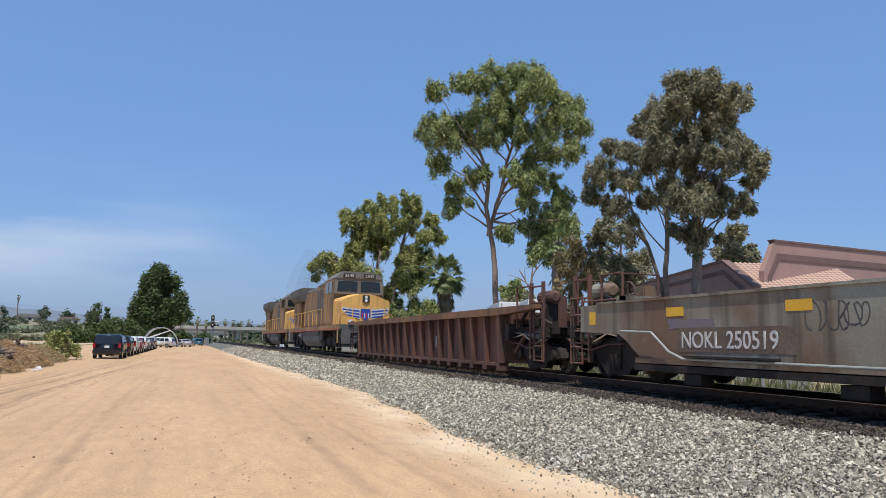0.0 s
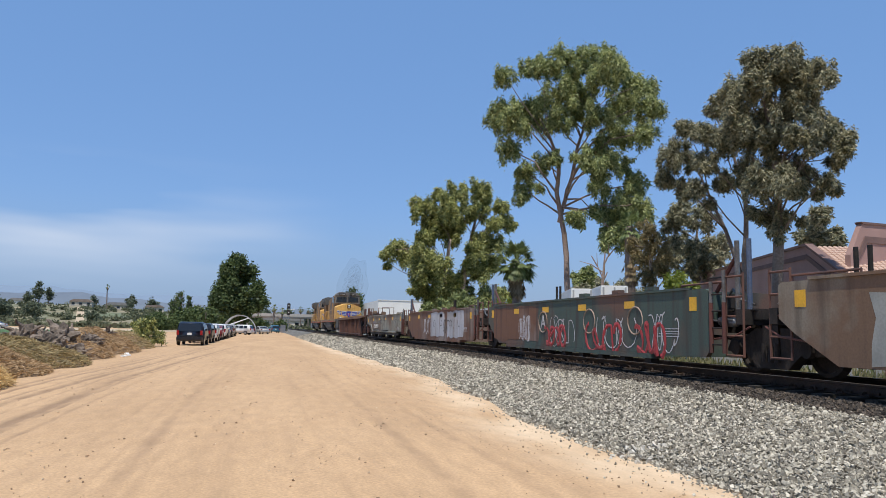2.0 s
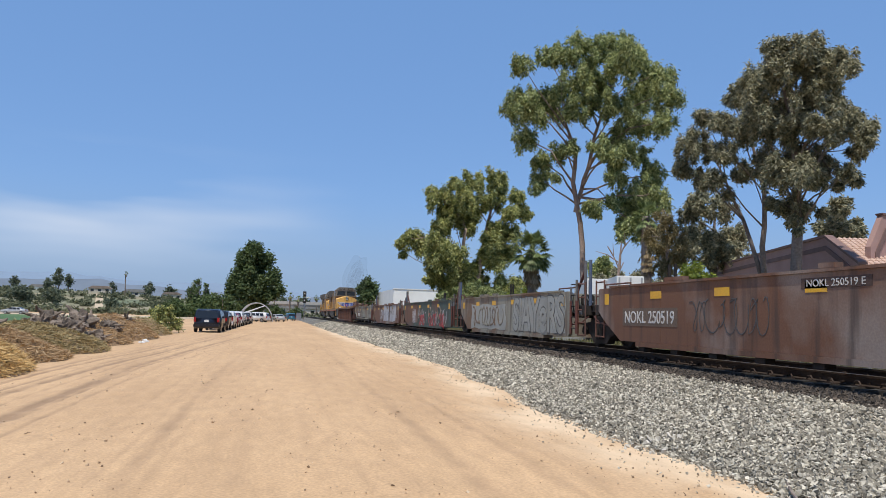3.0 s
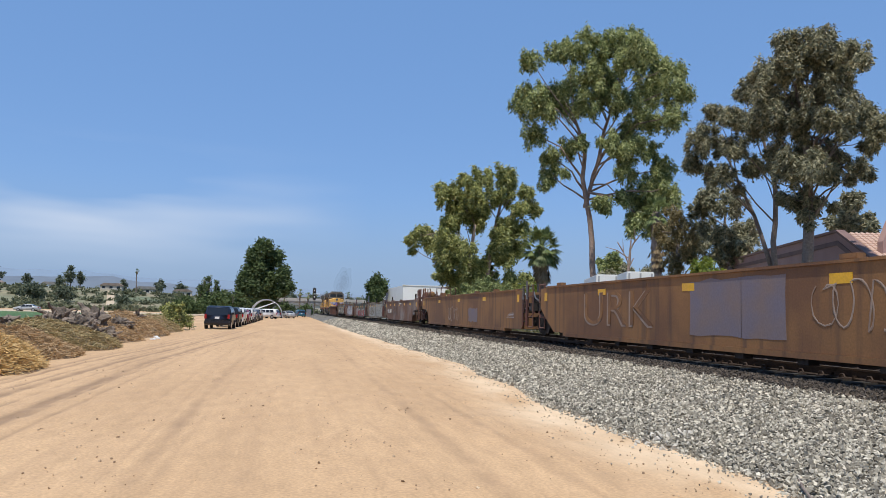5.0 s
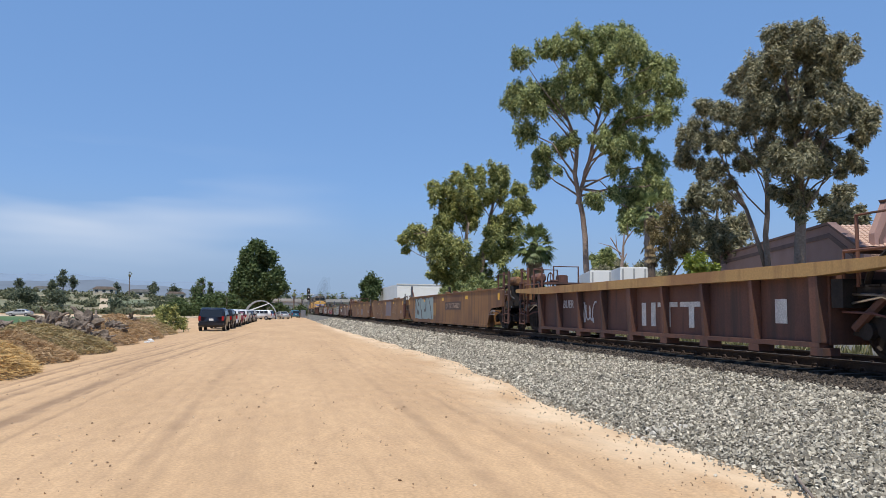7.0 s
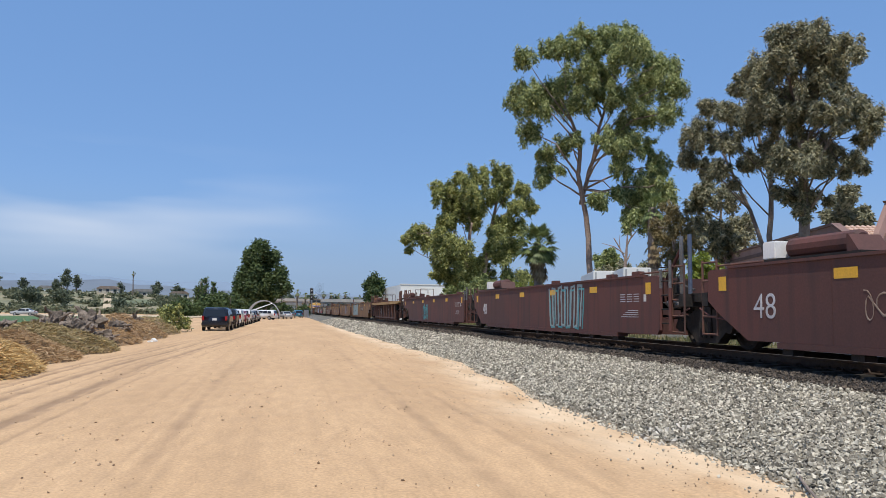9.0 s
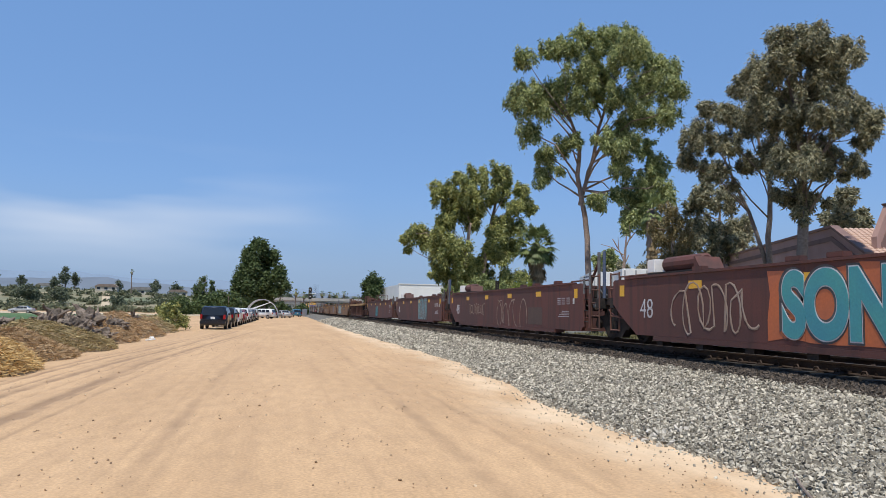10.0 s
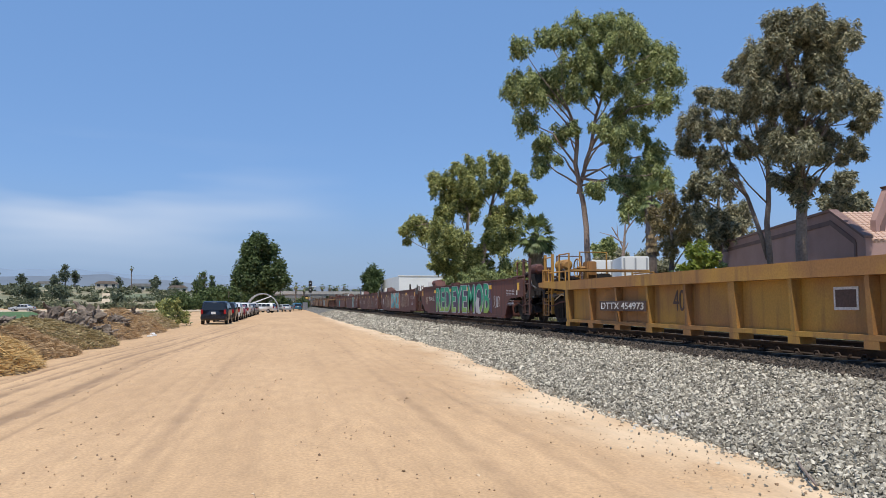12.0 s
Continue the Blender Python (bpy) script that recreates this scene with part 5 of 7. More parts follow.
def ribbed_well(front, rear, body, chord, label, group, ribs=13, top=1.30, low=0.2, chord_h=0.22, seed=1, gear=None, front_wheel=True):
    """A well car with upright posts, sunk panels and a broad top chord."""
    t, L = car_base("well_car", front, rear, label, group)
    h = L / 2
    fy, ry = h - 3.3, -h + 3.4
    for s in (-1, 1):
        part("side_panel", one_box(min(s * 1.3, s * 1.36), max(s * 1.3, s * 1.36), ry, fy, low, top - chord_h), body, t)
        x0, x1 = sorted((s * 1.28, s * 1.56))
        tc = one_prism([(ry - 2.3, top - chord_h * 0.55), (ry - 2.3, top), (fy + 2.3, top), (fy + 2.3, top - chord_h * 0.55), (fy, top - chord_h), (ry, top - chord_h)], x0, x1, "x", 0.012)
        part("top_chord", tc, chord, t)
        part("bottom_chord", one_box(min(s * 1.25, s * 1.5), max(s * 1.25, s * 1.5), ry, fy, low - 0.08, low - 0.002), body, t)
    n = ribs
    for i in range(n):
        y = ry + 0.06 + (fy - ry - 0.12) * i / (n - 1)
        wide = 0.1 if i in (0, n - 1, n // 2) else 0.045
        for s in (-1, 1):
            bm = one_prism([(s * 1.363, low), (s * 1.5, low), (s * 1.54, top - chord_h - 0.003), (s * 1.363, top - chord_h - 0.003)], y - wide, y + wide, "y")
            part("rib", bm, body, t)
        part("foot", one_box(-1.5, -1.2, y - 0.14, y + 0.14, low - 0.2, low - 0.083), body, t)
    for i in range(7):
        y = ry + 0.6 + (fy - ry - 1.2) * i / 6
        part("floor_beam", one_box(-1.29, 1.29, y - 0.12, y + 0.12, low - 0.02, low + 0.1), GRIME, t)
    for y in (fy + 0.05, ry - 0.05):
        part("bulkhead", one_box(-1.36, 1.36, y - 0.04, y + 0.04, 0.25, top - 0.1), body, t)
    for s in (-1, 1):
        end_gear(t, s * (h - 0.75), s, body, False, s < 0 or front_wheel, False, gear)
        truck(t, s * (h - 1.9))
        coupler(t, s * (h - 0.85), s)
        for x in (-1.2, 1.2):
            part("end_brace", one_tube([(x, s * (h - 3.0), 0.5), (x, s * (h - 2.4), 0.95), (x, s * (h - 1.0), 1.05)], 0.07, 6), body, t)
    return t, fy, ry


LOCO_YELLOW = mat_worn("armour_yellow", (0.74, 0.43, 0.12), (0.62, 0.35, 0.10), 0.4, (0.42, 0.24, 0.08))
# flank copy of the yellow: its shade is mixed into the colour, with dust
LOCO_SIDE = mat_worn("dusty_shaded_yellow", (0.36, 0.215, 0.095), (0.20, 0.13, 0.075), 0.55, (0.06, 0.045, 0.035))
LOCO_GREY = mat("harbour_grey", (0.12, 0.115, 0.105), (0.17, 0.16, 0.145), 0.7, 0.8, 20, 0.05, grain=0.12)
LOCO_DARK = mat("sooty_grey", (0.07, 0.068, 0.065), (0.12, 0.115, 0.11), 0.8, 1, 20, 0.1)
LOGO_BLUE = mat("logo_blue", (0.02, 0.06, 0.36), (0.025, 0.065, 0.33), 0.4, 3, 30, 0.0, grain=0.05)
LOGO_RED = mat("logo_red", (0.55, 0.03, 0.03), (0.5, 0.03, 0.03), 0.4, 3, 30, 0.0, grain=0.05)
LAMP = mat_glass("lamp_glass", (0.7, 0.7, 0.66), 0.15)
FRONT = Matrix(((1, 0, 0, 0), (0, 0, -1, 0), (0, 1, 0, 0), (0, 0, 0, 1)))


def locomotive(nose_at, label):
    """A six-axle diesel with a wide nose, which faces back along the train."""
    t = thing("locomotive", pose(TRACK_X, nose_at + 11.15, RAIL_Z), label, "locomotive", "locomotives")
    TRAIN.append((t, nose_at + 11.15))
    part("frame", one_box(-1.52, 1.52, -10.5, 10.6, 1.32, 1.62, 0.02), LOCO_SIDE, t)
    part("sill_stripe", one_box(-1.535, -1.523, -10.4, 10.5, 1.34, 1.38), LOGO_RED, t, "thin red sill stripe")
    part("fuel_tank", one_prism([(-1.4, 0.7), (-1.15, 0.35), (1.15, 0.35), (1.4, 0.7), (1.4, 1.3), (-1.4, 1.3)], -3.6, 3.4, "y", 0.03), LOCO_GREY, t)
    part("air_reservoir", one_tube([(-1.35, 3.5, 1.08), (-1.35, 5.0, 1.08)], 0.18, 10), LOCO_GREY, t)
    # long hood with doors
    part("hood", one_box(-0.98, 0.98, -1.6, 6.4, 1.622, 4.15, 0.05), LOCO_SIDE, t)
    part("hood_roof", one_prism([(-0.98, 4.153), (0.98, 4.153), (0.75, 4.42), (-0.75, 4.42)], -1.6, 6.4, "y"), LOCO_DARK, t)
    for i in range(9):
        y = -1.4 + i * 0.86
        part("hood_door", one_box(-1.005, -0.983, y, y + 0.78, 1.75, 3.5 if i % 3 else 3.9, 0.008), LOCO_SIDE, t)
    part("blower_housing", one_box(-1.35, 1.35, -4.85, -1.61, 1.622, 4.2, 0.06), LOCO_SIDE, t)
    for i in range(4):
        part("vent", one_box(-1.375, -1.352, -4.6 + i * 0.75, -4.05 + i * 0.75, 2.5, 3.9), LOCO_DARK, t)
    part("housing_roof", one_prism([(-1.35, 4.203), (1.35, 4.203), (1.0, 4.5), (-1.0, 4.5)], -4.85, -1.61, "y"), LOCO_DARK, t)
    part("radiator_body", one_box(-1.2, 1.2, 6.41, 10.2, 1.622, 3.6, 0.04), LOCO_SIDE, t)
    part("radiator_wing", one_prism([(-1.25, 3.603), (1.25, 3.603), (1.55, 4.0), (1.55, 4.5), (1.2, 4.62), (-1.2, 4.62), (-1.55, 4.5), (-1.55, 4.0)], 5.6, 10.3, "y"), LOCO_DARK, t)
    part("exhaust_stack", one_box(-0.3, 0.3, 1.4, 2.3, 4.423, 4.6, 0.03), LOCO_DARK, t)
    # cab
    part("cab", one_prism([(-1.5, 1.622), (1.5, 1.622), (1.5, 3.7), (1.42, 4.3), (-1.42, 4.3), (-1.5, 3.7)], -8.1, -4.86, "y", 0.03), LOCO_SIDE, t)
    part("cab_roof", one_prism([(-1.44, 4.303), (1.44, 4.303), (1.0, 4.72), (-1.0, 4.72)], -8.25, -4.86, "y", 0.03), LOCO_GREY, t)
    part("cab_front", one_prism([(-1.44, 3.42), (1.44, 3.42), (1.4, 4.3), (0.95, 4.66), (-0.95, 4.66), (-1.4, 4.3)], -8.2, -8.103, "y"), LOCO_GREY, t, "grey windscreen surround")
    for sx in (-1, 1):
        x0, x1 = sorted((sx * 0.1, sx * 1.28))
        part("windscreen", one_prism([(x0, 3.56), (x1, 3.56), (x1 - (0.06 if sx > 0 else 0), 4.15), (x0 + (0.06 if sx < 0 else 0), 4.15)], -8.22, -8.203, "y"), DARK_GLASS, t, "dark windscreen pane")
        bd = part("number_board", one_box(min(sx * 0.25, sx * 0.95), max(sx * 0.25, sx * 0.95), -8.29, -8.253, 4.36, 4.6), BLACK, t)
        lettering("digits", "2543", W_PAINT, bd, sx * 0.6, -8.294, 4.48, 0.15, 0.52, face=FRONT)
    for y in (-7.9, -7.25, -6.5, -5.7):
        part("cab_panel", one_box(-1.525, -1.503, y, y + 0.5, 1.75, 3.3, 0.006), LOCO_SIDE, t)
    part("cab_door", one_box(-1.53, -1.503, -5.15, -4.9, 1.75, 3.6, 0.006), LOCO_DARK, t)
    part("skirt", one_box(-1.45, -1.3, -3.5, 3.3, 1.0, 1.317), LOCO_DARK, t)
    for y in (-9.3, -4.1, 4.2, 9.2):
        part("equipment_box", one_box(-1.4, -1.2, y - 0.3, y + 0.3, 0.75, 1.317, 0.02), LOCO_DARK, t)
    for y0, y1 in ((-7.8, -7.0), (-6.7, -5.9)):
        part("cab_window", one_box(-1.515, -1.49, y0, y1, 3.5, 4.15), DARK_GLASS, t)
    # nose: arched top, sloping sides
    arch = [(-1.46, 2.98), (-1.38, 3.1), (-0.6, 3.36), (-0.3, 3.42), (0.3, 3.42), (0.6, 3.36), (1.38, 3.1), (1.46, 2.98)]
    bm = bmesh.new()
    prism(bm, [(1.46, 1.622)] + [(x, z) for x, z in arch][::-1] + [(-1.46, 1.622)], -10.1, -8.203, "y")
    for v in bm.verts:
        if v.co.y < -10:
            v.co.x *= 0.93
            v.co.z -= 0.1 if v.co.z > 2.9 else 0
    part("nose", bm, LOCO_YELLOW, t, "bright yellow nose")
    hl = part("headlight", one_box(-0.2, 0.2, -10.16, -10.103, 2.86, 3.26, 0.01), BLACK, t)
    for z in (2.96, 3.15):
        part("lens", one_tube([(0, -10.165, z), (0, -10.19, z)], 0.085, 12), LAMP, hl)
    part("nose_door", one_box(-1.05, -0.55, -10.125, -10.103, 1.75, 2.85, 0.01), LOCO_YELLOW, t)
    # winged badge as plain shapes
    for sx in (-1, 1):
        bm = bmesh.new()
        for k in range(3):
            prism(bm, [(sx * 0.34, 2.4 - k * 0.16), (sx * (1.3 - 0.14 * k), 2.5 - k * 0.16), (sx * (1.28 - 0.14 * k), 2.42 - k * 0.16), (sx * 0.34, 2.31 - k * 0.16)], -10.137, -10.133, "y")
        part("badge_edge", one_prism([(sx * 0.3, 2.5), (sx * 1.34, 2.58), (sx * 1.3, 2.36), (sx * 1.0, 2.1), (sx * 0.3, 1.93)], -10.132, -10.127, "y"), W_PAINT, t, "white ground of the badge wing")
        part("badge_wing", bm, LOGO_BLUE, t)
    part("badge_shield", one_prism([(-0.26, 2.5), (0.26, 2.5), (0.28, 2.1), (0, 1.82), (-0.28, 2.1)], -10.138, -10.128, "y"), LOGO_BLUE, t)
    for k in range(4):
        part("badge_stripe", one_box(-0.2 + k * 0.115, -0.15 + k * 0.115, -10.143, -10.139, 1.98, 2.28), LOGO_RED if k % 2 == 0 else W_PAINT, t)
    # front end: platform, steps, rails, ditch lights, plough
    part("front_platform", one_box(-1.5, 1.5, -10.9, -10.501, 1.35, 1.6, 0.02), LOCO_DARK, t)
    part("pilot", one_box(-1.45, 1.45, -10.95, -10.7, 0.55, 1.347, 0.02), LOCO_DARK, t)
    part("plough", one_prism([(-10.72, 0.6), (-11.1, 0.16), (-10.98, 0.12), (-10.7, 0.3)], -1.4, 1.4, "x"), LOCO_GREY, t)
    coupler(t, -10.2, -1)
    coupler(t, 10.2, 1)
    for sx in (-1, 1):
        for k in range(4):
            part("step", one_box(min(sx * 1.1, sx * 1.55), max(sx * 1.1, sx * 1.55), -10.6 - 0.04 * k, -10.2, 0.35 + k * 0.3, 0.38 + k * 0.3), LOCO_DARK, t)
        part("hand_rail", one_tube([(sx * 1.5, -10.0, 0.6), (sx * 1.5, -10.1, 1.5), (sx * 1.45, -10.5, 2.1), (sx * 0.9, -10.8, 2.6), (sx * 0.85, -10.85, 1.6)], 0.035, 6), LOCO_YELLOW, t, "yellow hand rail")
        part("ditch_light", one_tube([(sx * 1.0, -10.9, 1.75), (sx * 1.0, -11.0, 1.75)], 0.12, 12), LAMP, t)
        for k in range(9):
            part("stanchion", one_tube([(sx * 1.5, -4.5 + k * 1.7, 1.62), (sx * 1.5, -4.5 + k * 1.7, 2.65)], 0.02, 5), LOCO_YELLOW, t)
        part("side_rail", one_tube([(sx * 1.5, -4.6, 2.65), (sx * 1.5, 9.3, 2.65)], 0.022, 6), LOCO_YELLOW, t)
        part("rear_rail", one_tube([(sx * 1.5, 9.4, 2.65), (sx * 1.5, 10.2, 1.6), (sx * 1.5, 10.3, 0.6)], 0.028, 6), W_PAINT, t)
    for y in (-6.7, 6.7):
        bm = bmesh.new()
        for s in (-1, 1):
            prism(bm, [(-2.5, 0.42), (-2.4, 0.8), (-1.7, 0.72), (-1.0, 0.95), (1.0, 0.95), (1.7, 0.72), (2.4, 0.8), (2.5, 0.42), (2.0, 0.36), (1.2, 0.5), (0.4, 0.36), (-0.4, 0.36), (-1.2, 0.5), (-2.0, 0.36)], s * 0.98, s * 1.2, "x")
            for k in (-1.85, 0, 1.85):
                tube(bm, [(s * 1.2, k, 0.53), (s * 1.3, k, 0.53)], 0.17, 10)
                box(bm, s * 1.2 - 0.05, s * 1.2 + 0.05, k + 0.45, k + 0.75, 0.55, 1.1)
        box(bm, -1.1, 1.1, -0.4, 0.4, 0.7, 1.25)
        tr = part("truck", bm, GRIME, t)
        tr.matrix_basis = pose(0, y, 0)
        for k in (-1.85, 0, 1.85):
            w = new("wheelset", WHEEL)
            w.parent = tr
            w.matrix_basis = pose(0, k, 0.46)
            WHEELSETS.append((w, k, 0.46))
    return t


def train():
    locomotive(40.1, "yellow and grey diesel locomotive with a blue winged badge")
    locomotive(62.4, "yellow and grey diesel locomotive at the head of the train")
    # first ribbed car
    t, fy, ry = ribbed_well(39.2, 15.2, P_BROWN, P_EDGE, "brown ribbed well car with a rusty top edge", "ribbed well cars", 18, 1.66, 0.2, 0.2, 1, None, False)
    scrawl("tag", PALE_TAG, t, -1.37, -3.0, 0.75, 0.5, 0.5, 4, 4, 0.02)
    # five grey units
    g = "grey articulated well cars"
    t, fy, ry = smooth_well(15.2, -1.9, P_GREY, "faded grey well car with rust, tags and white numbers", g, "art", "end", 1.52, 0.5, (0, 0), (1, 0), True, 6, 2)
    part("underframe", one_box(-1.3, 1.3, -6.2, 5.6, 0.26, 0.39), GRIME, t)
    y0 = (15.2 - 1.9) / 2
    part("number_panel", one_box(-1.476, -1.4705, 8.3 - y0, 10.95 - y0, 0.62, 1.02), PANEL_BROWN, t)
    lettering("lettering", "NOKL 250519", W_PAINT, t, -1.479, 9.73 - y0, 0.82, 0.27, 2.2, 0.008, "white painted car number")
    patch("paint_patch", BLUE_TAG, t, ragged(10.0 - y0, 11.2 - y0, 1.0, 1.18, random.Random(3), 5, 0.03), -1.4705, label="dull blue paint patch")
    part("pipe", one_tube([(-1.56, 12.6 - y0, 0.98), (-1.56, 11.6 - y0, 0.95), (-1.56, 11.1 - y0, 0.62), (-1.56, 10.7 - y0, 0.5), (-1.56, 7.0 - y0, 0.48), (-1.56, -1.0 - y0 + 2, 0.46)], 0.022, 8), SILVER_TAG, t, "bent grey pipe along the sill")
    for y in (9.6, 5.2):
        part("ledge", one_box(-1.63, -1.475, y - y0 - 1.0, y - y0 + 1.0, 0.53, 0.56), GRIME, t)
    part("side_sill", one_box(-1.5, -1.303, -6.2, 5.6, 0.27, 0.38), GRIME, t)
    for y in (10.6, 7.4, 4.4, 1.6):
        part("sill_block", one_box(-1.45, -1.2, y - y0 - 0.22, y - y0 + 0.22, 0.08, 0.257), GRIME, t)
    scrawl("tag", DARK_TAG, t, -1.471, 7.6 - y0, 1.15, 1.0, 0.4, 6, 6, 0.013)
    scrawl("tag", DARK_TAG, t, -1.471, 6.2 - y0, 1.3, 0.8, 0.3, 7, 6, 0.012)
    scrawl("tag", DARK_TAG, t, -1.471, 6.15 - y0, 0.95, 0.75, 0.25, 17, 5, 0.012)
    scrawl("tag", DARK_TAG, t, -1.47, 0.5 - y0, 0.9, 3.0, 0.7, 9, 9, 0.014)
    t, fy, ry = smooth_well(-1.9, -17.5, P_RUSTY, "rust-streaked well car with pale ghostly lettering sprayed on", g, posts=(1, 0), top=1.52, low=0.26, seed=3)
    for k, (y0, y1) in enumerate(((-1.55, -0.35), (-0.3, 1.2), (-3.35, -2.15), (-4.9, -3.4))):
        patch("paint_patch", WASHED, t, ragged(y0, y1, 0.3, 1.5, random.Random(20 + k), 4, 0.09), -1.472, label="washed-out white sprayed letter shape")
        scrawl("tag", DARK_TAG, t, -1.477, (y0 + y1) / 2, 0.95, 0.3, 0.3, 300 + k, 1, 0.02)
    scrawl("tag", DARK_TAG, t, -1.477, -1.9, 0.85, 1.0, 0.7, 31, 3, 0.03)
    scrawl("tag", PALE_TAG, t, -1.474, 2.2, 0.85, 1.4, 0.9, 32, 5, 0.03)
    t, fy, ry = smooth_well(-17.5, -33.3, P_GREEN, "dark green and rust well car with white and red graffiti", g, posts=(1, 1), top=1.52, low=0.26, seed=4)
    patch("paint_patch", P_RUSTY, t, ragged(2.2, fy - 0.7, 0.28, 1.48, random.Random(5), 8, 0.15), -1.4705, label="rusty end panel")
    for c in (1.8, -1.4, -3.8):
        bm = bmesh.new()
        tube(bm, [(-1.474, c + 0.34 * math.sin(a), 0.95 + 0.3 * math.cos(a)) for a in np.linspace(0, 6.28, 15)], 0.018, 5)
        part("tag", bm, FAINT_TAG, t)
    lettering("tag", "A", PALE_TAG, t, -1.476, 1.8, 0.95, 0.4)
    for c, w in ((0.9, 1.6), (-2.2, 1.8), (-4.4, 1.2)):
        scrawl("tag", RED_TAG, t, -1.474, c, 0.55, w, 0.7, int(c * 10) + 90, 4, 0.06)
        scrawl("tag", PALE_TAG, t, -1.474, c - 0.6, 0.7, w, 0.9, int(c * 10) + 95, 4, 0.016)
    scrawl("tag", PALE_TAG, t, -1.474, 3.4, 0.75, 1.0, 0.9, 41, 8, 0.02)
    t, fy, ry = smooth_well(-33.3, -48.1, P_GREY, "faded grey well car with a large silver and black graffiti word", g, posts=(0, 1), top=1.52, low=0.26, seed=5)
    patch("paint_patch", SILVER_TAG, t, ragged(-5.75, -0.9, 0.28, 1.46, random.Random(6), 10, 0.08), -1.4705, label="silver sprayed ground")
    lettering("graffiti_outline", "SlAYeRS", DARK_TAG, t, -1.475, -3.33, 0.88, 1.2, 4.85, 0.045)
    lettering("graffiti_fill", "SlAYeRS", SILVER_TAG, t, -1.480, -3.33, 0.88, 1.12, 4.75, 0.02, "large silver sprayed word with black outlines")
    patch("paint_patch", SILVER_TAG, t, ragged(0.0, 4.9, 0.28, 1.3, random.Random(7), 8, 0.12), -1.4705, label="faded silver sprayed ground")
    scrawl("tag", P_GREY, t, -1.4755, 2.5, 0.8, 4.2, 0.8, 55, 9, 0.05)
    t, fy, ry = smooth_well(-48.1, -65.6, P_RUSTY, "rusty grey well car with yellow markers and white numbers", g, "end", "art", 1.52, 0.26, (0, 0), (0, 1), False, 7, 6)
    y0 = (-48.1 - 65.6) / 2
    part("number_panel", one_box(-1.476, -1.4705, 4.2, 6.7, 0.62, 1.02), PANEL_BROWN, t)
    lettering("lettering", "NOKL 250519", W_PAINT, t, -1.479, 5.45, 0.82, 0.27, 2.25, 0.008, "white painted car number")
    part("number_panel", one_box(-1.476, -1.4705, -1.0, 0.45, 1.28, 1.44), PANEL_DARK, t)
    lettering("lettering", "NOKL 250519 E", W_PAINT, t, -1.479, -0.28, 1.36, 0.11, 1.2)
    scrawl("tag", DARK_TAG, t, -1.474, 2.5, 0.85, 2.5, 0.7, 51, 8, 0.014)
    # three orange-brown units
    g = "orange-brown articulated well cars"
    t, fy, ry = smooth_well(-65.6, -87.8, P_ORANGE, "dull orange-brown well car with pale tags", g, "art", "end", 1.57, 0.22, (0, 0), (1, 0), False, 5, 7)
    scrawl("tag", FAINT_TAG, t, -1.474, 1.5, 0.7, 2.4, 0.7, 61, 6, 0.025)
    patch("paint_patch", BLUE_TAG, t, ragged(-3.4, -1.8, 0.35, 1.0, random.Random(9), 6, 0.08), -1.4705)
    t, fy, ry = smooth_well(-87.8, -108.1, P_ORANGE, "dull orange-brown well car with outlined tags and a blue patch", g, top=1.57, low=0.22, seed=8, stripes=5, posts=(0, 0))
    lettering("tag", "URK", FAINT_TAG, t, -1.474, 3.84, 0.9, 0.85, 4.0, 0.0)
    lettering("tag", "URK", P_ORANGE, t, -1.478, 3.80, 0.93, 0.82, 3.95, -0.012)
    patch("paint_patch", BLUE_TAG, t, ragged(-2.76, 0.27, 0.36, 1.5, random.Random(10), 8, 0.06), -1.4705, label="faded blue painted patch")
    scrawl("tag", FAINT_TAG, t, -1.474, -4.4, 0.95, 1.8, 0.9, 62, 5, 0.02)
    t, fy, ry = smooth_well(-108.1, -131.0, P_ORANGE, "orange-brown well car with pale blue graffiti and a dark number panel", g, "end", "art", 1.57, 0.22, (1, 0), (0, 1), False, 5, 9)
    patch("paint_patch", P_YELLOW, t, ragged(1.9, 3.4, 0.4, 1.3, random.Random(12), 4, 0.2), -1.4703)
    patch("paint_patch", SKY_TAG, t, ragged(2.6, 8.3, 0.26, 1.53, random.Random(11), 9, 0.1), -1.4705, label="pale blue sprayed ground")
    for pts, r in (([(6.75, 1.5), (7.2, 1.46), (7.58, 1.33), (7.72, 1.05), (7.55, 0.76), (7.2, 0.64), (6.95, 0.7)], [0.03, 0.05, 0.06, 0.08, 0.13, 0.15, 0.09]),
                   ([(7.25, 1.1), (7.1, 1.18), (6.95, 1.08)], [0.07, 0.13, 0.06]), ([(8.2, 1.52), (8.02, 0.9), (7.88, 0.27)], [0.09, 0.09, 0.07]),
                   ([(6.6, 1.5), (6.5, 1.1), (6.2, 0.7)], [0.03, 0.05, 0.04]), ([(5.3, 1.45), (4.85, 1.5), (4.7, 1.15), (4.85, 0.82), (5.3, 0.8)], [0.06, 0.09, 0.11, 0.1, 0.06])):
        brush("graffiti_stroke", DARK_TAG, t, -1.476, pts, r, "dark sprayed stroke")
    for pts in ([(6.3, 0.85), (6.05, 0.85), (5.75, 0.28), (6.0, 0.28)], [(4.0, 1.5), (3.9, 1.52), (3.3, 1.0), (2.9, 0.26), (3.0, 0.26), (3.45, 0.95)]):
        patch("graffiti_stroke", DARK_TAG, t, pts, -1.4755, 0.003, "dark sprayed stroke")
    lettering("lettering", "53", DARK_TAG, t, -1.475, 9.3, 0.72, 0.36, 0.55)
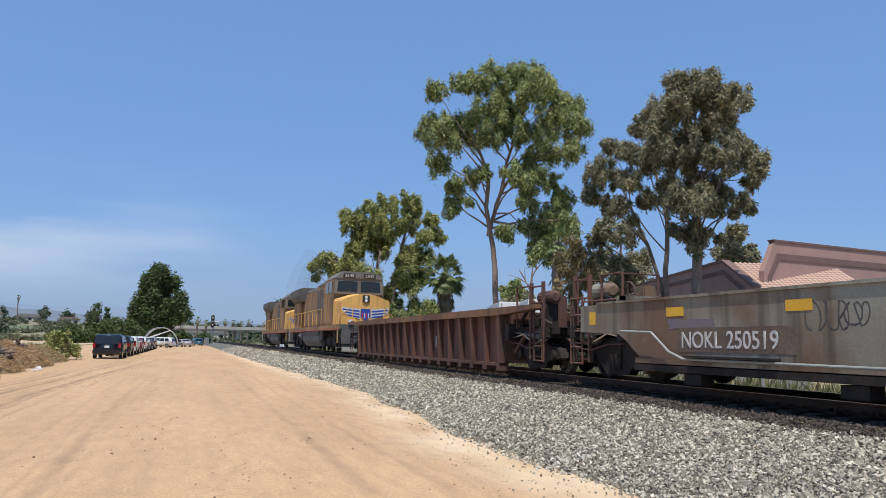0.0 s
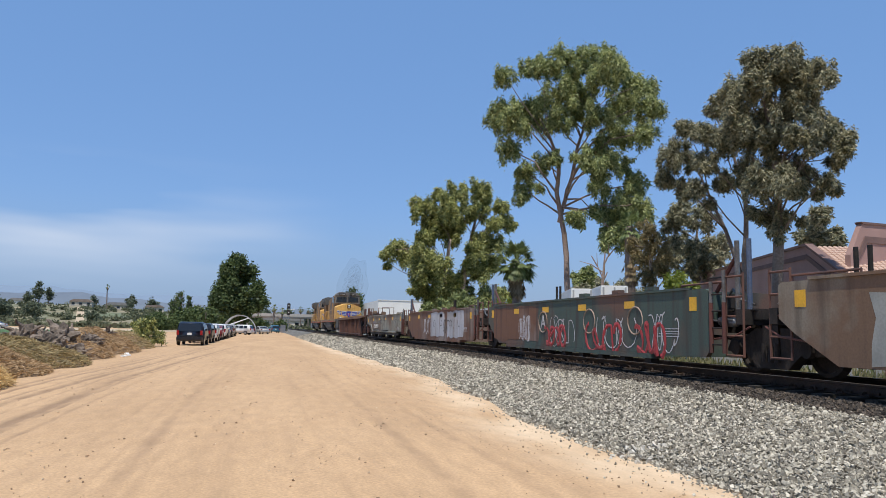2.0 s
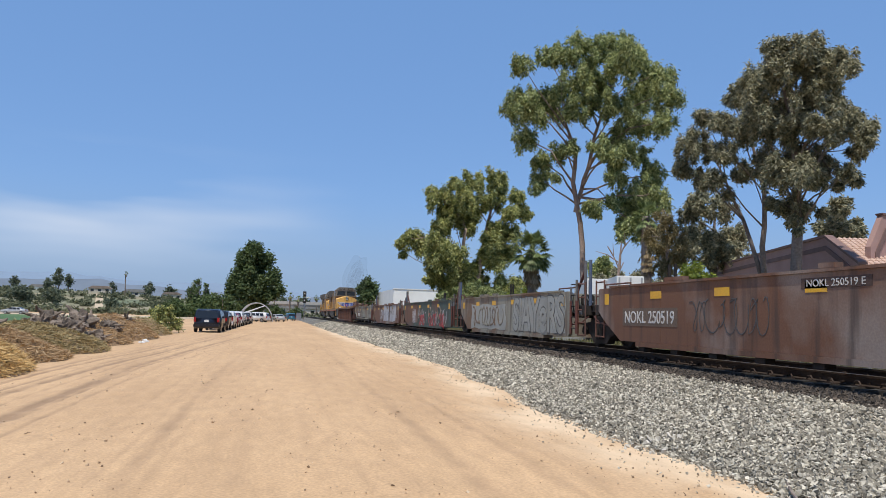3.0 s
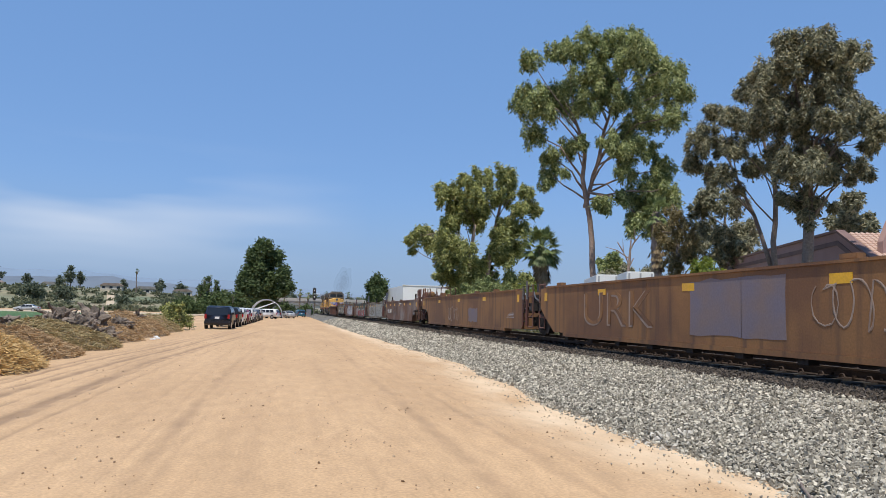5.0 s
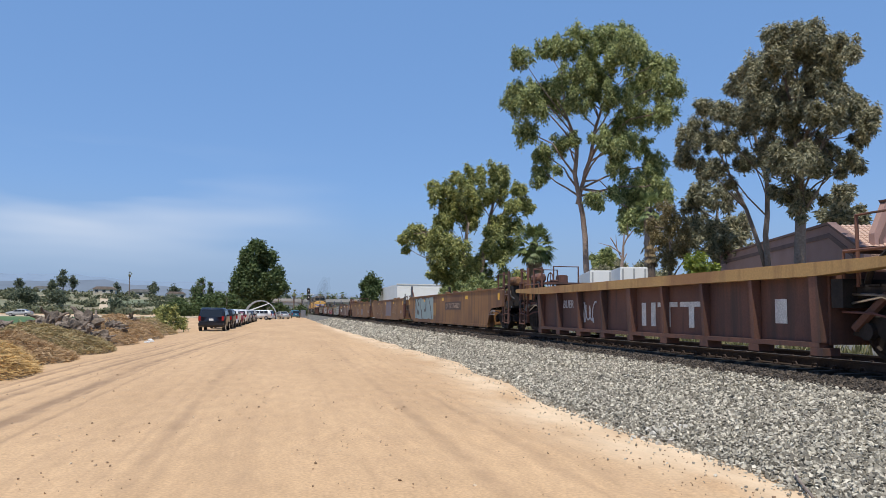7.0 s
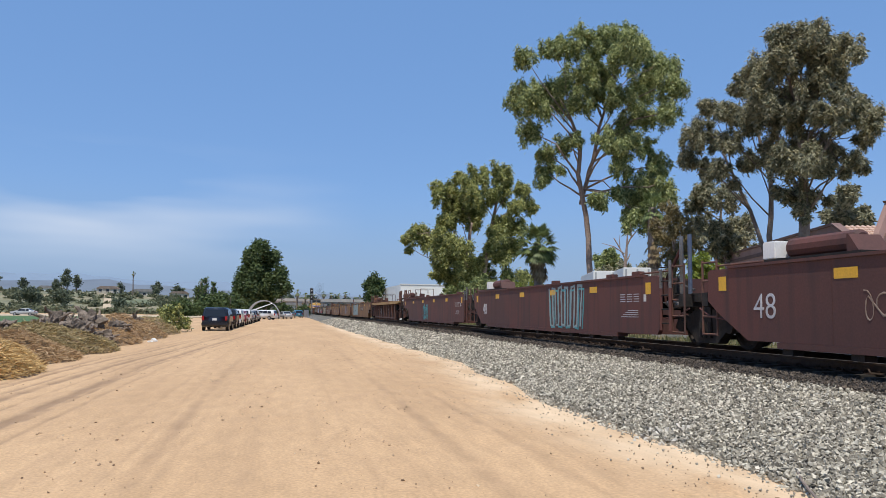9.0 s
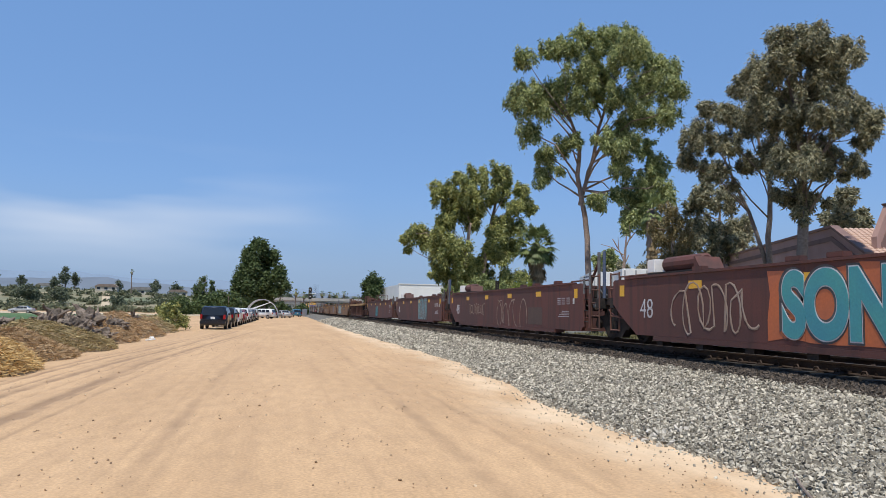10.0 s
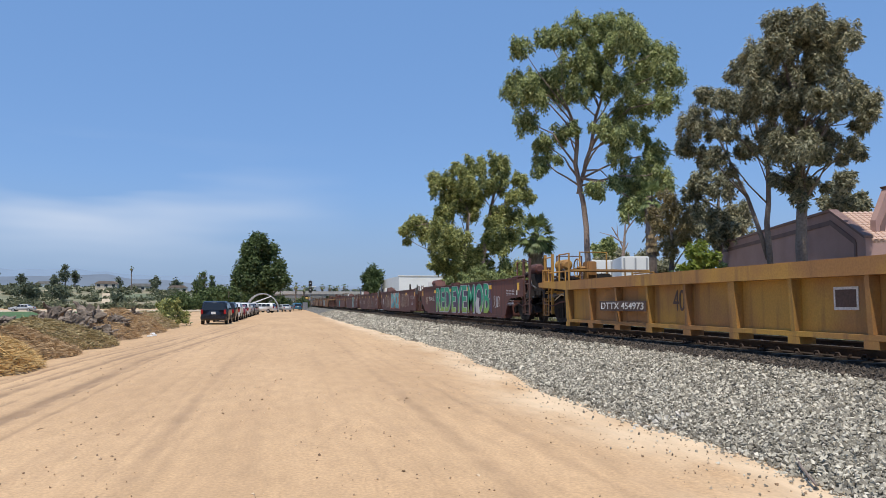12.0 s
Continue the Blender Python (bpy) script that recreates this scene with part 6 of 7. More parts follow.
    part("number_panel", one_box(-1.476, -1.4705, -3.85, -0.45, 0.82, 1.2), PANEL_DARK, t)
    lettering("lettering", "DTTX 766603", FAINT_TAG, t, -1.479, -2.15, 1.0, 0.24, 2.9, 0.006, "white painted car number")
    # ribbed car with a tan chord
    t, fy, ry = ribbed_well(-131.0, -150.4, P_BROWN, P_TAN, "brown ribbed well car with a dull yellow top chord", "ribbed well cars", 9, 1.49, 0.28, 0.21, 2)
    for y0, y1, z0, z1 in ((-2.9, -2.0, 0.72, 0.82), (-2.55, -2.35, 0.3, 0.72), (-1.9, -1.05, 0.72, 0.82), (-1.6, -1.4, 0.3, 0.72), (-0.95, -0.75, 0.3, 0.82), (-0.5, -0.3, 0.3, 0.82)):
        part("logo_bar", one_box(-1.368, -1.3615, y0 + 0.0, y1 + 0.0, z0 + 0.12, z1 + 0.12), W_PAINT, t, "plain white logo bar")
    scrawl("tag", PALE_TAG, t, -1.37, 2.7, 0.72, 0.9, 0.6, 71, 4, 0.03)
    lettering("tag", "BUER", PALE_TAG, t, -1.366, 4.25, 0.95, 0.22, 0.8, 0.01, "pale sprayed letters", 0.15)
    part("placard", one_box(-1.37, -1.3615, -5.4, -5.1, 0.55, 0.95), W_PAINT, t)
    # five oxide red units
    g = "oxide red articulated well cars"
    ends = (-150.4, -170.5, -188.9, -207.7, -227.2, -248.3)
    labels = ("oxide red well car with pale green drips of paint", "oxide red well car with teal sprayed streaks", "oxide red well car with a white number and faint chalk tags",
              "oxide red well car with teal bubble letters in orange", "oxide red well car with huge green graffiti letters")
    for i in range(5):
        t, fy, ry = smooth_well(ends[i], ends[i + 1], P_OXIDE, labels[i], g, "end" if i == 4 else "art", "end" if i == 0 else "art", 1.54, 0.25, (0, i in (1, 2)), (i == 0, i == 4), False, 6, 30 + i)
        if i > 0:
            lettering("lettering", "48", PALE_TAG if i != 4 else FAINT_TAG, t, -1.474, fy - 1.75, 0.85, 0.42, 0.6, -0.008)
        for k in range(4):
            for j in range(3):
                part("stencil", one_box(-1.474, -1.4705, ry + 0.95 + j * 0.36, ry + 1.22 + j * 0.36, 0.98 + k * 0.055, 0.998 + k * 0.055), PALE_TAG, t)
        part("placard", one_box(-1.475, -1.4705, ry + 0.6, ry + 0.72, 0.98, 1.14), W_PAINT, t)
        if i > 0:
            part("top_shelf", one_box(-1.4, 0.6, fy - 3.9, fy - 0.8, 1.593, 1.64), GRIME, t)
            part("air_reservoir", one_tube([(-1.05, fy - 1.95, 1.82), (-1.05, fy - 2.0, 1.82), (-1.05, fy - 3.5, 1.82), (-1.05, fy - 3.55, 1.82)], [0.12, 0.17, 0.17, 0.12], 12), P_OXIDE, t)
            part("end_block", one_box(-1.35, -0.9, fy - 1.9, fy - 1.55, 1.643, 1.95, 0.02), WHITE_WALL, t, "white block on the top edge")
            part("rod_housing", one_prism([(fy - 3.8, 1.643), (fy - 3.6, 1.9), (fy - 3.56, 1.9), (fy - 3.56, 1.643)], -1.35, -0.8, "x"), P_OXIDE, t)
        if i == 0:
            scrawl("tag", TEAL_TAG, t, -1.474, 1.0, 0.7, 1.4, 0.9, 81, 6, 0.04)
        if i == 1:
            drips("tag", SKY_TAG, t, -1.474, -2.2, 0.34, 1.45, 2.5, 82, 11, 0.05, "pale green sprayed streaks")
            drips("tag", TEAL_TAG, t, -1.4735, -2.3, 0.3, 1.35, 2.6, 83, 9, 0.035)
        if i == 2:
            scrawl("tag", FAINT_TAG, t, -1.474, -1.4, 0.7, 3.6, 1.0, 84, 5, 0.02)
            scrawl("tag", FAINT_TAG, t, -1.474, 3.5, 0.85, 2.6, 0.5, 85, 9, 0.014)
            part("panel", one_box(-1.474, -1.4705, -4.8, -3.4, 0.35, 0.9), PANEL_DARK, t)
        if i == 3:
            scrawl("tag", FAINT_TAG, t, -1.474, 4.7, 0.85, 2.9, 1.1, 86, 6, 0.03)
            patch("paint_patch", ORANGE_TAG, t, ragged(-1.75, 3.0, 0.28, 1.5, random.Random(13), 9, 0.12), -1.4705, label="orange sprayed ground")
            lettering("graffiti_shadow", "SONOE", DARK_TAG, t, -1.4765, 0.65, 0.9, 1.2, 4.1, 0.09)
            lettering("graffiti_outline", "SONOE", PALE_TAG, t, -1.482, 0.65, 0.9, 1.13, 3.95, 0.065)
            lettering("graffiti_fill", "SONOE", TEAL_TAG, t, -1.4875, 0.65, 0.9, 1.09, 3.9, 0.05, "teal bubble letters")
            scrawl("tag", FAINT_TAG, t, -1.474, -4.0, 0.9, 3.4, 1.0, 87, 9, 0.03)
        if i == 4:
            for y0, y1 in ((1.7, 5.6), (-1.75, 1.65), (-5.7, -1.8)):
                patch("paint_patch", PURPLE_TAG, t, ragged(y0, y1, 0.28, 1.5, random.Random(15 + int(y1)), 12, 0.16), -1.4705, label="purple sprayed ground")
            for word, c, w in (("RED", 3.6, 3.5), ("EYE", 0.0, 3.05), ("MOB", -3.58, 3.6)):
                lettering("graffiti_outline", word, PALE_TAG, t, -1.474, c - 0.03, 0.88, 1.27, w * 1.03, 0.036)
                lettering("graffiti_fill", word, GREEN_GRAD, t, -1.482, c, 0.89, 1.2, w * 1.0, 0.018, "green to olive block letters")
            patch("graffiti_stroke", PALE_TAG, t, [(-3.3, 0.3), (-3.2, 0.75), (-3.45, 0.95), (-3.85, 0.9), (-3.75, 0.6), (-3.95, 0.3)], -1.4875, 0.003, "pale sprayed hook shape")
            scrawl("tag", PALE_TAG, t, -1.474, 6.7, 0.95, 1.7, 0.25, 88, 7, 0.014)
            scrawl("tag", PALE_TAG, t, -1.474, -6.4, 0.75, 0.9, 0.45, 89, 6, 0.016)
    # the yellow ribbed car
    t, fy, ry = ribbed_well(-248.3, -271.4, P_YELLOW, P_YELLOW, "dull yellow ribbed well car with a white-on-black number", "ribbed well cars", 11, 1.33, 0.24, 0.26, 3, P_YELLOW)
    part("number_panel", one_box(-1.552, -1.544, 3.3, 5.83, 0.5, 0.74), PANEL_DARK, t)
    lettering("lettering", "DTTX 454973", W_PAINT, t, -1.556, 4.57, 0.62, 0.16, 2.3, 0.004, "white painted car number")
    lettering("lettering", "40", PANEL_DARK, t, -1.366, 2.2, 0.74, 0.44, 0.46)
    part("placard", one_box(-1.37, -1.3615, -2.85, -2.35, 0.58, 0.92), W_PAINT, t)
    part("placard", one_box(-1.374, -1.3705, -2.81, -2.39, 0.62, 0.88), PANEL_DARK, t)


SMOKE = bpy.data.materials.new("thin_exhaust")
SMOKE.use_nodes = True
sm_n, sm_l = SMOKE.node_tree.nodes, SMOKE.node_tree.links
sm_t, sm_d, sm_x = (sm_n.new("ShaderNode" + k) for k in ("BsdfTransparent", "BsdfDiffuse", "MixShader"))
sm_d.inputs["Color"].default_value, sm_x.inputs[0].default_value = (0.05, 0.05, 0.05, 1), 0.036
sm_l.new(sm_t.outputs[0], sm_x.inputs[1])
sm_l.new(sm_d.outputs[0], sm_x.inputs[2])
sm_l.new(sm_x.outputs[0], sm_n["Material Output"].inputs["Surface"])


def exhaust():
    """Thin dark diesel smoke that drifts after the locomotives, in soft puffs."""
    bm = bmesh.new()
    for k, r in enumerate((0.7, 1.15, 1.7)):
        ball = bmesh.ops.create_icosphere(bm, subdivisions=3, radius=1)["verts"]
        for v in ball:
            n = v.co.normalized()
            d = r * (1 + 0.3 * noise.noise(n * 1.7 + Vector((k, 0, 3))))
            v.co = Vector((n.x * d + 0.35 * n.z * d, n.y * d * 1.6 + 0.9 * n.z * d, 0.9 + n.z * d * 1.9))
    for p in bm.faces:
        p.smooth = True
    ob = part("exhaust_smoke", bm, SMOKE, None)
    return tagged(ob, "thin dark diesel smoke drifting above the train", "smoke", kind="stuff")


def travelled(s):
    """Metres that the train has gone after s seconds: it gathers speed."""
    return 22.09 * s + 0.0486 * s * s


def motions():
    walk(exhaust(), [(0.0, pose(9.6, 63, 5.2)), (1.5, pose(9.8, 80, 5.4)), (2.5, pose(10.2, 96, 5.8)), (5.5, pose(10.5, 165, 6.5)), (12.0, pose(10, 320, 7.0))])
    for t, y0 in TRAIN:
        walk(t, [(k * 0.5, pose(TRACK_X, y0 + travelled(k * 0.5), RAIL_Z)) for k in range(25)])
    spins = [(k / 30, k * 86.0) for k in range(361)]      # rolling wheels, nearly a quarter turn a step
    for w, k, z in WHEELSETS:
        walk(w, [(s, pose(0, k, z, -a)) for s, a in spins])


# ---- the left side of the road: heaps, field, hill, parked cars ----
MULCH = mat("brown_mulch", (0.38, 0.25, 0.135), (0.23, 0.155, 0.09), 0.95, 1.5, 18, 0.9, grain=0.4, dist=0.06)
STRAW_HEAP = mat_leaf("straw_blade", (0.42, 0.27, 0.11), (0.78, 0.55, 0.25), 0.2)
MULCH_BLADE = mat_leaf("mulch_blade", (0.28, 0.175, 0.09), (0.56, 0.38, 0.20), 0.2)
OLIVE_BLADE = mat_leaf("wilted_blade", (0.24, 0.19, 0.09), (0.50, 0.38, 0.19), 0.2)
STUMP = mat("grey_stump", (0.10, 0.078, 0.06), (0.26, 0.205, 0.16), 0.95, 2, 14, 0.7, grain=0.3)
HILL = mat("dry_hill", (0.235, 0.20, 0.125), (0.125, 0.145, 0.08), 0.95, 0.022, 0.35, 0.4, span=(0.38, 0.6), grain=0.35)
# ridge colours with the blue haze of distance painted in, stronger farther off
FAR_RIDGE = mat("haze_tinted_ridge", (0.125, 0.155, 0.195), (0.145, 0.175, 0.215), 1.0, 0.002, 0.02, 0.0, grain=0.08)
FAR_RIDGE_2 = mat("far_haze_tinted_ridge", (0.175, 0.235, 0.315), (0.185, 0.245, 0.325), 1.0, 0.001, 0.01, 0.0, grain=0.04)
WEED = mat_leaf("verge_weed", (0.10, 0.12, 0.045), (0.30, 0.25, 0.13), 0.3, 0.02)
# scrub green lightened, with some distance haze in the colour
SHRUB = mat_leaf("hill_shrub", (0.11, 0.125, 0.075), (0.20, 0.205, 0.13), 0.3, 0.0)
TAN_STRIP = mat("farm_track", (0.42, 0.33, 0.22), (0.48, 0.39, 0.27), 0.95, 0.1, 4, 0.2, grain=0.12)
ROOF_GREY = mat("grey_roof", (0.20, 0.19, 0.18), (0.27, 0.26, 0.25), 0.9, 0.5, 8, 0.1)
ROOF_RED = mat("red_roof", (0.21, 0.165, 0.135), (0.26, 0.20, 0.165), 0.9, 0.5, 8, 0.1)
BEIGE = mat("beige_wall", (0.50, 0.44, 0.36), (0.56, 0.50, 0.42), 0.9, 0.3, 8, 0.1, grain=0.06)
C_NAVY, C_BLACK, C_WHITE = mat_paint("navy_car_paint", (0.01, 0.012, 0.02)), mat_paint("black_car_paint", (0.015, 0.015, 0.017)), mat_paint("white_car_paint", (0.72, 0.73, 0.74))
C_RED, C_SILVER, C_TAN = mat_paint("red_car_paint", (0.22, 0.02, 0.025)), mat_paint("silver_car_paint", (0.40, 0.41, 0.42)), mat_paint("grey_car_paint", (0.18, 0.19, 0.20))
TAIL_RED = mat_glass("tail_lamp", (0.30, 0.012, 0.012), 0.2)
PLATE = mat("plate_white", (0.7, 0.7, 0.68), (0.66, 0.66, 0.64), 0.5, 5, 30, 0.0, grain=0.04)


def mound(name, at, rx, ry, h, seed, blade, label, n_blades, ln=0.5, turn=0):
    """A heap: a lumpy body with loose strands lying over it."""
    rng = np.random.default_rng(seed)
    t = thing(name, pose(at[0], at[1], 0, 0, 0, turn), label, "heap")

    def hz(x, y):
        q = (x / rx) ** 2 + (y / ry) ** 2
        return max(-0.05, h * max(0.0, 1 - q) ** 0.75 * (1 + 0.45 * fbm(x + seed, y, 1.1, seed)) - 0.03)
    k = 34
    verts = [(rx * (2 * i / k - 1) * 1.05, ry * (2 * j / k - 1) * 1.05) for j in range(k + 1) for i in range(k + 1)]
    verts = [(x, y, hz(x, y)) for x, y in verts]
    faces = [(j * (k + 1) + i, j * (k + 1) + i + 1, (j + 1) * (k + 1) + i + 1, (j + 1) * (k + 1) + i) for j in range(k) for i in range(k)]
    raw("heap_body", verts, faces, MULCH, t)
    pts = []
    while len(pts) < n_blades:
        x, y = rng.uniform(-rx, rx), rng.uniform(-ry, ry)
        if (x / rx) ** 2 + (y / ry) ** 2 < 1.0:
            pts.append((x, y, hz(x, y) + 0.02 + 0.07 * rng.random()))
    c = np.array(pts)
    a = rng.normal(size=c.shape) * (1, 1, 0.28)
    a /= np.linalg.norm(a, axis=1, keepdims=True)
    s = np.cross(a, rng.normal(size=c.shape))
    s /= np.linalg.norm(s, axis=1, keepdims=True)
    l, w = ln * rng.uniform(0.4, 1.5, (len(c), 1)), 0.011 * rng.uniform(0.5, 1.8, (len(c), 1))
    v = np.stack([c - a * l / 2, c + s * w, c + a * l / 2, c - s * w], 1)
    tagged(raw("loose_straw", v.reshape(-1, 3), np.arange(len(c) * 4).reshape(-1, 4), blade, t), kind="stuff")
    return t


def stump(at, size, turn, seed, label):
    """An uprooted stump: a short bole with twisted roots."""
    rnd = random.Random(seed)
    t = thing("tree_stump", pose(at[0], at[1], at[2], rnd.uniform(-25, 25), rnd.uniform(-25, 25), turn), label, "stump", "uprooted stumps")
    bm = bmesh.new()
    bmesh.ops.create_icosphere(bm, subdivisions=4, radius=1)
    for v in bm.verts:                         # gnarled, split bole
        n = v.co.normalized()
        d = 0.62 + 0.42 * noise.noise(n * 1.6 + Vector((seed, 0, 0))) + 0.22 * noise.noise(n * 4.5 + Vector((0, seed, 0))) + 0.09 * noise.noise(n * 11)
        v.co = Vector((n.x * d * 1.0, n.y * d * 0.9, n.z * d * 0.75 + 0.12)) * size
    part("bole", bm, STUMP, t)
    for i in range(11):
        a = i * 0.571 + rnd.uniform(-0.3, 0.3)
        d = Vector((math.cos(a), math.sin(a), rnd.uniform(-0.15, 0.55)))
        pts = [d * 0.3 * size + Vector((0, 0, rnd.uniform(-0.1, 0.3) * size))]
        for k in range(3):
            pts.append(pts[-1] + (d * 0.2 + Vector((rnd.uniform(-0.14, 0.14), rnd.uniform(-0.14, 0.14), rnd.uniform(-0.12, 0.14)))) * size)
        g = rnd.uniform(0.7, 1.3) * size
        part("root", one_tube(pts, [0.17 * g, 0.11 * g, 0.07 * g, 0.025 * g], 6), STUMP, t)
    return t


def heaps():
    mound("straw_heap", (-8.3, 19.2), 2.6, 3.6, 1.05, 1, STRAW_HEAP, "heap of dry yellow straw beside the road", 30000, 0.34)
    mound("mulch_heap", (-9.8, 24.5), 3.7, 4.4, 0.85, 2, MULCH_BLADE, "heap of brown plant waste beside the road", 24000, 0.3)
    mound("mulch_heap", (-8.6, 29.5), 2.6, 3.2, 0.8, 3, OLIVE_BLADE, "heap of wilted olive brown plant waste", 15000, 0.3)
    mound("mulch_heap", (-8.9, 36.0), 2.5, 4.0, 0.75, 4, MULCH_BLADE, "heap of dark soil and roots", 8000, 0.3)
    mound("mulch_heap", (-8.8, 43.5), 2.4, 4.4, 1.0, 5, MULCH_BLADE, "heap of reddish brown mulch beside the road", 9000, 0.34)
    mound("mulch_heap", (-9.0, 51.0), 2.3, 4.4, 0.85, 6, OLIVE_BLADE, "low heap of brown mulch beside the road", 5000, 0.45)
    rnd = random.Random(4)
    for i, (x, y, z, s) in enumerate(((-8.3, 33.2, 0.75, 1.0), (-9.3, 32.0, 0.75, 0.95), (-8.4, 35.5, 0.95, 1.15), (-7.5, 33.8, 0.4, 0.8), (-9.5, 35.0, 0.95, 0.95), (-7.9, 37.4, 0.6, 0.85), (-8.2, 40.5, 0.8, 0.7), (-8.6, 46.5, 0.95, 0.75), (-10.3, 31.0, 0.85, 0.8), (-7.3, 31.4, 0.3, 0.6))):
        stump((x, y, z - 0.2), s * 0.9, rnd.uniform(0, 360), 30 + i, "grey uprooted tree stump with twisted roots on a heap")
    for i in range(9):
        x, y, a = rnd.uniform(-9.6, -7.4), rnd.uniform(30.5, 37), rnd.uniform(0, 3.1)
        d = Vector((math.cos(a), math.sin(a), rnd.uniform(-0.15, 0.25)))
        p = Vector((x, y, rnd.uniform(0.35, 0.7)))
        log = thing("broken_branch", pose(*p), "broken grey branch lying on the heap", "branch", "broken branches")
        part("wood", one_tube([-d * 0.9, -d * 0.2 + Vector((0, 0, 0.05)), d * 0.6, d * 1.1 + Vector((0, 0, 0.1))], [0.09, 0.08, 0.06, 0.02], 7), STUMP, log)
    for i in range(3):
        x, y = rnd.uniform(-6.6, -5.9), rnd.uniform(32, 52)
        b = thing("litter", pose(x, y, 0.03, 0, 0, rnd.uniform(0, 180)), "small pale scrap of litter beside the heap", "litter", "litter")
        part("scrap", one_prism([(-0.12, 0), (0.05, -0.02), (0.14, 0.01), (0.08, 0.06), (-0.06, 0.08)], -0.08, 0.08, "x", 0.008), WHITE_WALL, b)
    tree("bush", (-8.0, 56.5), 8, [[(0, 0, 0.06), (0, 1, 0.04), (0, 1.4, 0.02)]], [(-0.8, 0.6, 0.6), (0, 0.9, 0.7), (0.8, 0.7, 0.6), (0.2, 1.5, 0.5), (-0.5, 1.4, 0.4)], LEAF_C, BARK_DARK, "green weedy bush beside the road", 61, dens=330, ln=0.2, wd=0.1, droop=0.0)["category"] = "bush"


def hill_z(x, y):
    r = min(1.0, max(0.0, (y - 260) / 200))
    side = min(1.0, max(0.0, (30 - x) / 140))
    return (r * r * (3 - 2 * r)) * (3.0 + 8.0 * side) * (1 + 0.18 * fbm(x, y, 90, 2)) - 0.2


def distance():
    xs, ys = np.linspace(-620, 120, 75), np.linspace(255, 900, 60)
    nx = len(xs)
    faces = [(j * nx + i, j * nx + i + 1, (j + 1) * nx + i + 1, (j + 1) * nx + i) for j in range(len(ys) - 1) for i in range(nx - 1)]
    ob = raw("hill", [(x, y, hill_z(x, y)) for y in ys for x in xs], faces, HILL)
    for p in ob.data.polygons:
        p.use_smooth = True
    tagged(ob, "low dry hillside with green scrub across the field", "hill", kind="structure")
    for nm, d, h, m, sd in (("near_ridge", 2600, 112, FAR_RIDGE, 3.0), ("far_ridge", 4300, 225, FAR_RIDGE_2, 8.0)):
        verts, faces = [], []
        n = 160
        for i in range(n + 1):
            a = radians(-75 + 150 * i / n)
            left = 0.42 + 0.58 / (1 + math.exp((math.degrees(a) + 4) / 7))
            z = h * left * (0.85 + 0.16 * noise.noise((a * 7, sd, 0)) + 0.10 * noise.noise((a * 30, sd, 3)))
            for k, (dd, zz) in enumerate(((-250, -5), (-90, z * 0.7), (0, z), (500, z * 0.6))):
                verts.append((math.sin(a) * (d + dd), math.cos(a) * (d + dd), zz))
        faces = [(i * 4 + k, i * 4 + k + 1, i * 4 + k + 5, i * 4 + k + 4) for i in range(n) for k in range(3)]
        tagged(raw(nm, verts, faces, m), "mountain ridge on the horizon, tinted blue for distance haze", "mountains", kind="structure")
    bm = bmesh.new()
    prism(bm, [(-190, 84), (-16, 78), (-24, 150), (-210, 150)], 0.03, 0.12, "z")
    tagged(part("field", bm, FIELD), "flat green crop field beyond the heaps", "field", kind="structure")
    bm = bmesh.new()
    prism(bm, [(-260, 152), (-18, 152), (-12, 200), (-300, 215)], 0.02, 0.07, "z")
    tagged(part("farm_track", bm, TAN_STRIP), "pale dirt farm track beyond the field", "track", kind="structure")
    bm = bmesh.new()
    prism(bm, [(13.3, -60), (120, -60), (200, 600), (13.3, 600)], 0.0, 0.04, "z")
    tagged(part("verge", bm, DIRT), "dry grassy verge behind the railway", "ground", kind="structure")
    # scrub on the hillside and a wood on the horizon
    rnd, rng = random.Random(9), np.random.default_rng(9)
    blobs = []
    for _ in range(1500):
        y = rnd.uniform(235, 520)
        x = rnd.uniform(-0.72, 0.16) * y
        if noise.noise((x * 0.02, y * 0.02, 5)) < -0.18:
            continue
        r = rnd.uniform(0.8, 2.4)
        blobs.append((x, y, hill_z(x, y) + r * 0.3, r))
    ob = raw("hillside_scrub", *leaves(blobs, rng, 13, 1.3, 0.9, 0.1, flat=0.7), SHRUB)
    tagged(ob, "dark green scrub scattered over the hillside", "scrub", kind="stuff")
    blobs = []
    for _ in range(150):
        y = rnd.uniform(330, 420)
        x = rnd.uniform(-30, 130)
        r = rnd.uniform(1.5, 3.2)
        for k in range(3):
            blobs.append((x + rnd.uniform(-2, 2), y, hill_z(x, y) + 1 + k * r * 0.8, r * (1 - 0.2 * k)))
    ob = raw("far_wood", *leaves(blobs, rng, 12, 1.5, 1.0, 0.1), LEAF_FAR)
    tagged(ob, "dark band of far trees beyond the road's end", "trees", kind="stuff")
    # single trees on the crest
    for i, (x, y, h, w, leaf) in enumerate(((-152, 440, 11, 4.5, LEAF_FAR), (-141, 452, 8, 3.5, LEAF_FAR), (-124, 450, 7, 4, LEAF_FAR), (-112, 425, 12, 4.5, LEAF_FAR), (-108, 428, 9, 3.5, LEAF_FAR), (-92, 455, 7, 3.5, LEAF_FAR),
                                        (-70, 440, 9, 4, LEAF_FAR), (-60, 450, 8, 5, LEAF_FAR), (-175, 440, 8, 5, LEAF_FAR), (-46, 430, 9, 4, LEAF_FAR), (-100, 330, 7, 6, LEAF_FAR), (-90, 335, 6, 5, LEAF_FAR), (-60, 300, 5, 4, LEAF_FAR))):
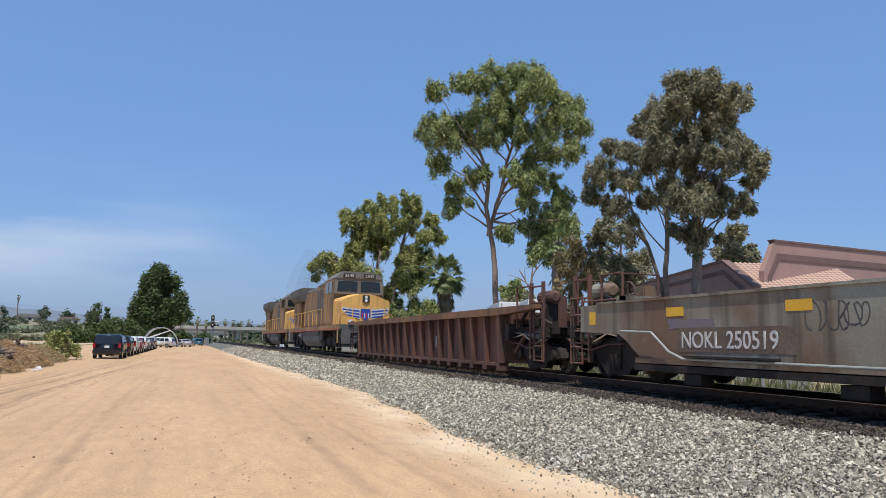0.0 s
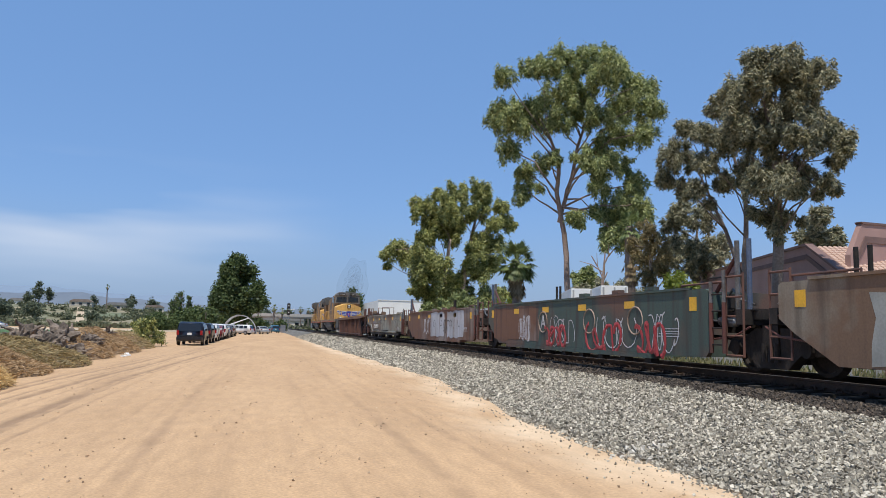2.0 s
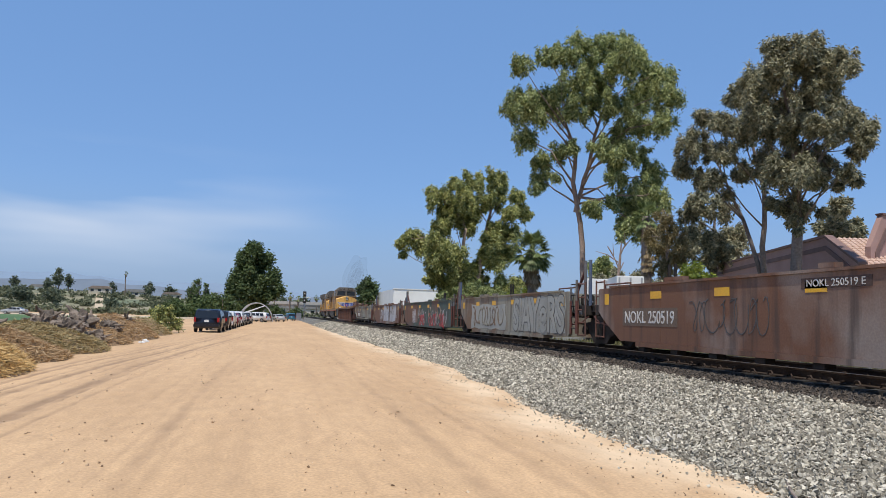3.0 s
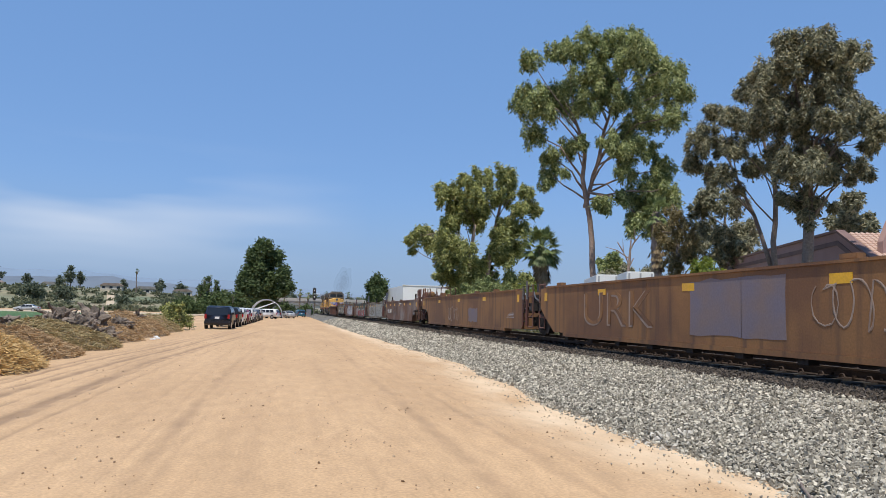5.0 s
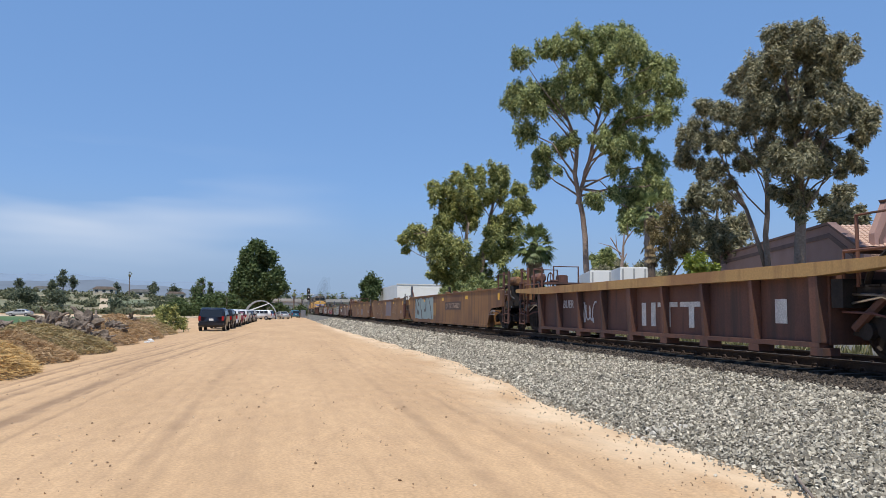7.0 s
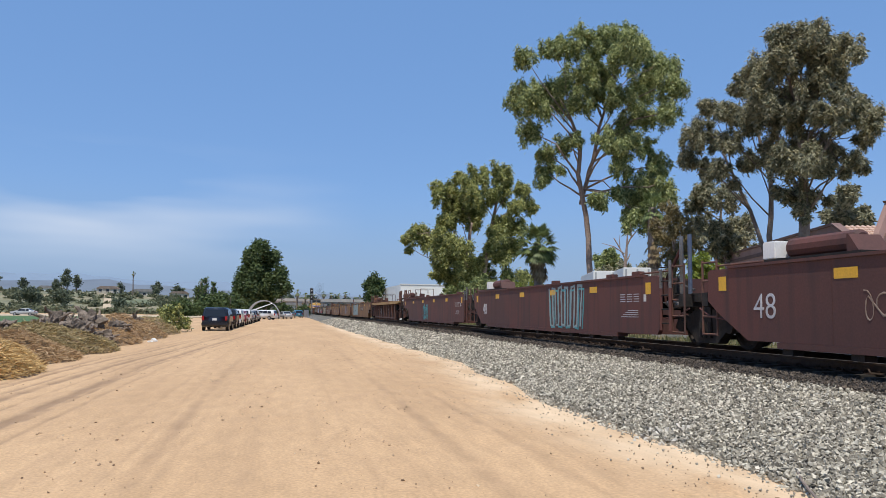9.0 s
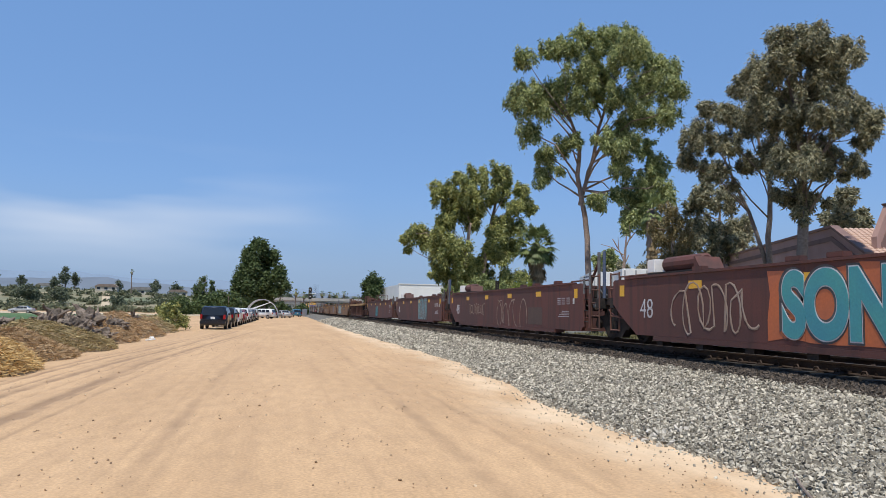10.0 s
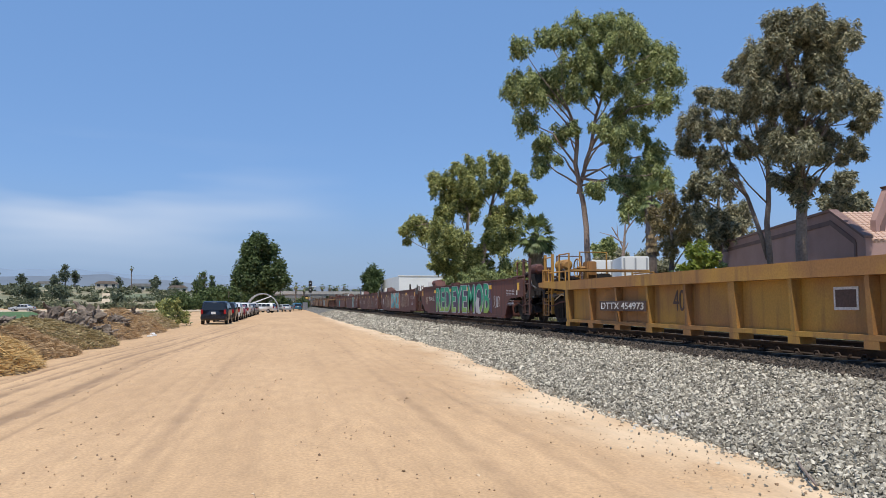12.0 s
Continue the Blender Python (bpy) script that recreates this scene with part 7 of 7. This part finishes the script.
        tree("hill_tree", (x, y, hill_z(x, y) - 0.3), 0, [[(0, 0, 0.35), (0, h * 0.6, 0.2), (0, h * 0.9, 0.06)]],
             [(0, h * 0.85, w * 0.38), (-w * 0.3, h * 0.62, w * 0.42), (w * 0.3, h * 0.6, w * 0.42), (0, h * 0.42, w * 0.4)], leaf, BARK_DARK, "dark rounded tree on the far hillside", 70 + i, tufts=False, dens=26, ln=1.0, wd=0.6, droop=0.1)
    # pointed trees and bushes at the end of the road
    for i, (x, y, h, w) in enumerate(((-20.5, 200, 10.0, 2.2), (-18.6, 204, 9.2, 2.2), (-22.6, 206, 8.0, 2.2), (-16.5, 198, 6.0, 2.4))):
        tree("conifer", (x, y), 0, [[(0, 0, 0.25), (0, h * 0.6, 0.12), (0, h * 0.95, 0.03)]], [(0, h * 0.9, w * 0.25), (0, h * 0.72, w * 0.42), (0.2, h * 0.52, w * 0.6), (-0.2, h * 0.34, w * 0.7), (0, h * 0.18, w * 0.7)],
             LEAF_OAK, BARK_DARK, "dark green pointed conifer at the end of the road", 90 + i, tufts=False, dens=80, ln=0.6, wd=0.35, droop=0.1)
    for i, (x, y, h, w) in enumerate(((-10.5, 150, 5.0, 4.5), (-14, 160, 4.5, 5), (-8.0, 175, 4.0, 4), (-24, 190, 4, 5), (-1.0, 200, 3.5, 4), (4.6, 215, 3.0, 3.5))):
        tree("bush", (x, y), 0, [[(0, 0, 0.2), (0, h * 0.5, 0.1), (0, h * 0.8, 0.04)]], [(0, h * 0.75, w * 0.3), (-w * 0.3, h * 0.5, w * 0.34), (w * 0.3, h * 0.5, w * 0.34), (0, h * 0.3, w * 0.4)],
             LEAF_OAK, BARK_DARK, "dark dusty bush at the end of the road", 110 + i, tufts=False, dens=90, ln=0.55, wd=0.35, droop=0.1)["category"] = "bush"
    for i, (x, y, h) in enumerate(((3.5, 250, 7.6), (6.4, 262, 7.0), (-1.5, 255, 8.0), (9.5, 290, 7.5), (14, 295, 8.2), (17.5, 305, 8.0), (20, 298, 7.6), (23.5, 310, 8.4), (-9, 260, 9), (-30, 300, 13), (-32.5, 306, 12), (-75, 400, 12))):
        fan_palm((x, y, max(0, hill_z(x, y)) if y > 290 else 0), h, 1.4, "tall thin fan palm on the horizon", 40 + i, 1.2, 22, 0.24)


def house(at, turn, w, d, h, wall, roof, label):
    t = thing("house", pose(at[0], at[1], at[2], 0, 0, turn), label, "house", "houses on the hill")
    part("wall", one_box(-w / 2, w / 2, -d / 2, d / 2, -1.5, h), wall, t)
    part("roof", one_prism([(-w / 2 - 0.5, h + 0.003), (w / 2 + 0.5, h + 0.003), (w / 2 - d * 0.3, h + d * 0.22), (-w / 2 + d * 0.3, h + d * 0.22)], -d / 2 - 0.4, d / 2 + 0.4, "y"), roof, t)
    for k in range(3):
        x = -w / 2 + w * (k + 0.5) / 3
        win = part("window", one_box(x - 0.8, x + 0.8, -d / 2 - 0.06, -d / 2 - 0.002, 0.9, 2.2), DARK_GLASS, t)
        part("frame", one_box(x - 0.95, x + 0.95, -d / 2 - 0.1, -d / 2 - 0.063, 0.75, 0.88), WHITE_WALL, win)


def hill_houses():
    for x, y, a, w, d, h, wall, roof in ((-188, 450, 8, 22, 9, 3.2, WHITE_WALL, ROOF_GREY), (-165, 470, 0, 16, 9, 3.0, BEIGE, ROOF_RED), (-130, 462, -5, 18, 9, 3.2, WHITE_WALL, ROOF_GREY), (-96, 445, 4, 16, 9, 3.0, BEIGE, ROOF_RED),
                                         (-78, 452, 0, 20, 10, 3.2, BEIGE, ROOF_GREY), (-58, 440, 6, 14, 8, 3.4, BEIGE, ROOF_RED), (-44, 450, -4, 18, 9, 3.2, WHITE_WALL, ROOF_GREY), (-28, 430, 5, 16, 9, 3.0, BEIGE, ROOF_RED),
                                         (-12, 380, 0, 18, 9, 3.0, WHITE_WALL, ROOF_GREY), (8, 330, 0, 26, 10, 3.4, BEIGE, ROOF_GREY), (-150, 235, 3, 12, 6, 2.6, GREY_WALL, ROOF_GREY), (-120, 240, 0, 10, 6, 2.4, BEIGE, ROOF_RED)):
        house((x, y, max(hill_z(x, y), 0)), a, w * 0.7, d * 0.7, h * 0.85, wall, roof, "low house with a hipped roof on the far hillside")
    # pale drive strips on the slope
    for x, y, w in ((-120, 300, 1.2), (-66, 305, 1.6), (-160, 320, 1.0)):
        verts, faces = [], []
        for k in range(14):
            yy = y + k * 8
            xx = x * yy / y
            verts += [(xx - w, yy, hill_z(xx - w, yy) + 0.35), (xx + w, yy, hill_z(xx + w, yy) + 0.35)]
        faces = [(2 * k, 2 * k + 1, 2 * k + 3, 2 * k + 2) for k in range(13)]
        tagged(raw("hill_drive", verts, faces, TAN_STRIP), "pale straight drive up the hillside", "track", kind="structure")


def vehicle(at, turn, paint, kind, label):
    """A parked car, tail at local -y. kind: van, suv or sedan."""
    t = thing("parked_" + ("van" if kind == "van" else "car"), pose(at[0], at[1], 0, 0, 0, turn), label, kind if kind != "sedan" else "car", "cars parked in a row")
    if kind == "van":
        L, w, belt, o = 4.9, 0.97, 1.05, [(0.05, 0.38), (0.0, 0.62), (0.08, 0.98), (0.38, 1.66), (0.7, 1.75), (2.6, 1.74), (3.3, 1.6), (4.05, 1.08), (4.75, 0.9), (4.9, 0.62), (4.85, 0.32), (0.2, 0.3)]
        roof_y = (0.7, 2.7)
    elif kind == "suv":
        L, w, belt, o = 4.6, 0.93, 1.05, [(0.05, 0.42), (0.0, 0.66), (0.06, 1.0), (0.3, 1.58), (0.6, 1.68), (2.5, 1.68), (3.0, 1.55), (3.5, 1.1), (4.45, 0.98), (4.6, 0.7), (4.55, 0.4), (0.2, 0.34)]
        roof_y = (0.6, 2.5)
    else:
        L, w, belt, o = 4.6, 0.9, 0.92, [(0.05, 0.36), (0.0, 0.6), (0.08, 0.98), (0.75, 1.02), (1.35, 1.38), (1.7, 1.44), (2.5, 1.44), (3.4, 0.98), (4.4, 0.82), (4.6, 0.58), (4.55, 0.3), (0.2, 0.28)]
        roof_y = (1.5, 2.5)
    bm = bmesh.new()
    prism(bm, o, -w, w, "x")
    for v in bm.verts:
        if v.co.z > belt + 0.1:
            v.co.x *= 1 - 0.24 * (v.co.z - belt)
        if v.co.y < 0.1 or v.co.y > L - 0.2:
            v.co.x *= 0.93
    bmesh.ops.bevel(bm, geom=bm.edges[:], offset=0.06, segments=3, affect="EDGES")
    part("body", bm, paint, t, smooth=True)
    top = max(z for _, z in o)

    def edge_x(z):
        return w * (1 - 0.24 * max(0, z - belt)) + 0.004
    # side panes
    rear, front = (0.55, L * 0.62) if kind != "sedan" else (1.05, L * 0.66)
    cuts = np.linspace(rear, front, 4)
    for s in (-1, 1):
        for a, b in zip(cuts, cuts[1:]):
            z0, z1 = belt + 0.06, top - 0.14
            if kind == "sedan":
                z1 = top - 0.12
            sh = 0.16 if b == cuts[-1] else 0.0
            pts = [(a + 0.04, z0), (b - 0.04 + sh, z0), (b - 0.04 - sh, z1), (a + (0.16 if a == cuts[0] else 0.04), z1)]
            bm = bmesh.new()
            va = [bm.verts.new((s * (edge_x(z) + 0.0), y, z)) for y, z in pts]
            vb = [bm.verts.new((s * (edge_x(z) + 0.012), y, z)) for y, z in pts]
            bm.faces.new(va)
            bm.faces.new(vb[::-1])
            for i in range(4):
                j = (i + 1) % 4
                bm.faces.new((va[i], va[j], vb[j], vb[i]))
            part("side_window", bm, DARK_GLASS, t)
        part("mirror", one_box(min(s * w, s * (w + 0.2)), max(s * w, s * (w + 0.2)), L * 0.66, L * 0.66 + 0.12, belt + 0.05, belt + 0.22, 0.03), paint, t)
        for y in (0.9, L - 0.95):
            wh = part("wheel", one_tube([(s * (w - 0.22), y, 0.33), (s * (w - 0.2), y, 0.33), (s * (w - 0.02), y, 0.33), (s * w, y, 0.33)], [0.3, 0.33, 0.33, 0.29], 20), RUBBER, t)
            part("rim", one_tube([(s * (w - 0.01), y, 0.33), (s * (w + 0.008), y, 0.33)], 0.2, 14), CHROME, wh)
        part("tail_lamp", one_box(min(s * (w - 0.22), s * (w - 0.05)), max(s * (w - 0.22), s * (w - 0.05)), -0.03, 0.12, 0.78, 1.12 if kind != "sedan" else 0.95, 0.015), TAIL_RED, t)
        part("headlamp", one_box(min(s * (w - 0.4), s * (w - 0.1)), max(s * (w - 0.4), s * (w - 0.1)), L - 0.2, L - 0.02, 0.66, 0.8, 0.02), LAMP, t)
    # rear pane lies on the slope of the tail
    (ya, za), (yb, zb) = (o[2], o[3]) if kind != "sedan" else (o[3], o[4])
    bm = bmesh.new()
    lo, hi = 0.12, 0.9
    q = [(s * (edge_x(za + (zb - za) * u) - 0.16), ya + (yb - ya) * u - 0.012, za + (zb - za) * u) for s, u in ((-1, lo), (1, lo), (1, hi), (-1, hi))]
    va, vb = [bm.verts.new(p) for p in q], [bm.verts.new((x, y - 0.012, z + 0.004)) for x, y, z in q]
    bm.faces.new(va)
    bm.faces.new(vb[::-1])
    for i in range(4):
        j = (i + 1) % 4
        bm.faces.new((va[i], va[j], vb[j], vb[i]))
    part("rear_window", bm, DARK_GLASS, t)
    part("bumper", one_box(-w * 0.95, w * 0.95, -0.09, 0.08, 0.42, 0.64, 0.035), paint, t)
    part("number_plate", one_box(-0.16, 0.16, -0.012, 0.0, 0.78, 0.94), PLATE, t)
    part("exhaust_pipe", one_tube([(0.5, -0.02, 0.3), (0.5, 0.4, 0.3)], 0.03, 8), CHROME, t)
    return t


def parked_cars():
    vehicle((-5.2, 58.8), -1.5, C_NAVY, "van", "dark navy minivan parked on the sand, tail to the road")
    for y, paint, kind, lab in ((66.5, C_BLACK, "suv", "black sport utility car parked on the sand"), (74.0, C_WHITE, "suv", "white sport utility car parked on the sand"), (81.5, C_RED, "sedan", "dark red sedan parked on the sand"),
                                (89.0, C_WHITE, "suv", "white wagon parked behind the red sedan"), (96.5, C_TAN, "sedan", "grey sedan parked on the sand"), (104, C_BLACK, "sedan", "black sedan parked on the sand"), (112, C_SILVER, "suv", "silver wagon parked on the sand")):
        vehicle((-5.15 + (y - 60) * 0.008, y), -1.5, paint, kind, lab)
    for x, y, a, paint, kind in ((-4.8, 128, 75, C_WHITE, "sedan"), (-1.6, 133, 70, C_WHITE, "suv"), (-3.5, 141, 60, C_WHITE, "sedan"), (0.6, 150, 20, C_SILVER, "sedan")):
        vehicle((x, y), a, paint, kind, "pale car parked across the end of the road")
    for x, y, a, paint, kind in ((-70, 160, 85, C_TAN, "suv"), (-62, 163, 95, C_WHITE, "van"), (-48, 162, 88, C_SILVER, "sedan")):
        vehicle((x, y), a, paint, kind, "vehicle parked on the farm track beyond the field")


def weeds():
    """Rank grass and weeds on the verge behind the railway."""
    rng = np.random.default_rng(17)
    n = 26000
    y = 6 + 95 * rng.random(n) ** 1.3
    x = rng.uniform(13.0, 20.0, n)
    keep = np.array([noise.noise((a * 0.5, b * 0.25, 3)) > -0.15 for a, b in zip(x, y)])
    x, y = x[keep], y[keep]
    c = np.stack([x, y, np.full(len(x), 0.03)], 1)
    h = np.array([0.45 + 0.45 * noise.noise((a * 0.3, b * 0.15, 8)) for a, b in zip(x, y)])[:, None] * rng.uniform(0.5, 1.4, (len(x), 1))
    tip = c + np.concatenate([rng.normal(size=(len(x), 2)) * 0.35 * h, h], 1)
    side = rng.normal(size=(len(x), 3)) * (1, 1, 0)
    side *= (0.03 + 0.0006 * y[:, None]) / np.linalg.norm(side, axis=1, keepdims=True)
    mid = (c + tip) / 2
    v = np.stack([c, mid + side, tip, mid - side], 1).reshape(-1, 3)
    tagged(raw("verge_weeds", v, np.arange(len(v)).reshape(-1, 4), WEED), "rank dry and green weeds behind the railway", "weeds", kind="stuff")


def road_end():
    """Arched shelter, railway signal and bridge where the road ends."""
    t = thing("arched_shelter", pose(-4.2, 148, 0), "white arched shelter with a sloping panel", "shelter")
    for y in (0, 4, 8):
        part("arch", one_tube([(3.1 * math.cos(a), y, 3.5 * math.sin(a)) for a in np.linspace(0, math.pi, 15)], 0.07, 6), GREY_WALL, t)
    bm = bmesh.new()
    pts = [(3.05 * math.cos(a), 3.45 * math.sin(a)) for a in np.linspace(0.25, 1.3, 9)]
    prism(bm, pts + [(x * 0.985, z * 0.985) for x, z in pts[::-1]], 0.2, 8, "y")
    part("cover", bm, GREY_WALL, t)
    part("panel", one_prism([(-2.6, 1.2), (1.6, 2.9), (1.6, 3.05), (-2.6, 1.5)], -0.3, -0.15, "y"), WHITE_WALL, t)
    s = thing("railway_signal", pose(6.1, 190, 0), "tall railway signal mast with two dark heads", "signal")
    part("mast", one_tube([(0, 0, 0), (0, 0, 7.4)], 0.12, 8), CHROME, s)
    for z in (6.6, 5.0):
        h = part("signal_head", one_box(-0.4, 0.4, -0.25, -0.05, z - 0.7, z + 0.6, 0.05), BLACK, s)
        part("lens", one_tube([(0, -0.26, z), (0, -0.4, z)], 0.14, 10), LAMP, h)
    part("ladder", one_tube([(0.3, 0, 0), (0.3, 0, 6.4)], 0.03, 5), CHROME, s)
    part("cabinet", one_box(-1.8, -0.6, -0.5, 0.5, 0, 1.9, 0.04), CHROME, s)
    part("crossing_arm", one_box(-0.1, 1.4, -0.1, 0.1, 5.7, 5.85), WHITE_WALL, s)
    b = thing("road_bridge", pose(0, 268, 0), "low concrete road bridge across the railway", "bridge")
    part("deck", one_box(-8, 48, 0, 9, 4.4, 5.1, 0.05), CONCRETE, b)
    part("parapet", one_box(-8, 48, -0.2, -0.003, 4.9, 5.9), CONCRETE, b)
    for x in (-5, 6, 17, 28, 40):
        part("pier", one_box(x - 0.5, x + 0.5, 1, 8, 0, 4.397), CONCRETE, b)
    t = thing("fallen_stick", pose(4.65, 6.25, 0.06, 0, 0, 63), "thin brown stick lying at the edge of the ballast", "stick")
    part("wood", one_tube([(-0.75, 0, 0.0), (-0.2, 0.02, 0.04), (0.3, -0.03, 0.03), (0.75, 0.02, 0.02)], [0.014, 0.013, 0.011, 0.006], 6), BARK_DARK, t)
    # far blue vehicle at the crossing
    vehicle((3.0, 178, 0), 8, mat_paint("bright_blue_paint", (0.04, 0.16, 0.26)), "van", "dull blue van at the crossing")


# ---- build ----
ground()
track_bed()
rails()
distance()
hill_houses()
pink_building()
white_buildings()
road_end()
weeds()
trees()
train()
parked_cars()
heaps()
ballast()
tie_row()
motions()
